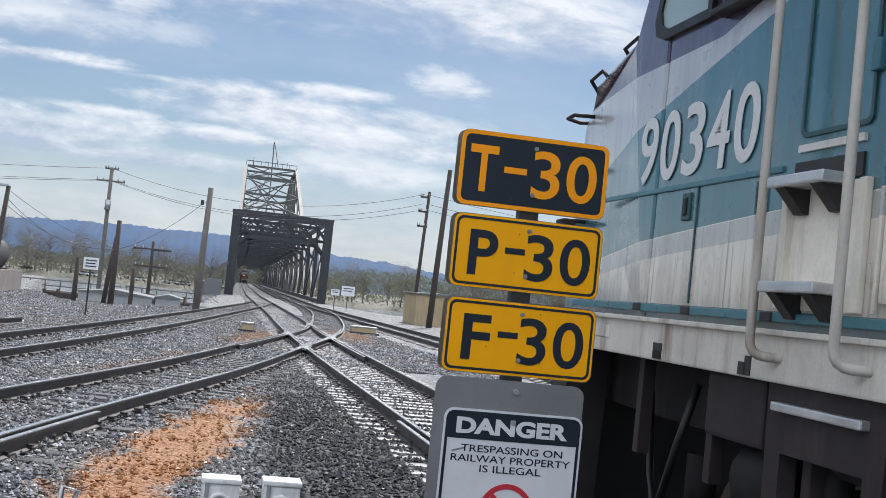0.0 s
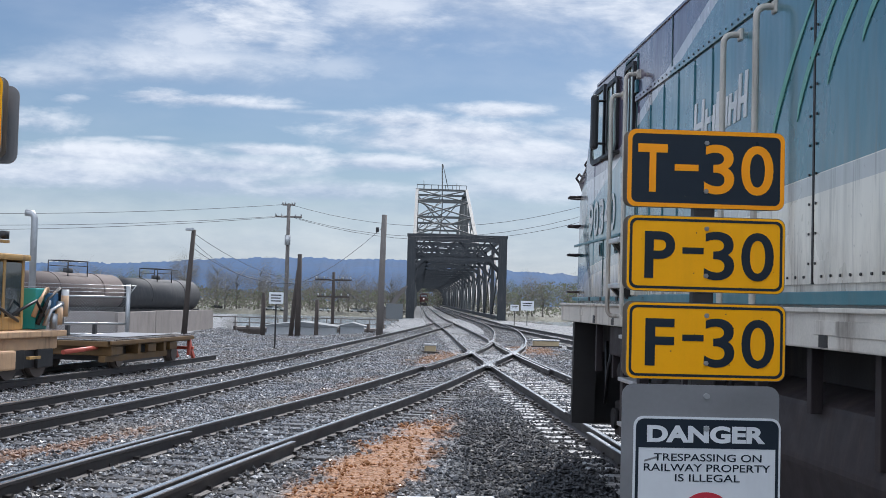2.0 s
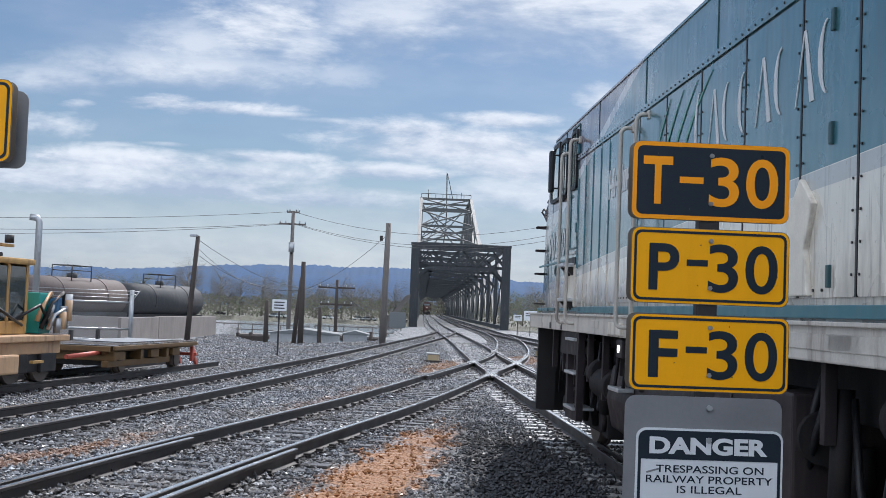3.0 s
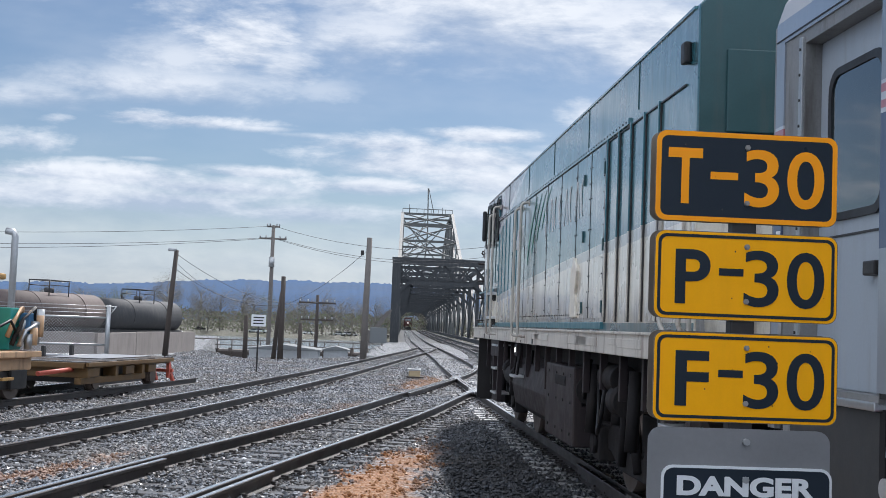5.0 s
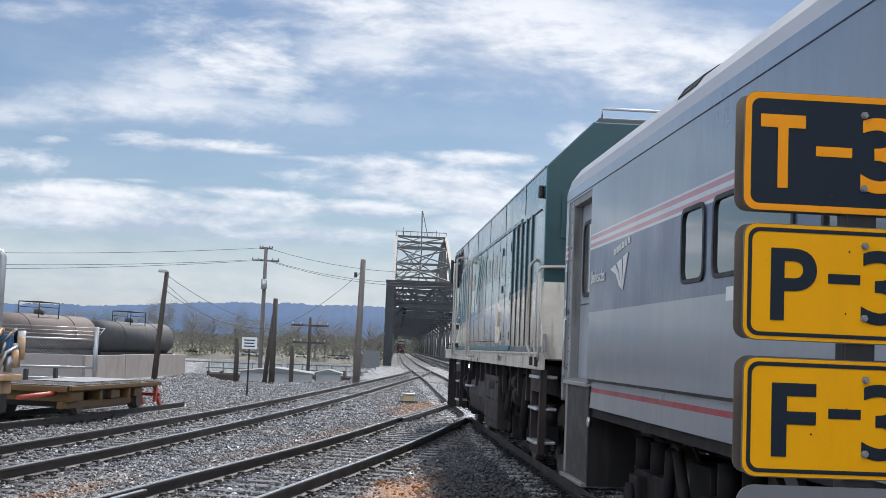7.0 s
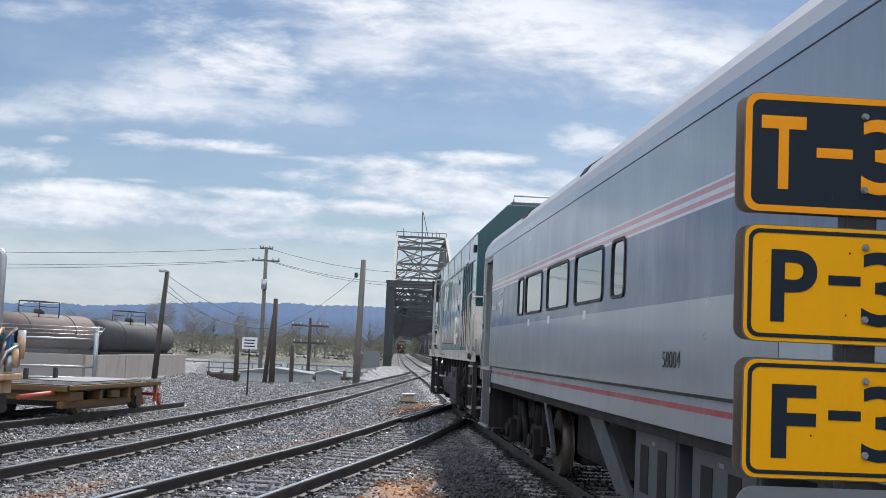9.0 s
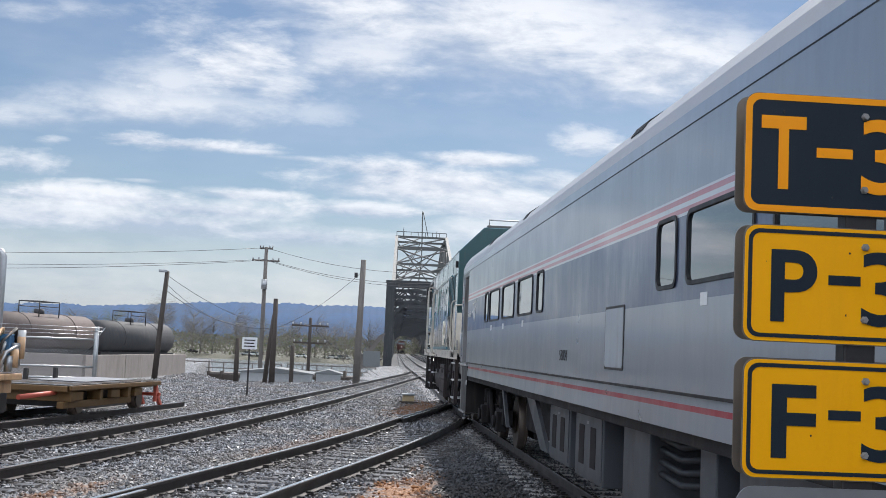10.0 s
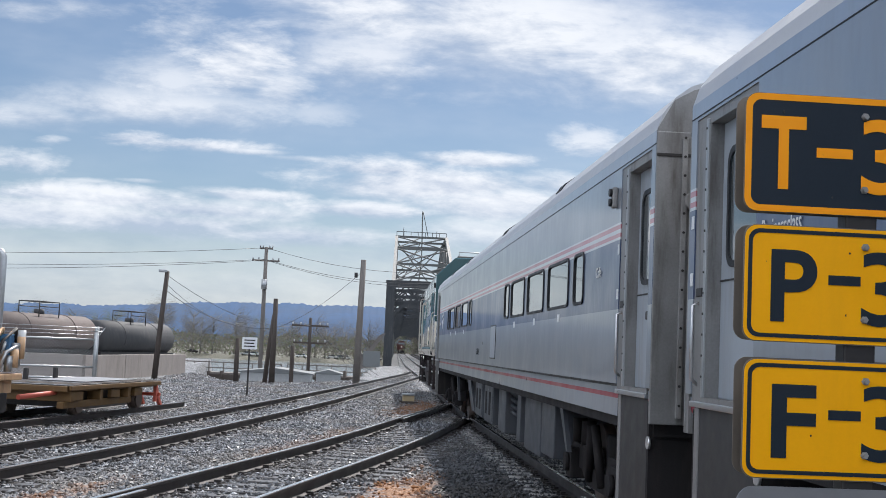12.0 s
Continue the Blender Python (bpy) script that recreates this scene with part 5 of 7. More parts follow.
            frm = part("window_frame", f, M["black"], car)
            part("window_pane", pr(rounded(-b, -a, 2.255, 2.755, 0.08), "x", *sorted((s * (W - 0.012), s * (W - 0.004)))), M["glass"], frm)
    for a in (5.9, 7.6, 9.9, 18.9, 21.0, 23.0):
        part("window_decal", bx(x - 0.004, x, -a - 0.16, -a, 2.08, 2.17), M["signwhite"], car)
    # vestibule doors in their recesses, with steps below
    for a, b in ((d0, d1), (d2, d3)):
        dr = new("vestibule_door")
        dr.parent = car
        bm = bmesh.new()
        ring(bm, [(-b, 1.42), (-a, 1.42), (-a, 3.40), (-b, 3.40)], [(-b + 0.02, 1.46), (-a - 0.30, 1.46), (-a - 0.30, 3.31), (-b + 0.02, 3.31)], "x", x + 0.01, x + 0.16)
        part("door_jamb", bm, M["grimy"], dr, "stained steel door jamb")
        part("door_leaf", bx(x + 0.10, x + 0.14, -b + 0.02, -a - 0.30, 1.46, 3.31, 0.01), M["doorgrey"], dr, "grey sliding door leaf")
        bm = bmesh.new()
        ring(bm, rounded(-b + 0.14, -a - 0.45, 2.32, 3.12, 0.12), rounded(-b + 0.18, -a - 0.49, 2.36, 3.08, 0.1), "x", x + 0.082, x + 0.11)
        part("door_window_frame", bm, M["black"], dr)
        part("door_window", pr(rounded(-b + 0.18, -a - 0.49, 2.36, 3.08, 0.1), "x", x + 0.09, x + 0.098), M["glass"], dr)
        part("door_handle", bx(x + 0.05, x + 0.10, -b + 0.16, -b + 0.30, 2.02, 2.09, 0.01), M["machine_dark"], dr)
        bm = bmesh.new()
        for z in np.arange(1.6, 3.35, 0.14):
            tube(bm, [(x + 0.008, -a - 0.262, z), (x - 0.012, -a - 0.262, z)], 0.009, 6)
        tagged(part("jamb_rivets", bm, M["machine_dark"], dr), kind="stuff")
        for z in (2.22, 2.62):
            part("notice_plate", bx(x - 0.004, x + 0.002, -a + 0.015, -a + 0.075, z, z + 0.09), M["signwhite"], car)
        part("threshold", bx(x - 0.01, x + 0.2, -b, -a, 1.39, 1.43, 0.006), M["shiny"], dr)
        part("door_seam", bx(x + 0.095, x + 0.101, -b + 0.03, -a - 0.28, 2.235, 2.247), M["machine_dark"], dr)
        grab(car, [(x + 0.02, -a - 0.10, 2.10), (x - 0.03, -a - 0.10, 2.08), (x - 0.03, -a - 0.10, 1.58), (x + 0.02, -a - 0.10, 1.54)], 0.014, "shiny")
        part("door_slot", bx(x + 0.094, x + 0.101, -b + 0.05, -b + 0.075, 1.62, 2.0), M["machine_dark"], dr)
        part("jamb_hinge", bx(x - 0.0, x + 0.03, -a - 0.2, -a - 0.06, 2.14, 2.2, 0.008), M["machine_dark"], dr)
        part("post_rib", bx(x - 0.006, x + 0.02, -a - 0.285, -a - 0.24, 1.46, 3.35, 0.006), M["galv"], dr)
        part("step_well_side", bx(x + 0.03, x + 0.5, -b - 0.03, -b + 0.03, 0.42, 1.40), M["under"], car)
        part("step_well_side", bx(x + 0.03, x + 0.5, -a - 0.03, -a + 0.03, 0.42, 1.40), M["under"], car)
        part("step_well_back", bx(x + 0.03, x + 0.06, -b + 0.03, -a - 0.12, 0.44, 1.385), M["brownplate"], car, "grey-brown closed step plate")
        part("step_edge", bx(x + 0.02, x + 0.07, -a - 0.12, -a - 0.03, 0.44, 1.385, 0.006), M["steelbare"], car)
        part("step", bx(x - 0.02, x + 0.42, -b + 0.03, -a - 0.03, 0.40, 0.436, 0.006), M["steelbare"], car)
        part("reflector", tb([(x + 0.03, -b - 0.06, 1.05), (x + 0.01, -b - 0.06, 1.05)], 0.05, 14), M["tread"], car)
        if a > 5:
            lamp = part("marker_lamp", bx(x - 0.05, x, -a + 0.15, -a + 0.24, 3.05, 3.24, 0.015), M["steelbare"], car)
            for z in (3.10, 3.19):
                part("lamp_lens", tb([(x - 0.05, -a + 0.195, z), (x - 0.075, -a + 0.195, z)], 0.036, 12), M["black"], lamp)
        part("vestibule_lining", bx(x + 0.19, x + 0.21, -b + 0.02, -a - 0.02, 1.44, 3.38), M["machine_dark"], car)
    # hatch and markings
    f = bmesh.new()
    ring(f, rounded(-16.55, -15.75, 1.59, 2.17, 0.03), rounded(-16.53, -15.77, 1.61, 2.15, 0.03), "x", x - 0.006, x + 0.004)
    part("service_hatch_seal", f, M["machine_dark"], car)
    part("service_hatch", pr(rounded(-16.525, -15.775, 1.615, 2.145, 0.03), "x", x - 0.009, x + 0.004), M["doorgrey"], car, "pale grey service hatch")
    words("car_number", "58004", 0.50, 0.12, M["box_grey"], car, pose(x - 0.004, -13.22, 1.645) @ FACE_LEFT, -0.012, 0.003, 0, "grey car number 58004")
    words("class_name", "Businessclass", 0.62, 0.12, M["lettering"], car, pose(x - 0.006, -1.55, 2.41) @ FACE_LEFT, 0.0, 0.003)
    words("cafe_name", "Cafe", 0.26, 0.10, M["lettering"], car, pose(x - 0.006, -25.3, 2.46) @ FACE_LEFT, 0.0, 0.003)
    # operator's mark: three curved bars fanning downwards
    bm = bmesh.new()
    for k in range(3):
        t0, t1 = k / 3, (k + 0.72) / 3
        top = lambda t: (-2.42 - 0.78 * t, 2.50 + 0.12 * t)
        low_ = lambda t: (-2.80 - 0.16 * t, 2.33 - 0.05 * t)
        mid = lambda t: (-2.66 - 0.42 * t, 2.44 + 0.02 * t)
        prism(bm, [top(t0), top(t1), mid(t1), low_(t1), low_(t0), mid(t0)], "x", x - 0.006, x - 0.002)
    part("operator_mark", bm, M["lettering"], car, "white fan of three curved bars")
    bm = bmesh.new()
    for k in range(6):
        prism(bm, [(-2.55 - 0.11 * k, 2.62 + 0.012 * k), (-2.63 - 0.11 * k, 2.62 + 0.012 * k), (-2.63 - 0.11 * k, 2.675 + 0.012 * k), (-2.55 - 0.11 * k, 2.675 + 0.012 * k)], "x", x - 0.006, x - 0.002)
    part("operator_name", bm, M["lettering"], car, "row of small white bars")
    # underfloor equipment
    xi = -1.28
    for a, b, z0, vents in ((11.7, 13.1, 0.42, 2), (13.5, 15.0, 0.40, 2), (15.9, 16.9, 0.38, 0), (18.4, 18.8, 0.38, 0), (19.3, 20.85, 0.35, 0), (20.95, 22.0, 0.42, 0)):
        bxo = part("equipment_box", bx(xi, xi + 0.7, -b, -a, z0, 1.13, 0.015), M["cabinet"], car, "plain grey underfloor equipment box" if not vents else "grey vented underfloor cabinet")
        if vents > 1:
            part("cabinet_door", bx(xi - 0.012, xi, -b + 0.04, -a - 0.04, z0 + 0.05, 1.09, 0.006), M["cabinet"], bxo)
            part("notice_plate", bx(xi - 0.016, xi - 0.011, -(a + b) / 2 - 0.05, -(a + b) / 2 + 0.05, 0.99, 1.02), M["signgrey"], bxo, "small pale notice plate")
        for v in range(vents):
            c0 = a + (b - a) * (0.18 + 0.42 * v)
            part("vent", bx(xi - 0.018, xi + 0.01, -c0 - 0.28, -c0, z0 + 0.15, 0.97, 0.004), M["under"], bxo)
    # dark block added so that the void under the floor stays dark
    part("void_filler", bx(xi + 0.35, xi + 1.1, -10.9, -7.0, 0.45, 1.13, 0.08), M["under"], car)
    for k in range(4):
        part("pipe", tb([(xi + 0.1, -16.95, 0.75 + 0.1 * k), (xi + 0.1, -17.6, 0.72 + 0.1 * k), (xi + 0.15, -18.4, 0.80 + 0.1 * k)], 0.03, 8), M["box_grey"], car)
    part("brace", pr([(-6.6, 1.17), (-6.35, 1.17), (-7.2, 0.5), (-7.3, 0.5)], "x", xi, xi + 0.05), M["cabinet"], car)
    part("brace", pr([(-9.3, 1.17), (-10.1, 1.17), (-11.55, 0.45), (-10.95, 0.45)], "x", xi, xi + 0.05), M["cabinet"], car)
    part("brace", pr([(-22.5, 1.17), (-22.25, 1.17), (-22.9, 0.6), (-23.0, 0.6)], "x", xi, xi + 0.05), M["cabinet"], car)
    part("centre_sill", bx(-0.5, 0.5, -L + 0.3, -0.3, 0.85, 1.15), M["under"], car)
    bogie(car, -3.7, 1.27, 0.46)
    bogie(car, -L + 3.7, 1.27, 0.46)
    return car


locomotive = make_locomotive()
first_car = make_car()
second_car = copy_thing(first_car, pose(3.8, -40, 0))


# ---- speed signs on their post ----
def sign_plate(parent, x0, x1, z0, z1, y, face, rim, text, ink, label):
    """A rounded plate with a border line, raised lettering and a second plate bolted to its back."""
    pl = part("sign_plate", pr(rounded(x0, x1, z0, z1, 0.026), "y", y, y + 0.003), M["edge"], parent, label)
    part("sign_face", pr(rounded(x0 + 0.002, x1 - 0.002, z0 + 0.002, z1 - 0.002, 0.025), "y", y - 0.0012, y), M[face], pl)
    bm = bmesh.new()
    if rim == "edge_band":
        ring(bm, rounded(x0 + 0.001, x1 - 0.001, z0 + 0.001, z1 - 0.001, 0.026), rounded(x0 + 0.014, x1 - 0.014, z0 + 0.014, z1 - 0.014, 0.018), "y", y - 0.0022, y - 0.001)
        part("border", bm, M["orange"], pl)
    else:
        ring(bm, rounded(x0 + 0.009, x1 - 0.009, z0 + 0.009, z1 - 0.009, 0.022), rounded(x0 + 0.017, x1 - 0.017, z0 + 0.017, z1 - 0.017, 0.017), "y", y - 0.0022, y - 0.001)
        part("border", bm, M["navy"], pl)
    part("back_plate", pr(rounded(x0 - 0.001, x1 - 0.001, z0 + 0.003, z1 + 0.002, 0.026), "y", y + 0.052, y + 0.056), M["edge"], pl)
    if text:
        lead, wd, ht = text[0], x1 - x0, z1 - z0
        zz = z0 + (0.185 if lead == "T" else 0.165) * ht
        at0, at1 = {"T": (0.067, 0.254), "P": (0.113, 0.303), "F": (0.118, 0.299)}[lead]
        words("letter", lead, (at1 - at0) * wd, 0.615 * ht, M[ink], pl, pose(x0 + at0 * wd, y - 0.0008, zz + 0.01 * ht) @ FACE_BACK, 0.02, 0.002)
        d0_, d1_, e0_ = (0.299, 0.450, 0.475) if lead == "T" else (0.350, 0.483, 0.505)
        part("dash", bx(x0 + d0_ * wd, x0 + d1_ * wd, y - 0.0025, y - 0.0006, z0 + e0_ * ht, z0 + (e0_ + 0.083) * ht), M[ink], pl)
        words("digit", "3", 0.19 * wd, 0.64 * ht, M[ink], pl, pose(x0 + 0.487 * wd, y - 0.0008, zz) @ FACE_BACK, 0.012, 0.002)
        words("digit", "0", 0.205 * wd, 0.64 * ht, M[ink], pl, pose(x0 + 0.722 * wd, y - 0.0008, zz) @ FACE_BACK, 0.012, 0.002)
    specks = bmesh.new()
    rs = random.Random(int(z0 * 1000))
    for k in range(9):
        sx, sz, sr = rs.uniform(x0 + 0.03, x1 - 0.03), rs.uniform(z0 + 0.03, z1 - 0.03), rs.choice((0.0007, 0.001, 0.0018))
        prism(specks, [(sx + sr * math.cos(q) * rs.uniform(0.6, 1.1), sz + sr * 1.4 * math.sin(q)) for q in (0, 1.05, 2.1, 3.14, 4.2, 5.2)], "y", y - 0.0027, y - 0.001)
    tagged(part("dirt_specks", specks, M["machine_dark"], pl), kind="stuff")
    for z in (z0 + 0.22 * (z1 - z0), z0 + 0.84 * (z1 - z0)):
        bm = bmesh.new()
        tube(bm, [(x0 + 0.5 * (x1 - x0), y + 0.002, z), (x0 + 0.5 * (x1 - x0), y - 0.006, z)], 0.0078, 6)
        tube(bm, [(x0 + 0.5 * (x1 - x0), y - 0.006, z), (x0 + 0.5 * (x1 - x0), y - 0.010, z)], 0.005, 10)
        part("bolt", bm, M["steelbare"], pl)
    return pl


def make_signs():
    Y = 2.35
    post = thing("speed_sign_post", (0, 0, 0), "steel post carrying black and yellow speed limit signs", "sign")
    part("post", bx(0.977, 1.041, Y + 0.004, Y + 0.050, -0.3, 2.2, 0.004), M["machine_dark"], post)
    sign_plate(post, 0.765, 1.256, 2.003, 2.243, Y, "navy", "edge_band", "T", "orange", "dark plate lettered T-30 in orange")
    sign_plate(post, 0.768, 1.261, 1.745, 1.978, Y, "yellow", "line", "P", "navy", "yellow plate lettered P-30")
    sign_plate(post, 0.772, 1.266, 1.478, 1.712, Y, "yellow", "line", "F", "navy", "yellow plate lettered F-30")
    part("backing_sheet", pr(rounded(0.763, 1.249, 0.86, 1.463, 0.035), "y", Y - 0.002, Y + 0.002), M["signgrey"], post, "bare grey aluminium backing sheet")
    d = part("danger_sign", pr(rounded(0.799, 1.253, 0.72, 1.366, 0.03), "y", Y - 0.008, Y - 0.004), M["signwhite"], post, "white trespassing warning sign with navy header")
    bm = bmesh.new()
    ring(bm, rounded(0.806, 1.246, 0.727, 1.359, 0.026), rounded(0.815, 1.237, 0.736, 1.350, 0.02), "y", Y - 0.0095, Y - 0.0075)
    part("border", bm, M["navy"], d)
    part("header", bx(0.812, 1.240, Y - 0.0092, Y - 0.0078, 1.272, 1.352), M["navy"], d)
    words("heading", "DANGER", 0.365, 0.052, M["signwhite"], d, pose(0.840, Y - 0.0088, 1.288) @ FACE_BACK, 0.045, 0.0015)
    for body, x0, x1, z in (("TRESPASSING ON", 0.862, 1.194, 1.2325), ("RAILWAY PROPERTY", 0.832, 1.222, 1.2015), ("IS ILLEGAL", 0.928, 1.128, 1.171)):
        words("line_of_text", body, x1 - x0, 0.0225, M["navy"], d, pose(x0, Y - 0.0082, z) @ FACE_BACK, 0.006, 0.0012)
    bm = bmesh.new()
    circle = [(1.026 + 0.088 * math.cos(a), 1.052 + 0.088 * math.sin(a)) for a in np.linspace(0, 2 * math.pi, 41)[:-1]]
    inner = [(1.026 + 0.071 * math.cos(a), 1.052 + 0.071 * math.sin(a)) for a in np.linspace(0, 2 * math.pi, 41)[:-1]]
    ring(bm, circle, inner, "y", Y - 0.0096, Y - 0.0078)
    prism(bm, [(0.969, 1.098), (0.980, 1.109), (1.083, 1.006), (1.072, 0.995)], "y", Y - 0.0100, Y - 0.0082)
    part("prohibition_ring", bm, M["signred"], d, "red ring with a slanted bar")
    part("scratch_mark", pr([(0.832, 1.234), (0.872, 1.246), (0.874, 1.241), (0.834, 1.229)], "y", Y - 0.0088, Y - 0.0079), M["signgrey"], d)
    for z in (1.332, 1.43):
        part("bolt", tb([(1.022, Y, z), (1.022, Y - 0.014, z)], 0.009, 8), M["galv"], post)
    # the neighbouring post, of which one plate's end shows
    p2 = thing("yellow_sign_post", (0, 0, 0), "steel post with a plain yellow black-edged plate", "sign")
    part("post", bx(-1.40, -1.34, Y + 0.004, Y + 0.05, -0.3, 2.29, 0.004), M["machine_dark"], p2)
    sign_plate(p2, -1.615, -1.119, 2.09, 2.339, Y, "yellow", "line", "", "navy", "yellow plate with black border")
    part("grey_plate", pr(rounded(-1.60, -1.10, 2.082, 2.322, 0.03), "y", Y + 0.10, Y + 0.104), M["signgrey"], p2)


make_signs()


# ---- trackside boxes ----
def make_junction_box(x, y):
    b = thing("junction_box", (x, y, -0.21), "small white enamelled cable box on the ballast", "cable box", "white cable boxes")
    part("case", bx(-0.155, 0.155, -0.11, 0.13, 0.03, 0.20, 0.02), M["boxwhite"], b)
    part("lid", bx(-0.165, 0.165, -0.125, 0.14, 0.20, 0.245, 0.015), M["boxwhite"], b)
    part("base", bx(-0.17, 0.17, -0.12, 0.14, -0.05, 0.035, 0.015), M["boxwhite"], b)
    bm = bmesh.new()
    pts = [(0.085 * math.cos(a), -0.115, 0.03 + 0.085 * math.sin(a)) for a in np.linspace(0, math.pi, 13)]
    tube(bm, pts, 0.02, 8)
    part("cable_arch", bm, M["boxwhite"], b)
    part("cable_gland", tb([(0, -0.10, 0.05), (0, -0.16, 0.04)], 0.035, 10), M["galv"], b)
    part("hasp", bx(-0.13, -0.095, -0.13, -0.105, 0.09, 0.21, 0.006), M["galv"], b)
    return b


make_junction_box(0.41, 8.95)
make_junction_box(0.92, 9.03)


def make_switch_machine(x, y, turn, s):
    """A low white cast housing with lids, arms and a lifting loop."""
    b = thing("switch_machine", (x, y, -0.21), "white enamelled switch machine with steel arms and loop handle", "switch machine", "switch machines", turn=turn)
    part("housing", bx(-0.30, 0.30, -0.28, 0.26, 0.0, 0.24, 0.03), M["machine_dark"], b)
    part("lid", bx(-0.33, 0.16, -0.30, 0.28, 0.23, 0.30, 0.02), M["boxwhite"], b)
    part("motor_lid", bx(0.0 if s > 0 else -0.38, 0.40 if s > 0 else 0.02, -0.42, -0.08, 0.27, 0.335, 0.02), M["boxwhite"], b)
    part("side_case", bx(*sorted((s * 0.28, s * 0.46)), -0.25, 0.2, 0.02, 0.20, 0.03), M["boxwhite"], b)
    part("cap", tb([(0.12 * s, -0.25, 0.33), (0.12 * s, -0.25, 0.36)], 0.06, 14), M["boxwhite"], b)
    part("connecting_rod", tb([(-s * 0.3, 0.0, 0.12), (-s * 1.1, 0.1, 0.08)], 0.028, 8), M["machine_dark"], b)
    for k in range(4):
        part("gear_lug", bx(-0.28 + 0.15 * k, -0.2 + 0.15 * k, -0.40, -0.27, 0.05, 0.20, 0.015), M["steelbare"], b)
    h = [(-s * 0.31, 0.12, 0.22), (-s * 0.42, 0.14, 0.26), (-s * 0.50, 0.14, 0.44), (-s * 0.40, 0.14, 0.47), (-s * 0.385, 0.14, 0.22)]
    part("loop_handle", tb(h, 0.018, 8), M["galv"], b, "galvanised loop handle")
    part("base_plate", bx(-0.5, 0.5, -0.45, 0.35, -0.06, 0.01, 0.01), M["machine_dark"], b)
    return b


make_switch_machine(-1.05, 6.55, 8, -1)
make_switch_machine(1.78, 6.65, -4, 1)


def make_signal_case(x, y, w_, label):
    b = thing("trackside_case", (x, y, -0.21), label, "cable box")
    part("case", bx(-w_, w_, -0.2, 0.2, -0.05, 0.30, 0.02), M["shed"], b)
    part("lid", bx(-w_ - 0.03, w_ + 0.03, -0.23, 0.23, 0.30, 0.36, 0.015), M["galv"], b)
    part("stand", bx(-w_ - 0.12, w_ + 0.12, -0.28, -0.2, -0.05, 0.10, 0.01), M["wooddark"], b)


make_signal_case(2.1, 42.5, 0.20, "low grey trackside case between curving tracks")
make_signal_case(7.5, 51.0, 0.55, "low pale trackside case beside the crossing")


# ---- work crane on the siding ----
def hydraulic(parent, a, b, r, name="hydraulic_ram"):
    a, b = Vector(a), Vector(b)
    ob = part(name, tb([a, a.lerp(b, 0.55)], r, 10), M["machine_dark"], parent)
    part("ram_rod", tb([a.lerp(b, 0.5), b], r * 0.55, 8), M["shiny"], ob)
    return ob


def beam(bm, a, b, w0, w1, d0, d1):
    """A tapered box beam from a to b; width across x of the pair's plane, depth in it."""
    a, b = Vector(a), Vector(b)
    ax = (b - a).normalized()
    side = ax.cross(Vector((0, 0, 1)) if abs(ax.z) < 0.95 else Vector((0, 1, 0))).normalized()
    up = side.cross(ax)
    r = [[bm.verts.new(p + side * sx * w_ / 2 + up * su * d_ / 2) for sx, su in ((-1, -1), (1, -1), (1, 1), (-1, 1))] for p, w_, d_ in ((a, w0, d0), (b, w1, d1))]
    for i in range(4):
        j = (i + 1) % 4
        bm.faces.new((r[0][i], r[0][j], r[1][j], r[1][i]))
    bm.faces.new(list(reversed(r[0])))
    bm.faces.new(r[1])
    bmesh.ops.recalc_face_normals(bm, faces=bm.faces)


def bmb(*args):
    bm = bmesh.new()
    beam(bm, *args)
    return bm


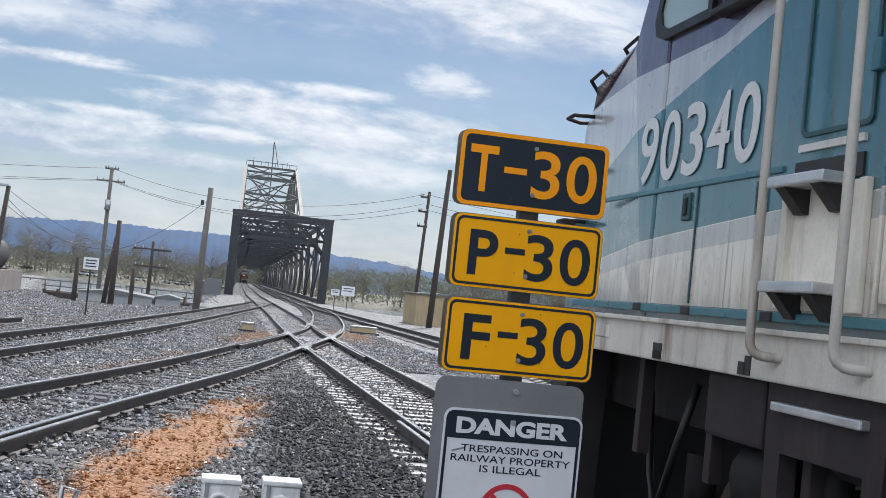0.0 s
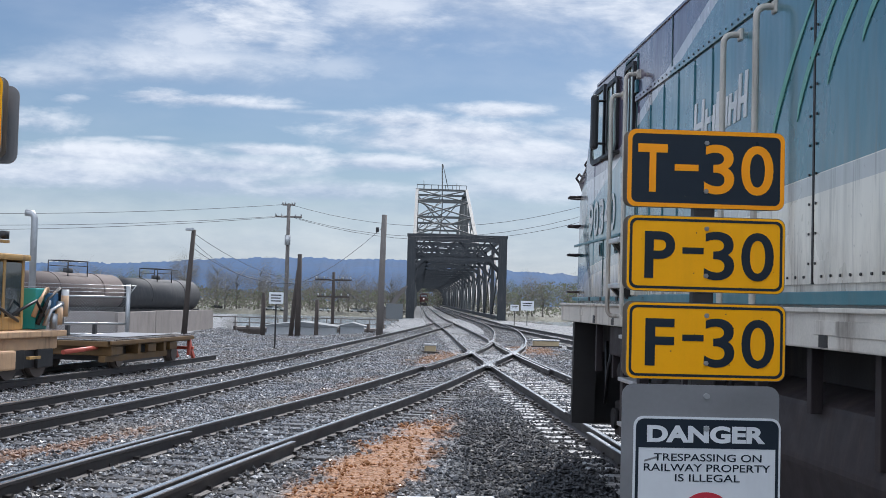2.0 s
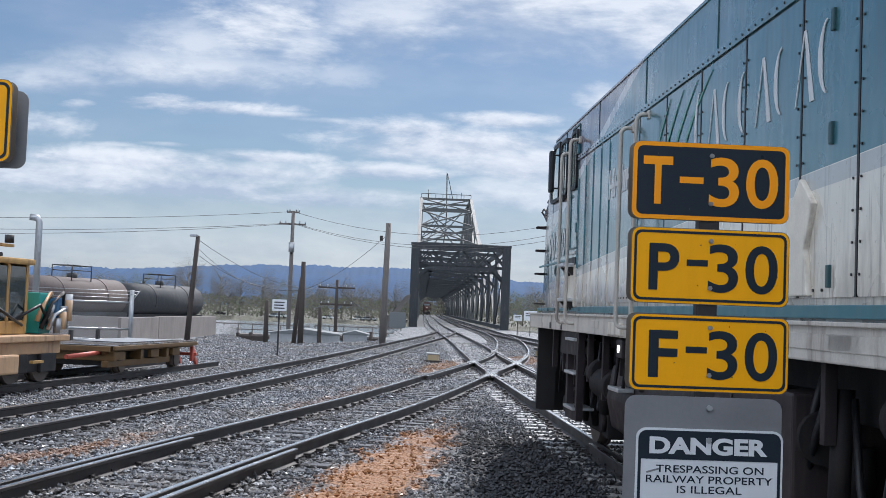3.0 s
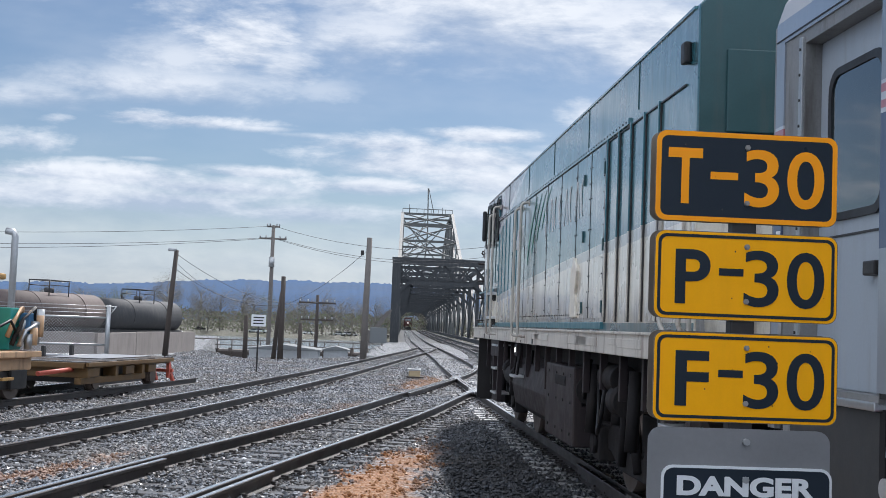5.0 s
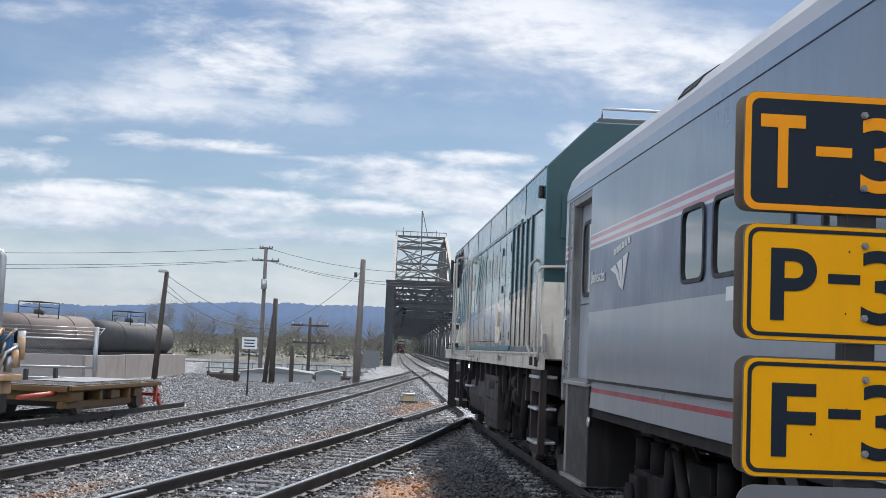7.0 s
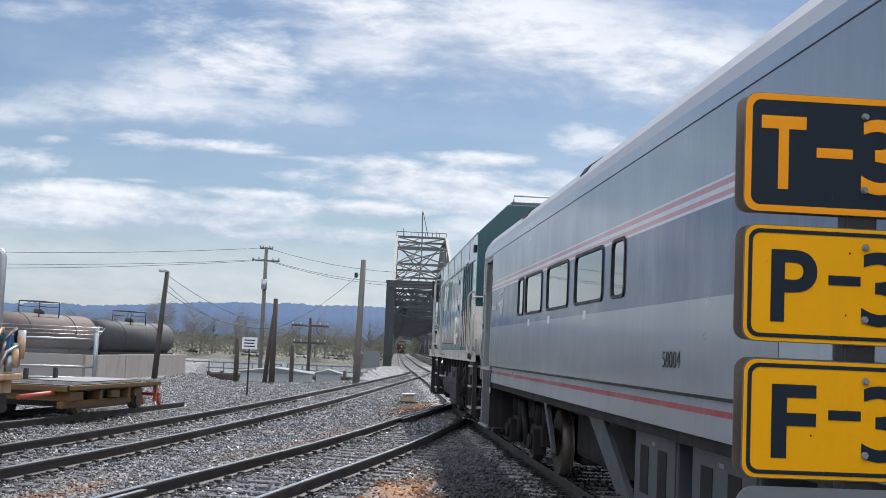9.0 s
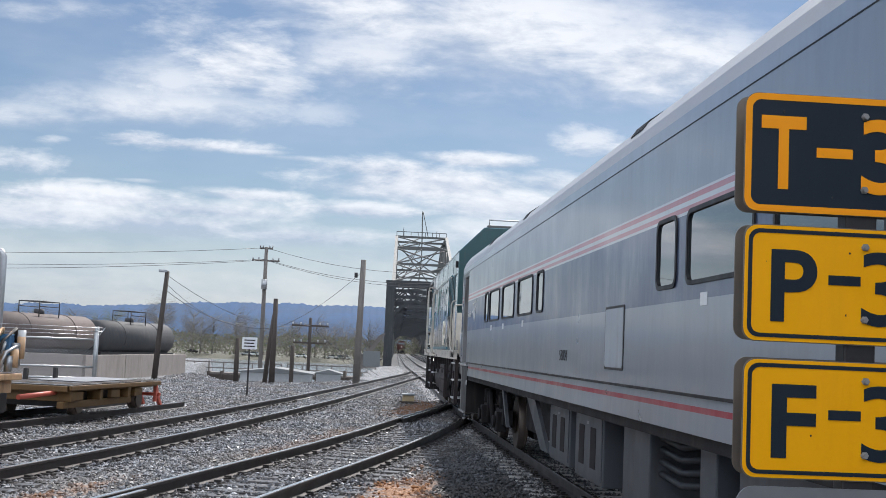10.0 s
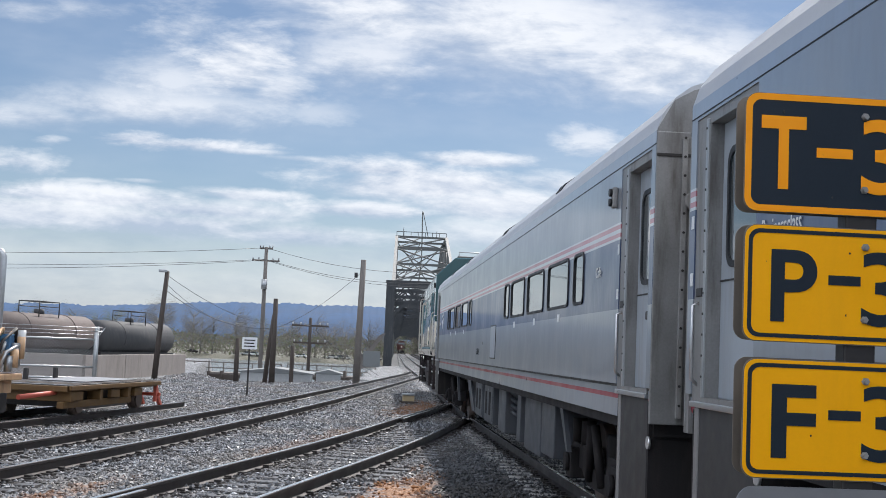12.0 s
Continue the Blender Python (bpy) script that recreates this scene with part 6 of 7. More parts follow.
def make_crane():
    """Rail-mounted crane; own y runs along the siding, away from the camera."""
    c = thing("rail_crane", (-7.6, 22.0, 0.0), "faded orange rail-mounted crane with folded boom and grapple", "crane", turn=-13.5)
    part("chassis", bx(-0.95, 0.95, -2.5, 1.7, 0.55, 0.80, 0.03), M["machine"], c)
    part("front_bolster", bx(-1.15, 1.15, -2.75, -1.0, 0.28, 0.62, 0.06), M["machine"], c)
    part("side_bolster", bx(0.85, 1.15, -2.3, -0.2, 0.22, 0.58, 0.04), M["machine"], c)
    part("deck", bx(-1.1, 1.10, -1.0, 1.8, 0.80, 0.92, 0.02), M["machine"], c)
    for y in (-1.7, 0.1, 1.2):
        wheelset(c, y, 0.36)
    part("gear_case", bx(-0.8, 0.9, -0.4, 1.65, 0.2, 0.56, 0.04), M["machine_dark"], c)
    for y in (0.1, 1.2):
        part("axle_guard", bx(0.9, 0.98, y - 0.3, y + 0.3, 0.2, 0.56, 0.02), M["machine_dark"], c)
    part("toolbox", bx(-1.2, -0.2, -2.3, -0.8, 0.85, 1.15, 0.03), M["machine"], c)
    part("turntable", tb([(0, -0.6, 0.9), (0, -0.6, 1.05)], 0.65, 28), M["machine_dark"], c)
    # operator's cabin with glazed sides
    cab = new("cabin")
    cab.parent = c
    bm = bmesh.new()
    for x in (-0.62, 0.62):
        for y in (-0.55, 0.12, 0.80):
            box(bm, x - 0.045, x + 0.045, y - 0.045, y + 0.045, 0.95, 2.28, 0.01)
    box(bm, -0.66, 0.66, -0.6, 0.85, 0.93, 1.18, 0.02)
    box(bm, -0.74, 0.74, -0.72, 0.95, 2.26, 2.38, 0.04)
    box(bm, -0.66, 0.66, 0.78, 0.84, 1.1, 2.28)
    part("cabin_frame", bm, M["machine_y"], cab)
    for x in (-0.64, 0.64):
        for y0, y1 in ((-0.5, 0.07), (0.17, 0.75)):
            part("cabin_window", pr(rounded(y0, y1, 1.2, 2.22, 0.06), "x", x - 0.012, x + 0.012), M["glass"], cab)
    part("cabin_window", bx(-0.58, 0.58, -0.585, -0.565, 1.15, 2.2), M["glass"], cab)
    # lamp bar on the roof
    part("lamp_bar", bx(-0.06, 0.06, -1.9, 1.3, 2.62, 2.68, 0.01), M["machine_y"], c)
    for y in (-1.5, 0.2):
        part("bar_post", bx(-0.05, 0.05, y - 0.05, y + 0.05, 2.36, 2.64), M["machine_y"], c)
    for y in (-1.85, -0.9, 0.1, 1.2):
        lp = part("work_lamp", tb([(0.0, y, 2.70), (0.0, y, 2.86)], 0.09, 12), M["black"], c)
    part("bar_box", bx(-0.12, 0.12, -1.5, -1.05, 2.68, 2.88, 0.02), M["machine_y"], c)
    for k in range(5):
        part("air_horn", tb([(0.1, -0.25 + 0.17 * k, 2.44), (0.3, -0.25 + 0.17 * k, 2.44)], 0.05, 10), M["black"], c)
    # boom: up from the turntable, folded stick down in front
    base, knee, tip = Vector((0.45, -0.35, 1.0)), Vector((0.35, -2.7, 3.25)), Vector((0.35, -3.35, 0.55))
    part("boom", bmb(base, base.lerp(knee, 0.5) + Vector((0, -0.08, 0.18)), 0.34, 0.32, 0.5, 0.46), M["machine"], c)
    part("boom_upper", bmb(base.lerp(knee, 0.47) + Vector((0, -0.06, 0.15)), knee, 0.32, 0.24, 0.46, 0.26), M["machine"], c)
    part("stick", bmb(knee + Vector((0, -0.1, 0.1)), tip, 0.24, 0.2, 0.28, 0.2), M["machine"], c)
    part("knee_pin", tb([(0.1, -2.72, 3.25), (0.6, -2.72, 3.25)], 0.14, 14), M["machine_dark"], c)
    hydraulic(c, (0.62, -0.5, 1.3), (0.58, -2.2, 2.55), 0.09)
    hydraulic(c, (0.25, -0.9, 2.0), (0.35, -2.5, 3.0), 0.08)
    hydraulic(c, (0.58, -3.0, 2.7), (0.50, -3.28, 1.1), 0.06)
    for pts in ([(0.5, -2.6, 3.3), (0.6, -2.95, 3.42), (0.6, -3.2, 3.1), (0.5, -3.1, 2.6)], [(0.55, -2.5, 3.2), (0.7, -2.3, 3.5), (0.7, -2.1, 3.35), (0.62, -2.3, 2.9)], [(0.5, -3.2, 1.5), (0.75, -3.0, 0.9), (0.7, -3.3, 0.5)], [(0.6, -0.6, 1.6), (0.8, -0.1, 1.3), (0.7, 0.6, 1.1)], [(0.7, 0.3, 1.2), (0.9, 0.9, 1.5), (0.8, 1.4, 1.2)]):
        part("hydraulic_hose", tb(pts, 0.03, 6), M["black"], c)
    # grapple
    gr = new("grapple")
    gr.parent = c
    gr.matrix_basis = pose(0.35, -3.4, 0.25)
    part("rotator", tb([(0, 0, 0.35), (0, 0, 0.05)], 0.17, 14), M["machine"], gr)
    for k in range(4):
        a = k * math.pi / 2 + 0.4
        d = Vector((math.cos(a), math.sin(a), 0))
        bm = bmesh.new()
        for p, q, w0, w1 in ((d * 0.12 + Vector((0, 0, 0.1)), d * 0.36 + Vector((0, 0, -0.1)), 0.16, 0.14), (d * 0.36 + Vector((0, 0, -0.1)), d * 0.12 + Vector((0, 0, -0.40)), 0.14, 0.05)):
            beam(bm, p, q, w0, w1, 0.1, 0.08)
        part("tine", bm, M["machine"], gr)
    # power pack: turquoise and blue cabinets, pipes, exhaust
    part("turquoise_cabinet", bx(0.22, 0.70, 1.25, 1.70, 0.93, 1.74, 0.02), M["tealbox"], c, "turquoise control cabinet")
    part("blue_cabinet", bx(0.74, 0.95, 1.50, 1.80, 1.15, 1.65, 0.02), M["blue"], c, "blue hydraulic cabinet")
    part("engine_block", bx(-0.7, 0.2, 0.95, 1.75, 0.92, 1.5, 0.05), M["machine_dark"], c)
    part("engine_hood", bx(-0.6, 0.1, 1.0, 1.7, 1.5, 1.8, 0.05), M["machine_y"], c)
    rng = random.Random(11)
    for k in range(12):
        a = Vector((rng.uniform(0.55, 1.05), rng.uniform(1.15, 1.55), rng.uniform(0.95, 1.25)))
        pts = [a, a + Vector((0.05, 0.12, 0.3)), a + Vector((0.1, rng.uniform(0.2, 0.5), rng.uniform(0.3, 0.6))), a + Vector((0.0, rng.uniform(0.4, 0.7), 0.05))]
        part("engine_pipe", tb(pts, rng.uniform(0.025, 0.05), 8), M[("machine", "galv", "machine_dark")[k % 3]], c)
    for k in range(5):
        y = 1.42 + 0.11 * k
        part("filter_can", tb([(1.0 + 0.05 * (k % 2), y, 0.95 + 0.08 * k), (1.0 + 0.05 * (k % 2), y, 1.25 + 0.12 * k)], 0.075, 12), M["machine" if k % 2 else "galv"], c)
    part("boom_rest", pr([(0.55, 0.92), (0.72, 0.92), (0.86, 1.75), (0.72, 1.75)], "x", 0.5, 0.62, 0.01), M["machine"], c)
    part("access_ladder", bx(1.12, 1.2, 0.2, 0.6, 0.4, 0.45), M["machine_y"], c)
    return c


make_crane()


def make_flat_car():
    f = thing("flat_car", (-6.12, 28.7, 0.0), "low yellow flat work car with red end frames", "flat car", turn=-11.5)
    part("deck_frame", bx(-0.9, 0.95, -2.9, 2.3, 0.50, 0.62, 0.015), M["rusty"], f)
    for k in range(16):
        part("deck_board", bx(-0.95, 1.0, -2.85 + 0.33 * k, -2.54 + 0.33 * k, 0.62, 0.645 + 0.006 * (k % 3), 0.006), M["wooddark" if k % 4 else "tie"], f)
    part("deck_sheet", bx(-0.7, 0.6, -1.2, 1.9, 0.662, 0.672, 0.003), M["signgrey"], f, "pale metal sheet lying on the deck")
    part("side_rail", bx(1.0, 1.06, -2.9, 2.3, 0.54, 0.63, 0.01), M["rusty"], f)
    part("lower_beam", bx(0.75, 0.9, -2.9, 0.8, 0.16, 0.30, 0.015), M["rusty"], f)
    part("tool_bin", bx(-0.6, 0.7, -2.6, 1.6, 0.18, 0.48, 0.02), M["machine_dark"], f)
    for y in (-2.7, -1.2, 0.4):
        part("cross_beam", bx(-0.95, 1.0, y - 0.08, y + 0.08, 0.30, 0.52, 0.015), M["rusty"], f)
    for x in (0.9,):
        for y in (-2.4, -0.4, 1.0):
            part("side_bracket", bx(x, x + 0.09, y - 0.25, y + 0.25, 0.32, 0.50, 0.01), M["rusty"], f)
    for y in (-2.0, 1.4):
        wheelset(f, y, 0.22)
    part("red_draw_bar", tb([(0.5, -4.1, 0.42), (0.7, -2.2, 0.5)], 0.05, 10), M["red"], f, "red draw bar")
    for x in (0.42, 0.86):
        part("red_frame", pr([(2.30, 0.12), (2.30, 0.52), (2.40, 0.54), (2.52, 0.30), (2.78, 0.04), (2.66, 0.02), (2.44, 0.22), (2.38, 0.12)], "x", x, x + 0.08, 0.01), M["red"], f, "red end frame")
    part("red_cross_bar", bx(0.36, 1.0, 2.40, 2.48, 0.26, 0.34, 0.01), M["red"], f, "red cross bar of the end frame")
    part("deck_edge", bx(-0.97, 1.02, 2.25, 2.36, 0.56, 0.65, 0.01), M["wooddark"], f)
    for k in range(3):
        part("stake", bx(-0.9, -0.82, -2.6 + 1.5 * k, -2.5 + 1.5 * k, 0.6, 0.9), M["machine_dark"], f)
    return f


make_flat_car()


# ---- fence, wall, tank cars ----
def make_fence():
    f = thing("chain_link_fence", (0, 0, 0), "galvanised chain-link fence with barbed wire arms", "fence")
    run = [(-38.0, 37.5), (-34.0, 39.0), (-30.0, 40.5), (-26.0, 42.0), (-22.0, 43.5), (-18.0, 45.0), (-14.0, 46.6), (-9.87, 48.4)]
    for i, (x, y) in enumerate(run):
        part("fence_post", tb([(x, y, -0.3), (x, y, 1.58 if i < 7 else 2.03)], 0.045 if i < 7 else 0.09, 8), M["galv"], f)
        part("barb_arm", tb([(x, y, 1.56), (x + 0.3, y + 0.05, 2.0)], 0.02, 6), M["galv"], f)
    for (x0, y0), (x1, y1) in zip(run, run[1:]):
        for z in (1.52, 0.45, 0.02):
            part("fence_rail", tb([(x0, y0, z), (x1, y1, z)], 0.045, 6), M["galv"], f)
        bm = bmesh.new()
        k = 36
        for i in range(k + 1):
            t = i / k
            for s in (-1, 1):
                t2 = min(1.0, max(0.0, t + s * 0.35))
                zz = 1.5 * abs(t2 - t) / 0.35
                tube(bm, [(x0 + (x1 - x0) * t, y0 + (y1 - y0) * t, 0.0), (x0 + (x1 - x0) * t2, y0 + (y1 - y0) * t2, zz)], 0.0055, 3, cap=False)
        part("wire_mesh", bm, M["galv"], f)
        for q in (0.1, 0.2, 0.3):
            part("barbed_wire", tb([(x0 + q, y0, 1.56 + q * 1.4), (x1 + q, y1, 1.56 + q * 1.4)], 0.010, 4), M["galv"], f)
    return f


make_fence()


def make_wall():
    wl = thing("concrete_wall", (0, 0, 0), "low stained concrete panel wall", "wall", kind="structure")
    legs = [(Vector((-46, 38.0, 0)), Vector((-10.9, 51.0, 0)), i, 8) for i in range(8)] + [(Vector((-10.9, 51.0, 0)), Vector((-9.1, 68.0, 0)), i, 3) for i in range(3)]
    for a, b, i, n in legs:
        p, q = a.lerp(b, (i + 0.006) / n), a.lerp(b, (i + 0.994) / n)
        bm = bmesh.new()
        d = (q - p).normalized()
        s = Vector((d.y, -d.x, 0)) * 0.12
        prism(bm, [(p + s)[:2], (q + s)[:2], (q - s)[:2], (p - s)[:2]], "z", -0.4, 0.86 + 0.02 * (i % 2), 0.015)
        part("wall_panel", bm, M["concrete"], wl)


make_wall()


def make_tank_car(near, far, r, mat, label):
    a, b = Vector(near), Vector(far)
    d = (b - a).normalized()
    turn = math.degrees(math.atan2(-d.x, d.y))
    L = (b - a).length
    t = thing("tank_car", (a.x, a.y, 0), label, "tank car", "parked tank cars", turn=turn)
    bm = bmesh.new()
    z = a.z
    prof = [(-0.32, 0.02), (-0.28, 0.35), (-0.18, 0.7), (0.0, 1.0), (L, 1.0), (L + 0.18, 0.7), (L + 0.28, 0.35), (L + 0.32, 0.02)]
    n = 28
    rings = [[bm.verts.new((r * k * math.cos(2 * math.pi * i / n), y, z + r * k * math.sin(2 * math.pi * i / n))) for i in range(n)] for y, k in prof]
    for p, q in zip(rings, rings[1:]):
        for i in range(n):
            bm.faces.new((p[i], p[(i + 1) % n], q[(i + 1) % n], q[i])).smooth = True
    bmesh.ops.recalc_face_normals(bm, faces=bm.faces)
    part("tank", bm, mat, t)
    for y in (L * 0.25, L * 0.75):
        part("strap", tb([(r * 1.01 * math.cos(u_), y, z + r * 1.01 * math.sin(u_)) for u_ in np.linspace(-0.4, math.pi + 0.4, 21)], 0.04, 6), mat, t)
    part("dome", tb([(0, L / 2, z + r - 0.1), (0, L / 2, z + r + 0.35)], 0.4, 16), M["tank_black"], t)
    bm = bmesh.new()
    for y in (L / 2 - 1.5, L / 2 + 1.5):
        for x in (-0.9, 0.9):
            tube(bm, [(x, y, z + r * 0.8), (x, y, z + r + 0.95)], 0.045, 6)
        tube(bm, [(-0.9, y, z + r + 0.95), (0.9, y, z + r + 0.95)], 0.045, 6)
    for x in (-0.9, 0.9):
        for zz in (0.55, 0.95):
            tube(bm, [(x, L / 2 - 1.5, z + r + zz), (x, L / 2 + 1.5, z + r + zz)], 0.04, 6)
    part("platform_railing", bm, M["machine_dark"], t)
    part("underframe", bx(-1.2, 1.2, -0.6, L + 0.6, -0.1, z - r + 0.25, 0.02), M["machine_dark"], t)
    part("ladder", bx(-r - 0.12, -r - 0.04, L / 2 - 0.25, L / 2 + 0.25, -0.1, z + r * 0.6), M["machine_dark"], t)
    for y in (1.6, L - 1.6):
        wheelset(t, y, 0.42)
    return t


make_tank_car((-22.4, 108.0, 1.55), (-18.6, 121.0, 1.55), 1.5, M["tank_black"], "black railway tank car behind the concrete wall")
make_tank_car((-26.9, 93.0, 1.7), (-23.0, 106.0, 1.7), 1.52, M["tank_brown"], "faded brown railway tank car behind the wall")
make_tank_car((-35.5, 80.0, 1.7), (-30.5, 90.5, 1.7), 1.5, M["tank_brown"], "faded brown railway tank car behind the fence")


# ---- poles and wires ----
def make_pole(x, y, top, r, label, mat="wood", arms=(), lean=(0.0, 0.0), group="utility poles"):
    p = thing("utility_pole", (x, y, -0.25), label, "utility pole", group)
    h = top + 0.25
    part("shaft", tb([(0, 0, -0.4 if height(x, y) > -0.5 else -7.0), (lean[0] * 0.5, lean[1] * 0.5, h * 0.5), (lean[0], lean[1], h)], r, 10, r * 0.72), M[mat], p)
    for z, half in arms:
        arm = part("crossarm", bx(-half, half, -0.09, -0.02, h - z - 0.06, h - z + 0.06, 0.01), M[mat], p)
        for k in (-1, -0.55, 0.55, 1):
            part("insulator", tb([(k * half * 0.93, -0.055, h - z + 0.06), (k * half * 0.93, -0.055, h - z + 0.22)], 0.045, 8), M["galv"], arm)
    return p


def make_lamp_head(pole, x, z):
    part("lamp_head", bx(x - 0.26, x + 0.12, -0.12, 0.12, z, z + 0.13, 0.03), M["galv"], pole, "grey lamp head")


p3 = make_pole(-8.84, 56.4, 4.75, 0.14, "weathered wooden pole with a small lamp head", "wooddark", lean=(0.32, 0))
make_lamp_head(p3, 0.2, 4.95)
p1 = make_pole(-6.13, 84.8, 8.3, 0.17, "tall wooden utility pole with crossarms and wires", "wood", ((0.1, 0.45), (0.95, 0.95)))
part("transformer", tb([(0.0, -0.3, 5.6), (0.0, -0.3, 6.3)], 0.2, 12), M["galv"], p1)
p2 = make_pole(0.35, 60.4, 6.0, 0.19, "thick pale wooden pole with a lamp arm", "wood", lean=(0.1, 0))
part("junction_can", bx(-0.32, -0.16, -0.1, 0.1, 5.35, 5.6, 0.02), M["machine_dark"], p2)
make_pole(-3.55, 56.9, 3.75, 0.15, "short dark timber pile pole", "wooddark")
make_pole(-3.95, 57.6, 3.0, 0.12, "short dark timber pile pole", "wooddark", lean=(0.3, 0))
make_pole(-2.75, 82.4, 3.5, 0.14, "short dark pole with two crossarms", "wooddark", ((0.55, 1.25), (1.7, 1.1)))
make_pole(-5.3, 58.0, 1.85, 0.13, "dark timber stub pole", "wooddark")
make_pole(-2.9, 62.0, 1.6, 0.13, "dark timber stub pole", "wooddark")
make_pole(14.7, 73.0, 9.75, 0.20, "tall dark wooden pole beside a shed", "wooddark", lean=(0.35, 0))
make_pole(14.9, 80.0, 8.85, 0.14, "slim wooden utility pole with small arms", "wooddark", ((0.4, 0.3), (1.4, 0.35), (2.4, 0.35)), lean=(0.3, 0))
stand = thing("steel_standpipe", (-16.9, 60.0, -0.25), "tall pale steel pipe with a bent top", "pipe")
part("pipe", tb([(0, 0, 0), (0, 0, 5.55), (-0.1, 0, 5.75), (-0.45, 0, 5.80)], 0.17, 12), M["galv"], stand)


def make_wire(a, b, sag, label="thin dark overhead wire"):
    a, b = Vector(a), Vector(b)
    pts = [a.lerp(b, t) - Vector((0, 0, sag * 4 * t * (1 - t))) for t in [i / 14 for i in range(15)]]
    tagged(part("overhead_wire", tb(pts, 0.014, 4), M["wire"]), label, "wire", "overhead wires")


for z0, z1, y1 in ((8.25, 7.75, 0.0), (7.45, 7.1, 0.5), (7.4, 6.7, 1.0)):
    make_wire((-6.13, 84.8, z0), (-36, 70 + y1, z1 - 1.75), 0.5)
    make_wire((-6.13, 84.8, z0), (14.9, 80, z1 + 0.9), 1.6)
    make_wire((15.1, 80, z1 + 0.9), (60, 70, z1 + 2.0), 2.2)
make_wire((-8.55, 56.4, 4.6), (-2.7, 82.4, 3.0), 0.9)
make_wire((-8.55, 56.4, 3.9), (-3.5, 57, 2.4), 0.55)
make_wire((-8.55, 56.4, 4.2), (-6.1, 84.8, 3.4), 1.0)
make_wire((0.3, 60.4, 5.3), (-6.0, 84.8, 2.5), 0.5)
for k in range(4):
    make_wire((-2.7 + 0.3 * k, 82.4, 3.0 - 0.3 * k), (0.9 + 0.6 * k, 83.5, -0.6), 0.05, "guy wire of a timber pole")


# ---- small signs ----
def make_notice(x, y, top, w_, h_, label, bars=3):
    s = thing("notice_sign", (x, y, -0.22), label, "sign", "white notice signs")
    part("post", bx(-0.03, 0.03, 0.0, 0.05, -0.1, top + 0.22, 0.005), M["machine_dark"], s)
    board = part("board", pr(rounded(-w_ / 2, w_ / 2, top + 0.22 - h_, top + 0.22, 0.03), "y", -0.02, 0.0), M["signwhite"], s)
    for k in range(bars):
        z = top + 0.22 - h_ * (0.25 + 0.25 * k)
        part("text_bar", bx(-w_ * 0.36, w_ * (0.36 - 0.06 * (k % 2)), -0.026, -0.019, z - h_ * 0.05, z + h_ * 0.05), M["machine_dark"], board)


make_notice(-3.5, 42.9, 1.86, 0.52, 0.42, "white notice board on a dark post beside the track")
make_notice(10.82, 41.0, 1.75, 0.40, 0.42, "white notice board on a post beyond the tracks")
make_notice(11.6, 98.0, 1.55, 0.7, 0.5, "white notice board near the bridge", 2)
make_notice(12.9, 100.0, 1.9, 1.1, 0.8, "white notice board near the bridge", 2)


# ---- sheds by the river ----
def make_shed(x0, x1, y0, y1, base, top, mat, label, slope=0.1):
    s = thing("shed", (0, 0, 0), label, "shed")
    part("wall_shell", bx(x0, x1, y0, y1, base, top, 0.01), M[mat], s)
    bm = bmesh.new()
    n = int((x1 - x0) / 0.4)
    for k in range(n + 1):
        xx = x0 + (x1 - x0) * k / n
        box(bm, xx - 0.02, xx + 0.02, y0 - 0.03, y0, base, top)
    part("wall_battens", bm, M[mat], s)
    part("roof", pr([(x0 - 0.15, top), (x1 + 0.15, top), (x1 + 0.15, top + 0.06), ((x0 + x1) / 2, top + 0.06 + slope), (x0 - 0.15, top + 0.06)], "y", y0 - 0.15, y1 + 0.15), M["shedgrey"], s)
    part("door", bx(x0 + 0.6 * (x1 - x0), x0 + 0.78 * (x1 - x0), y0 - 0.04, y0, base, top - 0.3), M[mat], s)


make_shed(14.6, 18.7, 77.5, 82.0, -0.3, 1.85, "shed", "tan plywood shed with a flat roof beside a pole")
make_shed(-5.6, -2.0, 64.0, 68.0, -6.0, 0.12, "galv", "low pale metal-roofed shed on the bank", 0.22)
make_shed(-1.9, -0.5, 72.0, 75.0, -6.0, 0.0, "galv", "small grey shed on the bank", 0.2)


# ---- truss bridge ----
def truss_side(bm, x, y0, y1, z0, z1, n, slope, w_=0.5):
    """One truss plane: chords, posts and crossed diagonals."""
    def at(y, z):
        return Vector((x + slope * (y - y0), y, z))
    beam(bm, at(y0, z1), at(y1, z1), w_, w_, w_ * 1.1, w_ * 1.1)
    beam(bm, at(y0, z0), at(y1, z0), w_, w_, w_ * 1.2, w_ * 1.2)
    for i in range(n + 1):
        y = y0 + (y1 - y0) * i / n
        beam(bm, at(y, z0), at(y, z1), w_ * 0.9, w_ * 0.9, w_, w_)
        if i < n:
            ya = y0 + (y1 - y0) * (i + 1) / n
            beam(bm, at(y, z0), at(ya, z1), w_ * 0.5, w_ * 0.5, w_ * 0.55, w_ * 0.55)
            beam(bm, at(y, z1), at(ya, z0), w_ * 0.35, w_ * 0.35, w_ * 0.4, w_ * 0.4)


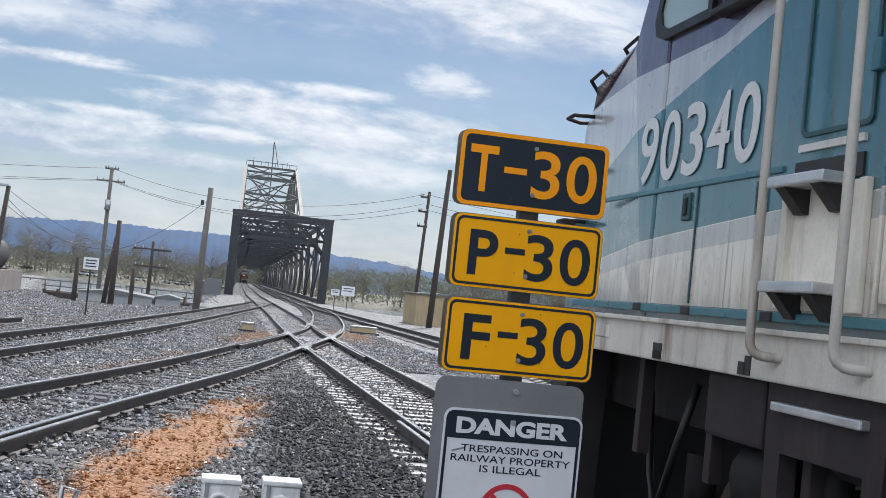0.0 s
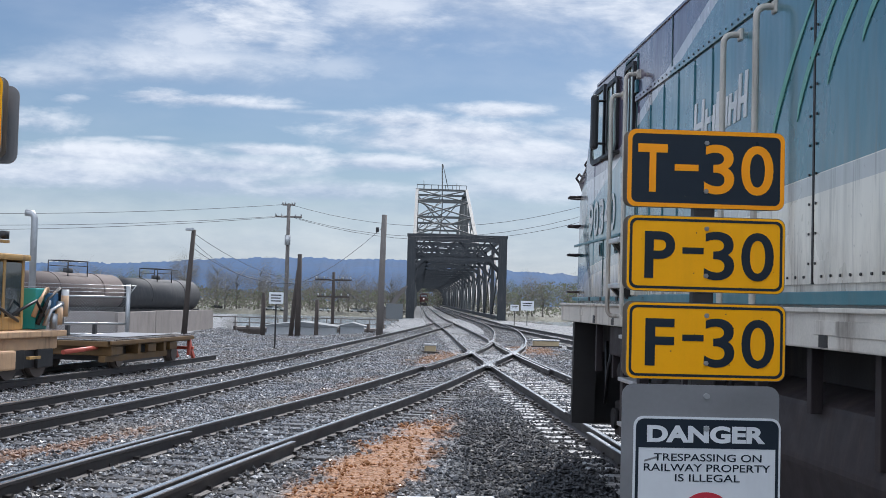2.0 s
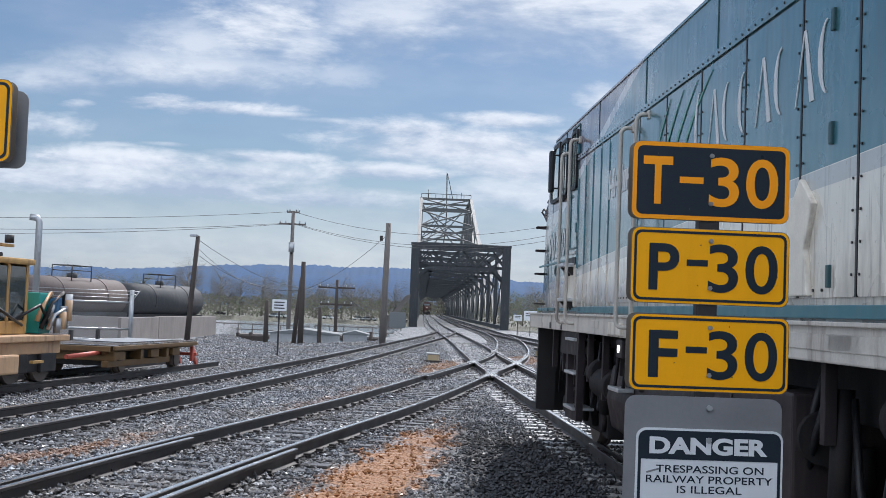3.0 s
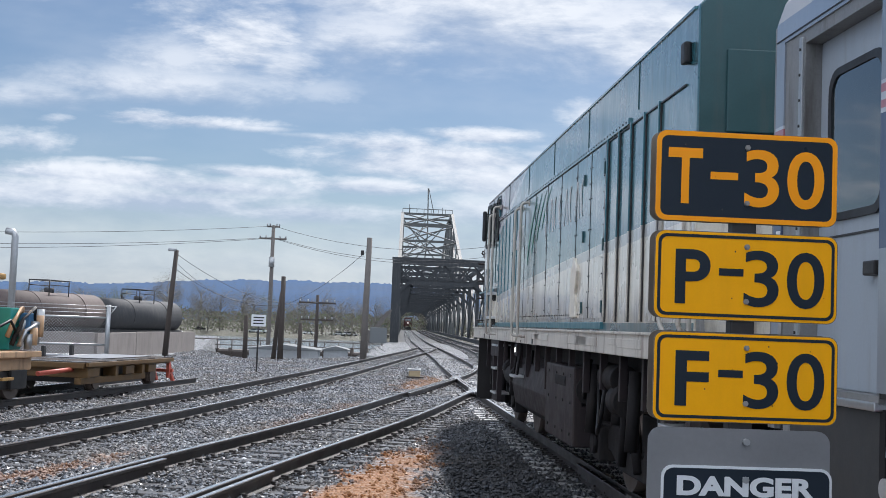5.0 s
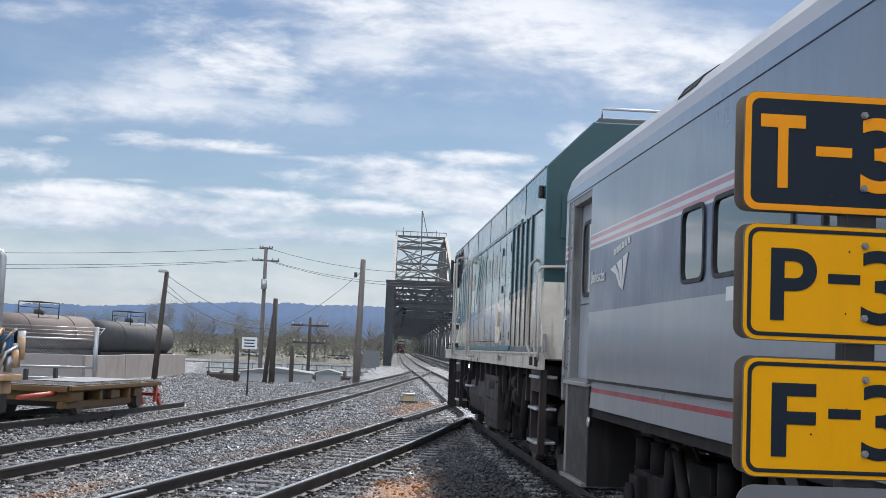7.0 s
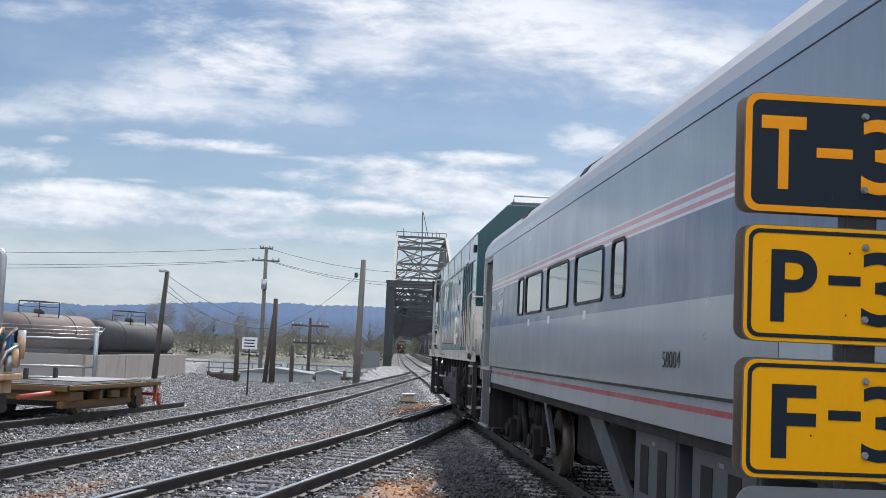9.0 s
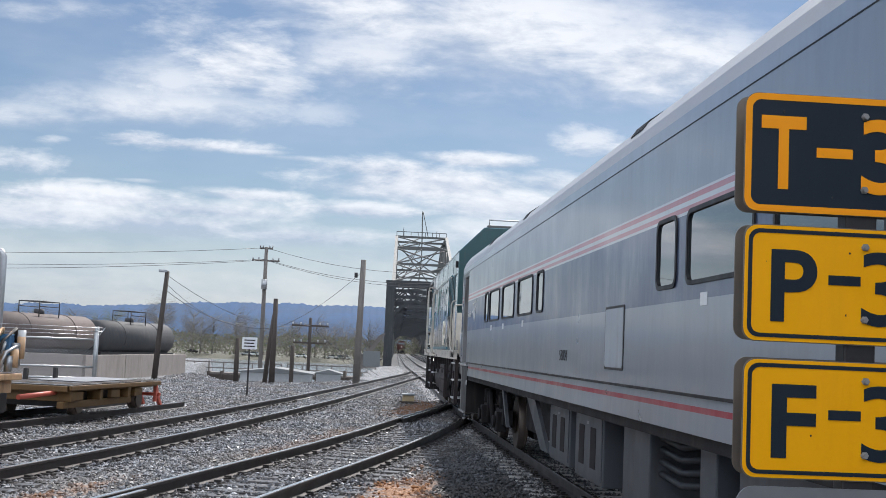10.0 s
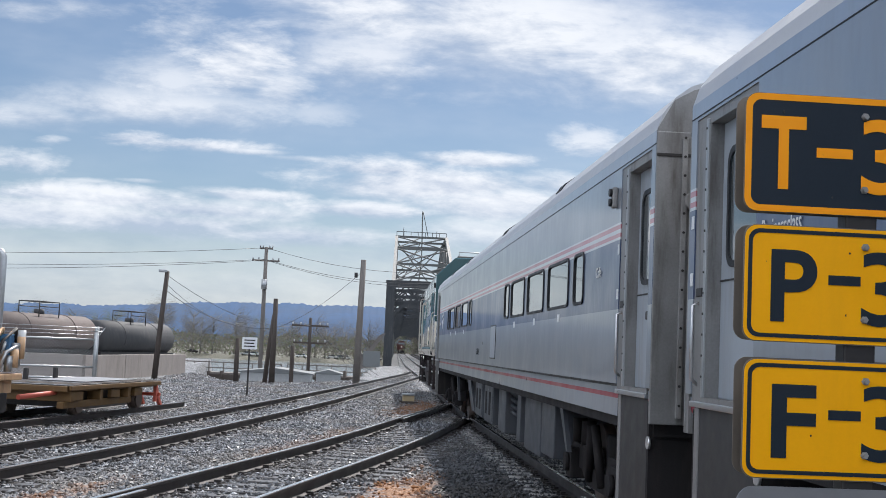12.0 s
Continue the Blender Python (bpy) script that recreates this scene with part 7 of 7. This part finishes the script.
def make_bridge():
    b = thing("railway_bridge", (0, 0, 0), "dark steel through-truss railway bridge over the river", "bridge", kind="structure")
    S, X0, X1, Y0, Y1, TOP = 0.0375, 3.95, 13.75, 129.0, 633.0, 8.6
    for x in (X0, X1):
        bm = bmesh.new()
        truss_side(bm, x, Y0, Y1, 0.0, TOP, 30, S, 0.42)
        part("truss", bm, M["bridge"], b)
    for i in range(31):
        y = Y0 + (Y1 - Y0) * i / 30
        xo = S * (y - Y0)
        bm = bmesh.new()
        beam(bm, (X0 + xo, y, TOP), (X1 + xo, y, TOP), 0.35, 0.35, 0.35, 0.35)
        beam(bm, (X0 + xo, y, TOP - 2.2), (X1 + xo, y, TOP - 2.2), 0.3, 0.3, 0.3, 0.3)
        for k in range(6):
            xa, xb = X0 + xo + (X1 - X0) * k / 6, X0 + xo + (X1 - X0) * (k + 1) / 6
            za, zb = (TOP - 0.2, TOP - 2.1) if k % 2 else (TOP - 2.1, TOP - 0.2)
            beam(bm, (xa, y, za), (xb, y, zb), 0.16, 0.16, 0.16, 0.16)
        for s, xa in ((1, X0 + xo), (-1, X1 + xo)):
            beam(bm, (xa, y, TOP - 4.0), (xa + s * 1.9, y, TOP - 2.2), 0.3, 0.3, 0.3, 0.3)
        part("sway_frame", bm, M["bridge"], b)
        if i < 30:
            y2 = Y0 + (Y1 - Y0) * (i + 1) / 30
            xo2 = S * (y2 - Y0)
            bm = bmesh.new()
            beam(bm, (X0 + xo, y, TOP), (X1 + xo2, y2, TOP), 0.11, 0.11, 0.11, 0.11)
            beam(bm, (X1 + xo, y, TOP), (X0 + xo2, y2, TOP), 0.11, 0.11, 0.11, 0.11)
            part("top_lateral", bm, M["bridge"], b)
    # portal frame at the near end: deep plate with oval openings
    bm = bmesh.new()
    box(bm, X0 - 0.5, X1 + 0.5, Y0 - 0.55, Y0 - 0.25, TOP - 0.05, TOP + 0.25)
    box(bm, X0 - 0.45, X0 + 0.45, Y0 - 0.62, Y0 - 0.215, -0.6, TOP - 0.06)
    box(bm, X1 - 0.45, X1 + 0.45, Y0 - 0.62, Y0 - 0.215, -0.6, TOP - 0.06)
    box(bm, X0 + 0.46, X1 - 0.46, Y0 - 0.52, Y0 - 0.32, TOP - 0.5, TOP - 0.07)
    n = 40
    for k in range(n):
        t0, t1 = k / n, (k + 1) / n
        xa, xb = X0 + (X1 - X0) * t0, X0 + (X1 - X0) * t1
        lo0 = TOP - 2.6 - 1.5 * max(0.0, abs(t0 - 0.5) * 2 - 0.72) * 3.5
        lo1 = TOP - 2.6 - 1.5 * max(0.0, abs(t1 - 0.5) * 2 - 0.72) * 3.5
        prism(bm, [(xa, lo0), (xb, lo1), (xb, lo1 + 0.4), (xa, lo0 + 0.4)], "y", Y0 - 0.5, Y0 - 0.3)
        w0, w1 = TOP - 1.45 + 0.62 * math.cos(t0 * 6 * math.pi), TOP - 1.45 + 0.62 * math.cos(t1 * 6 * math.pi)
        prism(bm, [(xa, w0 - 0.13), (xb, w1 - 0.13), (xb, w1 + 0.13), (xa, w0 + 0.13)], "y", Y0 - 0.48, Y0 - 0.34)
        w0, w1 = 2 * (TOP - 1.45) - w0, 2 * (TOP - 1.45) - w1
        prism(bm, [(xa, w0 - 0.13), (xb, w1 - 0.13), (xb, w1 + 0.13), (xa, w0 + 0.13)], "y", Y0 - 0.46, Y0 - 0.36)
    part("portal_frame", bm, M["bridge"], b, "dark plate portal with oval openings")
    part("deck", pr([(X0 + 0.2, Y0), (X1 - 0.2, Y0), (X1 - 0.2 + 18.9, 633), (X0 + 0.2 + 18.9, 633)], "z", -1.2, -0.36), M["bridge"], b)
    part("abutment", bx(X0 - 1.2, X1 + 1.2, Y0 - 1.0, Y0 + 2.5, -7.5, -0.25), M["concrete"], b, "concrete bridge abutment")
    for y in (213, 330, 420, 520, 620):
        xo = S * (y - Y0)
        part("pier", bx(X0 + xo - 1, X1 + xo + 1, y - 2, y + 2, -8, -1.2, 0.1), M["concrete"], b)
    # the swing span: taller, with sloping end posts
    def at(side, y, z):
        return Vector(((X0 if side < 0 else X1) + S * (y - Y0), y, z))
    H = 23.6
    for side in (-1, 1):
        bm = bmesh.new()
        for y0, y1, z0, z1 in ((180, 238, 8.6, H), (238, 262, H, H), (262, 330, H, 10), (330, 420, 10, 10)):
            beam(bm, at(side, y0, z0), at(side, y1, z1), 0.55, 0.55, 0.55, 0.55)
        beam(bm, at(side, 180, 8.6), at(side, 420, 8.6), 0.5, 0.5, 0.5, 0.5)
        for y, z in ((195, 12.4), (210, 16.3), (225, 20.2), (238, H), (250, H), (262, H), (280, 20), (300, 16), (330, 10), (350, 10), (375, 10), (400, 10)):
            beam(bm, at(side, y, 0), at(side, y, z), 0.45, 0.45, 0.45, 0.45)
        for y0, z0, y1, z1 in ((180, 8.6, 210, 16.3), (195, 8.6, 225, 20.2), (210, 8.6, 238, H), (238, 8, 250, H), (250, H, 262, 8), (262, 8, 280, 20), (280, 0, 300, 16), (225, 20.2, 238, 8), (238, H, 250, 8), (262, H, 280, 8)):
            beam(bm, at(side, y0, z0), at(side, y1, z1), 0.25, 0.25, 0.25, 0.25)
        part("swing_truss", bm, M["tower"], b, "pale swing-span truss")
    bm = bmesh.new()
    for y, z in ((180, 8.6), (195, 12.4), (210, 16.3), (225, 20.2), (238, H), (250, H), (262, H), (238, 17), (250, 12), (262, 17)):
        beam(bm, at(-1, y, z), at(1, y, z), 0.4, 0.4, 0.4, 0.4)
    for (ya, za), (yb, zb) in (((238, H), (225, 20.2)), ((225, 20.2), (210, 16.3)), ((210, 16.3), (195, 12.4)), ((195, 12.4), (180, 8.6)), ((250, H), (250, 12)), ((262, H), (262, 17))):
        beam(bm, at(-1, ya, za), at(1, yb, zb), 0.22, 0.22, 0.22, 0.22)
        beam(bm, at(1, ya, za), at(-1, yb, zb), 0.22, 0.22, 0.22, 0.22)
        mid = (at(-1, ya, za) + at(1, ya, za)) / 2
        beam(bm, mid, (at(-1, yb, zb) + at(-1, yb, zb)) / 2, 0.16, 0.16, 0.16, 0.16)
    for k in range(8):
        t = k / 7
        beam(bm, at(-1, 238, H).lerp(at(1, 238, H), t), at(-1, 238, H + 1.0).lerp(at(1, 238, H + 1.0), t), 0.1, 0.1, 0.1, 0.1)
    beam(bm, at(-1, 238, H + 1.0), at(1, 238, H + 1.0), 0.12, 0.12, 0.12, 0.12)
    part("tower_bracing", bm, M["tower"], b, "pale crossed tower bracing")
    bm = bmesh.new()
    mid = at(-1, 240, 0).lerp(at(1, 240, 0), 0.5)
    tube(bm, [mid + Vector((-0.5, 0, 10)), mid + Vector((0.2, 0, 20)), mid + Vector((0, 0, 29.0))], 0.13, 6)
    tube(bm, [mid + Vector((1.4, 0, H)), mid + Vector((0.1, 0, 29.0))], 0.08, 6)
    tube(bm, [mid + Vector((-3.6, 0, H)), mid + Vector((-3.6, 0, 25.6))], 0.06, 6)
    tube(bm, [mid + Vector((3.0, 0, H)), mid + Vector((3.0, 0, 25.2))], 0.06, 6)
    part("mast", bm, M["tower"], b, "slender mast on the tower")
    # side walkway and struts on the left
    bm = bmesh.new()
    for k in range(8):
        y = Y0 - 2 + 3 * k
        beam(bm, (X0 - 2.4, y, 0.4), (X0 - 0.4, y, 3.2), 0.16, 0.16, 0.16, 0.16)
        beam(bm, (X0 - 2.6, y, -0.6), (X0 - 2.6, y, 0.9), 0.14, 0.14, 0.14, 0.14)
    beam(bm, (X0 - 2.6, Y0 - 3, 0.9), (X0 - 2.6, Y0 + 20, 0.9), 0.12, 0.12, 0.12, 0.12)
    part("walkway", bm, M["wood"], b)
    part("relay_hut", bx(X0 - 2.6, X0 - 0.9, Y0 - 6, Y0 - 4, -0.3, 1.3, 0.03), M["shedgrey"], b, "grey relay hut")


make_bridge()

far_train = thing("distant_locomotive", (18.0, 432.0, 0), "distant red locomotive inside the bridge", "locomotive", turn=-2.1)
part("body", pr([(-1.4, 1.0), (-1.5, 3.4), (-0.9, 4.3), (0.9, 4.3), (1.5, 3.4), (1.4, 1.0)], "y", 0, 15, 0.05), M["dullred"], far_train)
part("nose", bx(-0.9, 0.9, -1.6, 0, 1.0, 2.9, 0.1), M["dullred"], far_train)
part("windscreen", bx(-1.1, 1.1, -0.03, 0.02, 3.1, 3.8), M["glass"], far_train)
part("headlight", tb([(0, -1.6, 2.4), (0, -1.7, 2.4)], 0.12, 12), M["lamp_glow"], far_train, "lit headlight")
part("truck", bx(-1.2, 1.2, -1.4, 14.5, 0.0, 1.0, 0.05), M["machine_dark"], far_train)


# ---- timber piles and rubble on the banks ----
rng_p = random.Random(21)


def make_dock(x0, x1, y, z, label):
    d = thing("timber_dock", (0, 0, 0), label, "dock")
    n = int((x1 - x0) / 1.1)
    for k in range(n + 1):
        x = x0 + (x1 - x0) * k / n
        part("pile", tb([(x, y, -7), (x + rng_p.uniform(-0.1, 0.1), y, z + rng_p.uniform(0.0, 0.6))], 0.16, 8), M["wooddark"], d)
    part("dock_beam", bx(x0, x1, y - 0.15, y + 0.15, z - 0.3, z - 0.05, 0.02), M["wooddark"], d)
    part("dock_deck", bx(x0, x1, y, y + 2.5, z - 0.05, z + 0.08), M["wood"], d)
    for q in (0.45, 0.9):
        part("dock_rail", tb([(x0, y + 0.1, z + q), (x1, y + 0.1, z + q)], 0.05, 6), M["wood"], d)
    for k in range(n + 1):
        x = x0 + (x1 - x0) * k / n
        part("rail_post", bx(x - 0.05, x + 0.05, y + 0.05, y + 0.15, z, z + 0.95), M["wood"], d)
    for k in range(n):
        x = x0 + (x1 - x0) * (k + 0.5) / n
        if rng_p.random() < 0.6:
            part("fender_board", bx(x - 0.5, x + 0.5, y - 0.2, y - 0.12, z - 2.2, z - 0.1, 0.01), M["wooddark"], d)


make_dock(-16, -5.5, 100.0, -0.95, "dark timber dock over the river")
make_dock(-5.2, 2.2, 104.0, -0.95, "grey timber dock over the river")
make_dock(19, 34, 104.0, -1.2, "dark timber dock over the river")
for k in range(14):
    x = 17.5 + 1.2 * k + rng_p.uniform(-0.4, 0.4)
    p = thing("timber_pile", (x, 96 + rng_p.uniform(-2, 2), -0.4), "dark weathered timber pile on the bank", "pile", "timber piles")
    part("shaft", tb([(0, 0, -0.5), (0, 0, 1.0 + rng_p.uniform(-0.3, 0.5))], 0.15, 8), M["wooddark"], p)


def make_riprap():
    bm = bmesh.new()
    for k in range(420):
        x = rng_p.uniform(13, 40)
        y = bank(x) + rng_p.uniform(-1.5, 3.0)
        r = rng_p.uniform(0.12, 0.34)
        res = bmesh.ops.create_icosphere(bm, subdivisions=1, radius=r)
        for v in res["verts"]:
            v.co = Vector((v.co.x * rng_p.uniform(0.7, 1.3) + x, v.co.y * rng_p.uniform(0.7, 1.3) + y, v.co.z * rng_p.uniform(0.6, 1.0) - 0.35))
    tagged(part("riprap", bm, M["riprap"]), "grey broken rock along the river bank", "rocks", kind="stuff")


make_riprap()


# ---- trees on the far bank ----
def make_tree(name, h, seed, leaf, label):
    rng = random.Random(seed)
    t = thing(name, (0, 0, 0), label, "tree", "trees on the far bank")
    bm = bmesh.new()
    tube(bm, [(0, 0, -0.5), (rng.uniform(-0.2, 0.2), 0, h * 0.45), (rng.uniform(-0.4, 0.4), 0.1, h * 0.85)], h * 0.022, 6, h * 0.006)
    tips = []
    for k in range(34):
        a, z = rng.uniform(0, 6.28), h * rng.uniform(0.2, 0.8)
        ln = h * rng.uniform(0.14, 0.3)
        tip = Vector((math.cos(a) * ln, math.sin(a) * ln, z + ln * rng.uniform(0.5, 1.1)))
        tube(bm, [(0, 0, z), tip * 0.55 + Vector((0, 0, z * 0.5)), tip], h * 0.006, 3, h * 0.002)
        tips.append(tip)
    part("trunk", bm, M["bark"], t)
    verts, faces = [], []
    for k in range(8000):
        tip = rng.choice(tips)
        c = tip + Vector((rng.gauss(0, 0.06), rng.gauss(0, 0.06), rng.gauss(0, 0.08))) * h
        s = h * rng.uniform(0.004, 0.011)
        base = len(verts)
        d1 = Vector((rng.gauss(0, 1), rng.gauss(0, 1), rng.gauss(0, 1))).normalized() * s
        d2 = Vector((rng.gauss(0, 1), rng.gauss(0, 1), rng.gauss(0, 1))).normalized() * s * 0.35
        verts += [c + d1, c + d2, c - d1, c - d2]
        faces.append((base, base + 1, base + 2, base + 3))
    me = bpy.data.meshes.new("crown")
    me.from_pydata(verts, [], faces)
    me.materials.append(leaf)
    cr = new("crown", me)
    cr.parent = t
    return t


protos = [make_tree("tree", 13.5, 1, M["leaf_brown"], "bare budding tree on the far river bank"), make_tree("tree", 11.5, 2, M["leaf_green"], "tree in pale spring leaf on the far bank"), make_tree("tree", 15.0, 3, M["leaf_brown"], "tall bare budding tree on the far bank")]
rng_t = random.Random(9)
spots = [(-170 + 4.0 * k + rng_t.uniform(-2, 2), 436 + rng_t.uniform(0, 55)) for k in range(110)]
for i, p in enumerate(protos):
    p.matrix_basis = pose(spots[i][0], spots[i][1], -3.2)
for x, y in spots[3:]:
    s = rng_t.uniform(0.75, 1.2)
    cp = copy_thing(rng_t.choice(protos), pose(x, y, -3.2, 0, 0, rng_t.uniform(0, 360)))
    cp.scale = (s, s, s)


def make_woods():
    """Far woods: a low mass of twigs and leaves behind the single trees."""
    rng = np.random.default_rng(3)
    n = 120000
    x = rng.uniform(-420, 520, n)
    y = 428 + 210 * rng.random(n) ** 1.4
    top = 5 + 6 * np.array([0.5 + 0.5 * noise.noise((a * 0.03, b * 0.03, 2.0)) for a, b in zip(x, y)]) + np.where(x > 60, 5.0, 0.0)
    z = -3.4 + top * rng.random(n) ** 0.8
    d1, d2 = rng.normal(size=(n, 3)), rng.normal(size=(n, 3))
    d1 *= (0.5 / np.linalg.norm(d1, axis=1))[:, None] * (0.6 + rng.random(n))[:, None]
    d2 *= (0.28 / np.linalg.norm(d2, axis=1))[:, None] * (0.6 + rng.random(n))[:, None]
    c = np.stack([x, y, z], -1)
    v = np.stack([c + d1, c + d2, c - d1, c - d2], 1)
    me = bpy.data.meshes.new("woods")
    me.from_pydata(v.reshape(-1, 3).tolist(), [], (4 * np.arange(n)[:, None] + np.arange(4)[None]).tolist())
    me.materials.append(M["leaf_brown"])
    me.materials.append(M["leaf_green"])
    me.polygons.foreach_set("material_index", (rng.random(n) < np.where(x > 60, 0.6, 0.3)).astype(int).tolist())
    tagged(new("woods", me), "pale budding woods along the far bank", "woods", kind="stuff")


make_woods()


def make_far_boats():
    rng = random.Random(31)
    for k in range(26):
        x, y = rng.uniform(-120, 10), 436 + rng.uniform(0, 14)
        c = thing("parked_car", (x, y, -3.2), "small parked car on the far bank", "car", "parked cars on the far bank", turn=rng.uniform(-20, 20))
        col = M[rng.choice(("boxwhite", "boxwhite", "galv", "machine_dark", "red"))]
        part("body", bx(-2.1, 2.1, -0.85, 0.85, 0.3, 0.95, 0.15), col, c)
        part("cabin", pr([(-1.2, 0.95), (1.3, 0.95), (0.8, 1.5), (-0.8, 1.5)], "y", -0.75, 0.75, 0.08), M["glass"], c)
        for wx in (-1.3, 1.3):
            part("wheel", tb([(wx, -0.88, 0.32), (wx, 0.88, 0.32)], 0.32, 10), M["black"], c)
    for k in range(3):
        b = thing("sailing_boat", (-82 + 9 * k + rng.uniform(-2, 2), 425, -4.6), "white moored boat with a bare mast", "boat", "moored boats")
        part("hull", pr([(-4, 0.9), (4.6, 1.1), (3.2, -0.2), (-3.6, -0.2)], "y", -1.1, 1.1, 0.1), M["boxwhite"], b)
        part("mast", tb([(0.5, 0, 0.8), (0.5, 0, 11)], 0.08, 6), M["galv"], b)


make_far_boats()


# ---- what moves: the train pulls away along its track ----
LINE_X, LINE_Y = smooth_line(TRAIN)
TAIL = [(0.0, -9.95), (0.5, -8.32), (1.0, -6.57), (1.5, -4.73), (2.0, -3.0), (2.5, -1.22), (3.0, 0.55), (4.0, 4.05), (4.8, 6.9), (5.0, 7.6), (5.5, 8.75), (6.0, 10.72), (6.5, 12.82), (7.0, 15.03), (8.0, 19.4), (9.0, 23.95), (9.5, 26.27), (10.0, 28.65), (10.5, 31.0), (11.0, 33.45), (11.5, 35.95), (12.0, 38.55)]


def on_track(rear, front, at):
    """The pose of a vehicle whose bogies stand on the track at rear and front, with its origin at 'at'."""
    xr, xf = float(np.interp(rear, LINE_Y, LINE_X)), float(np.interp(front, LINE_Y, LINE_X))
    slope = (xf - xr) / (front - rear)
    return pose(xr + slope * (at - rear), at, 0, 0, 0, -math.degrees(math.atan(slope)))


def motions():
    walk(locomotive, [(t, on_track(s + 3.3, s + 13.4, s)) for t, s in TAIL])
    for car, gap in ((first_car, 1.6), (second_car, 1.6 + CAR + 0.95)):
        walk(car, [(t, on_track(s - gap - 23.9, s - gap - 3.7, s - gap)) for t, s in TAIL])


motions()
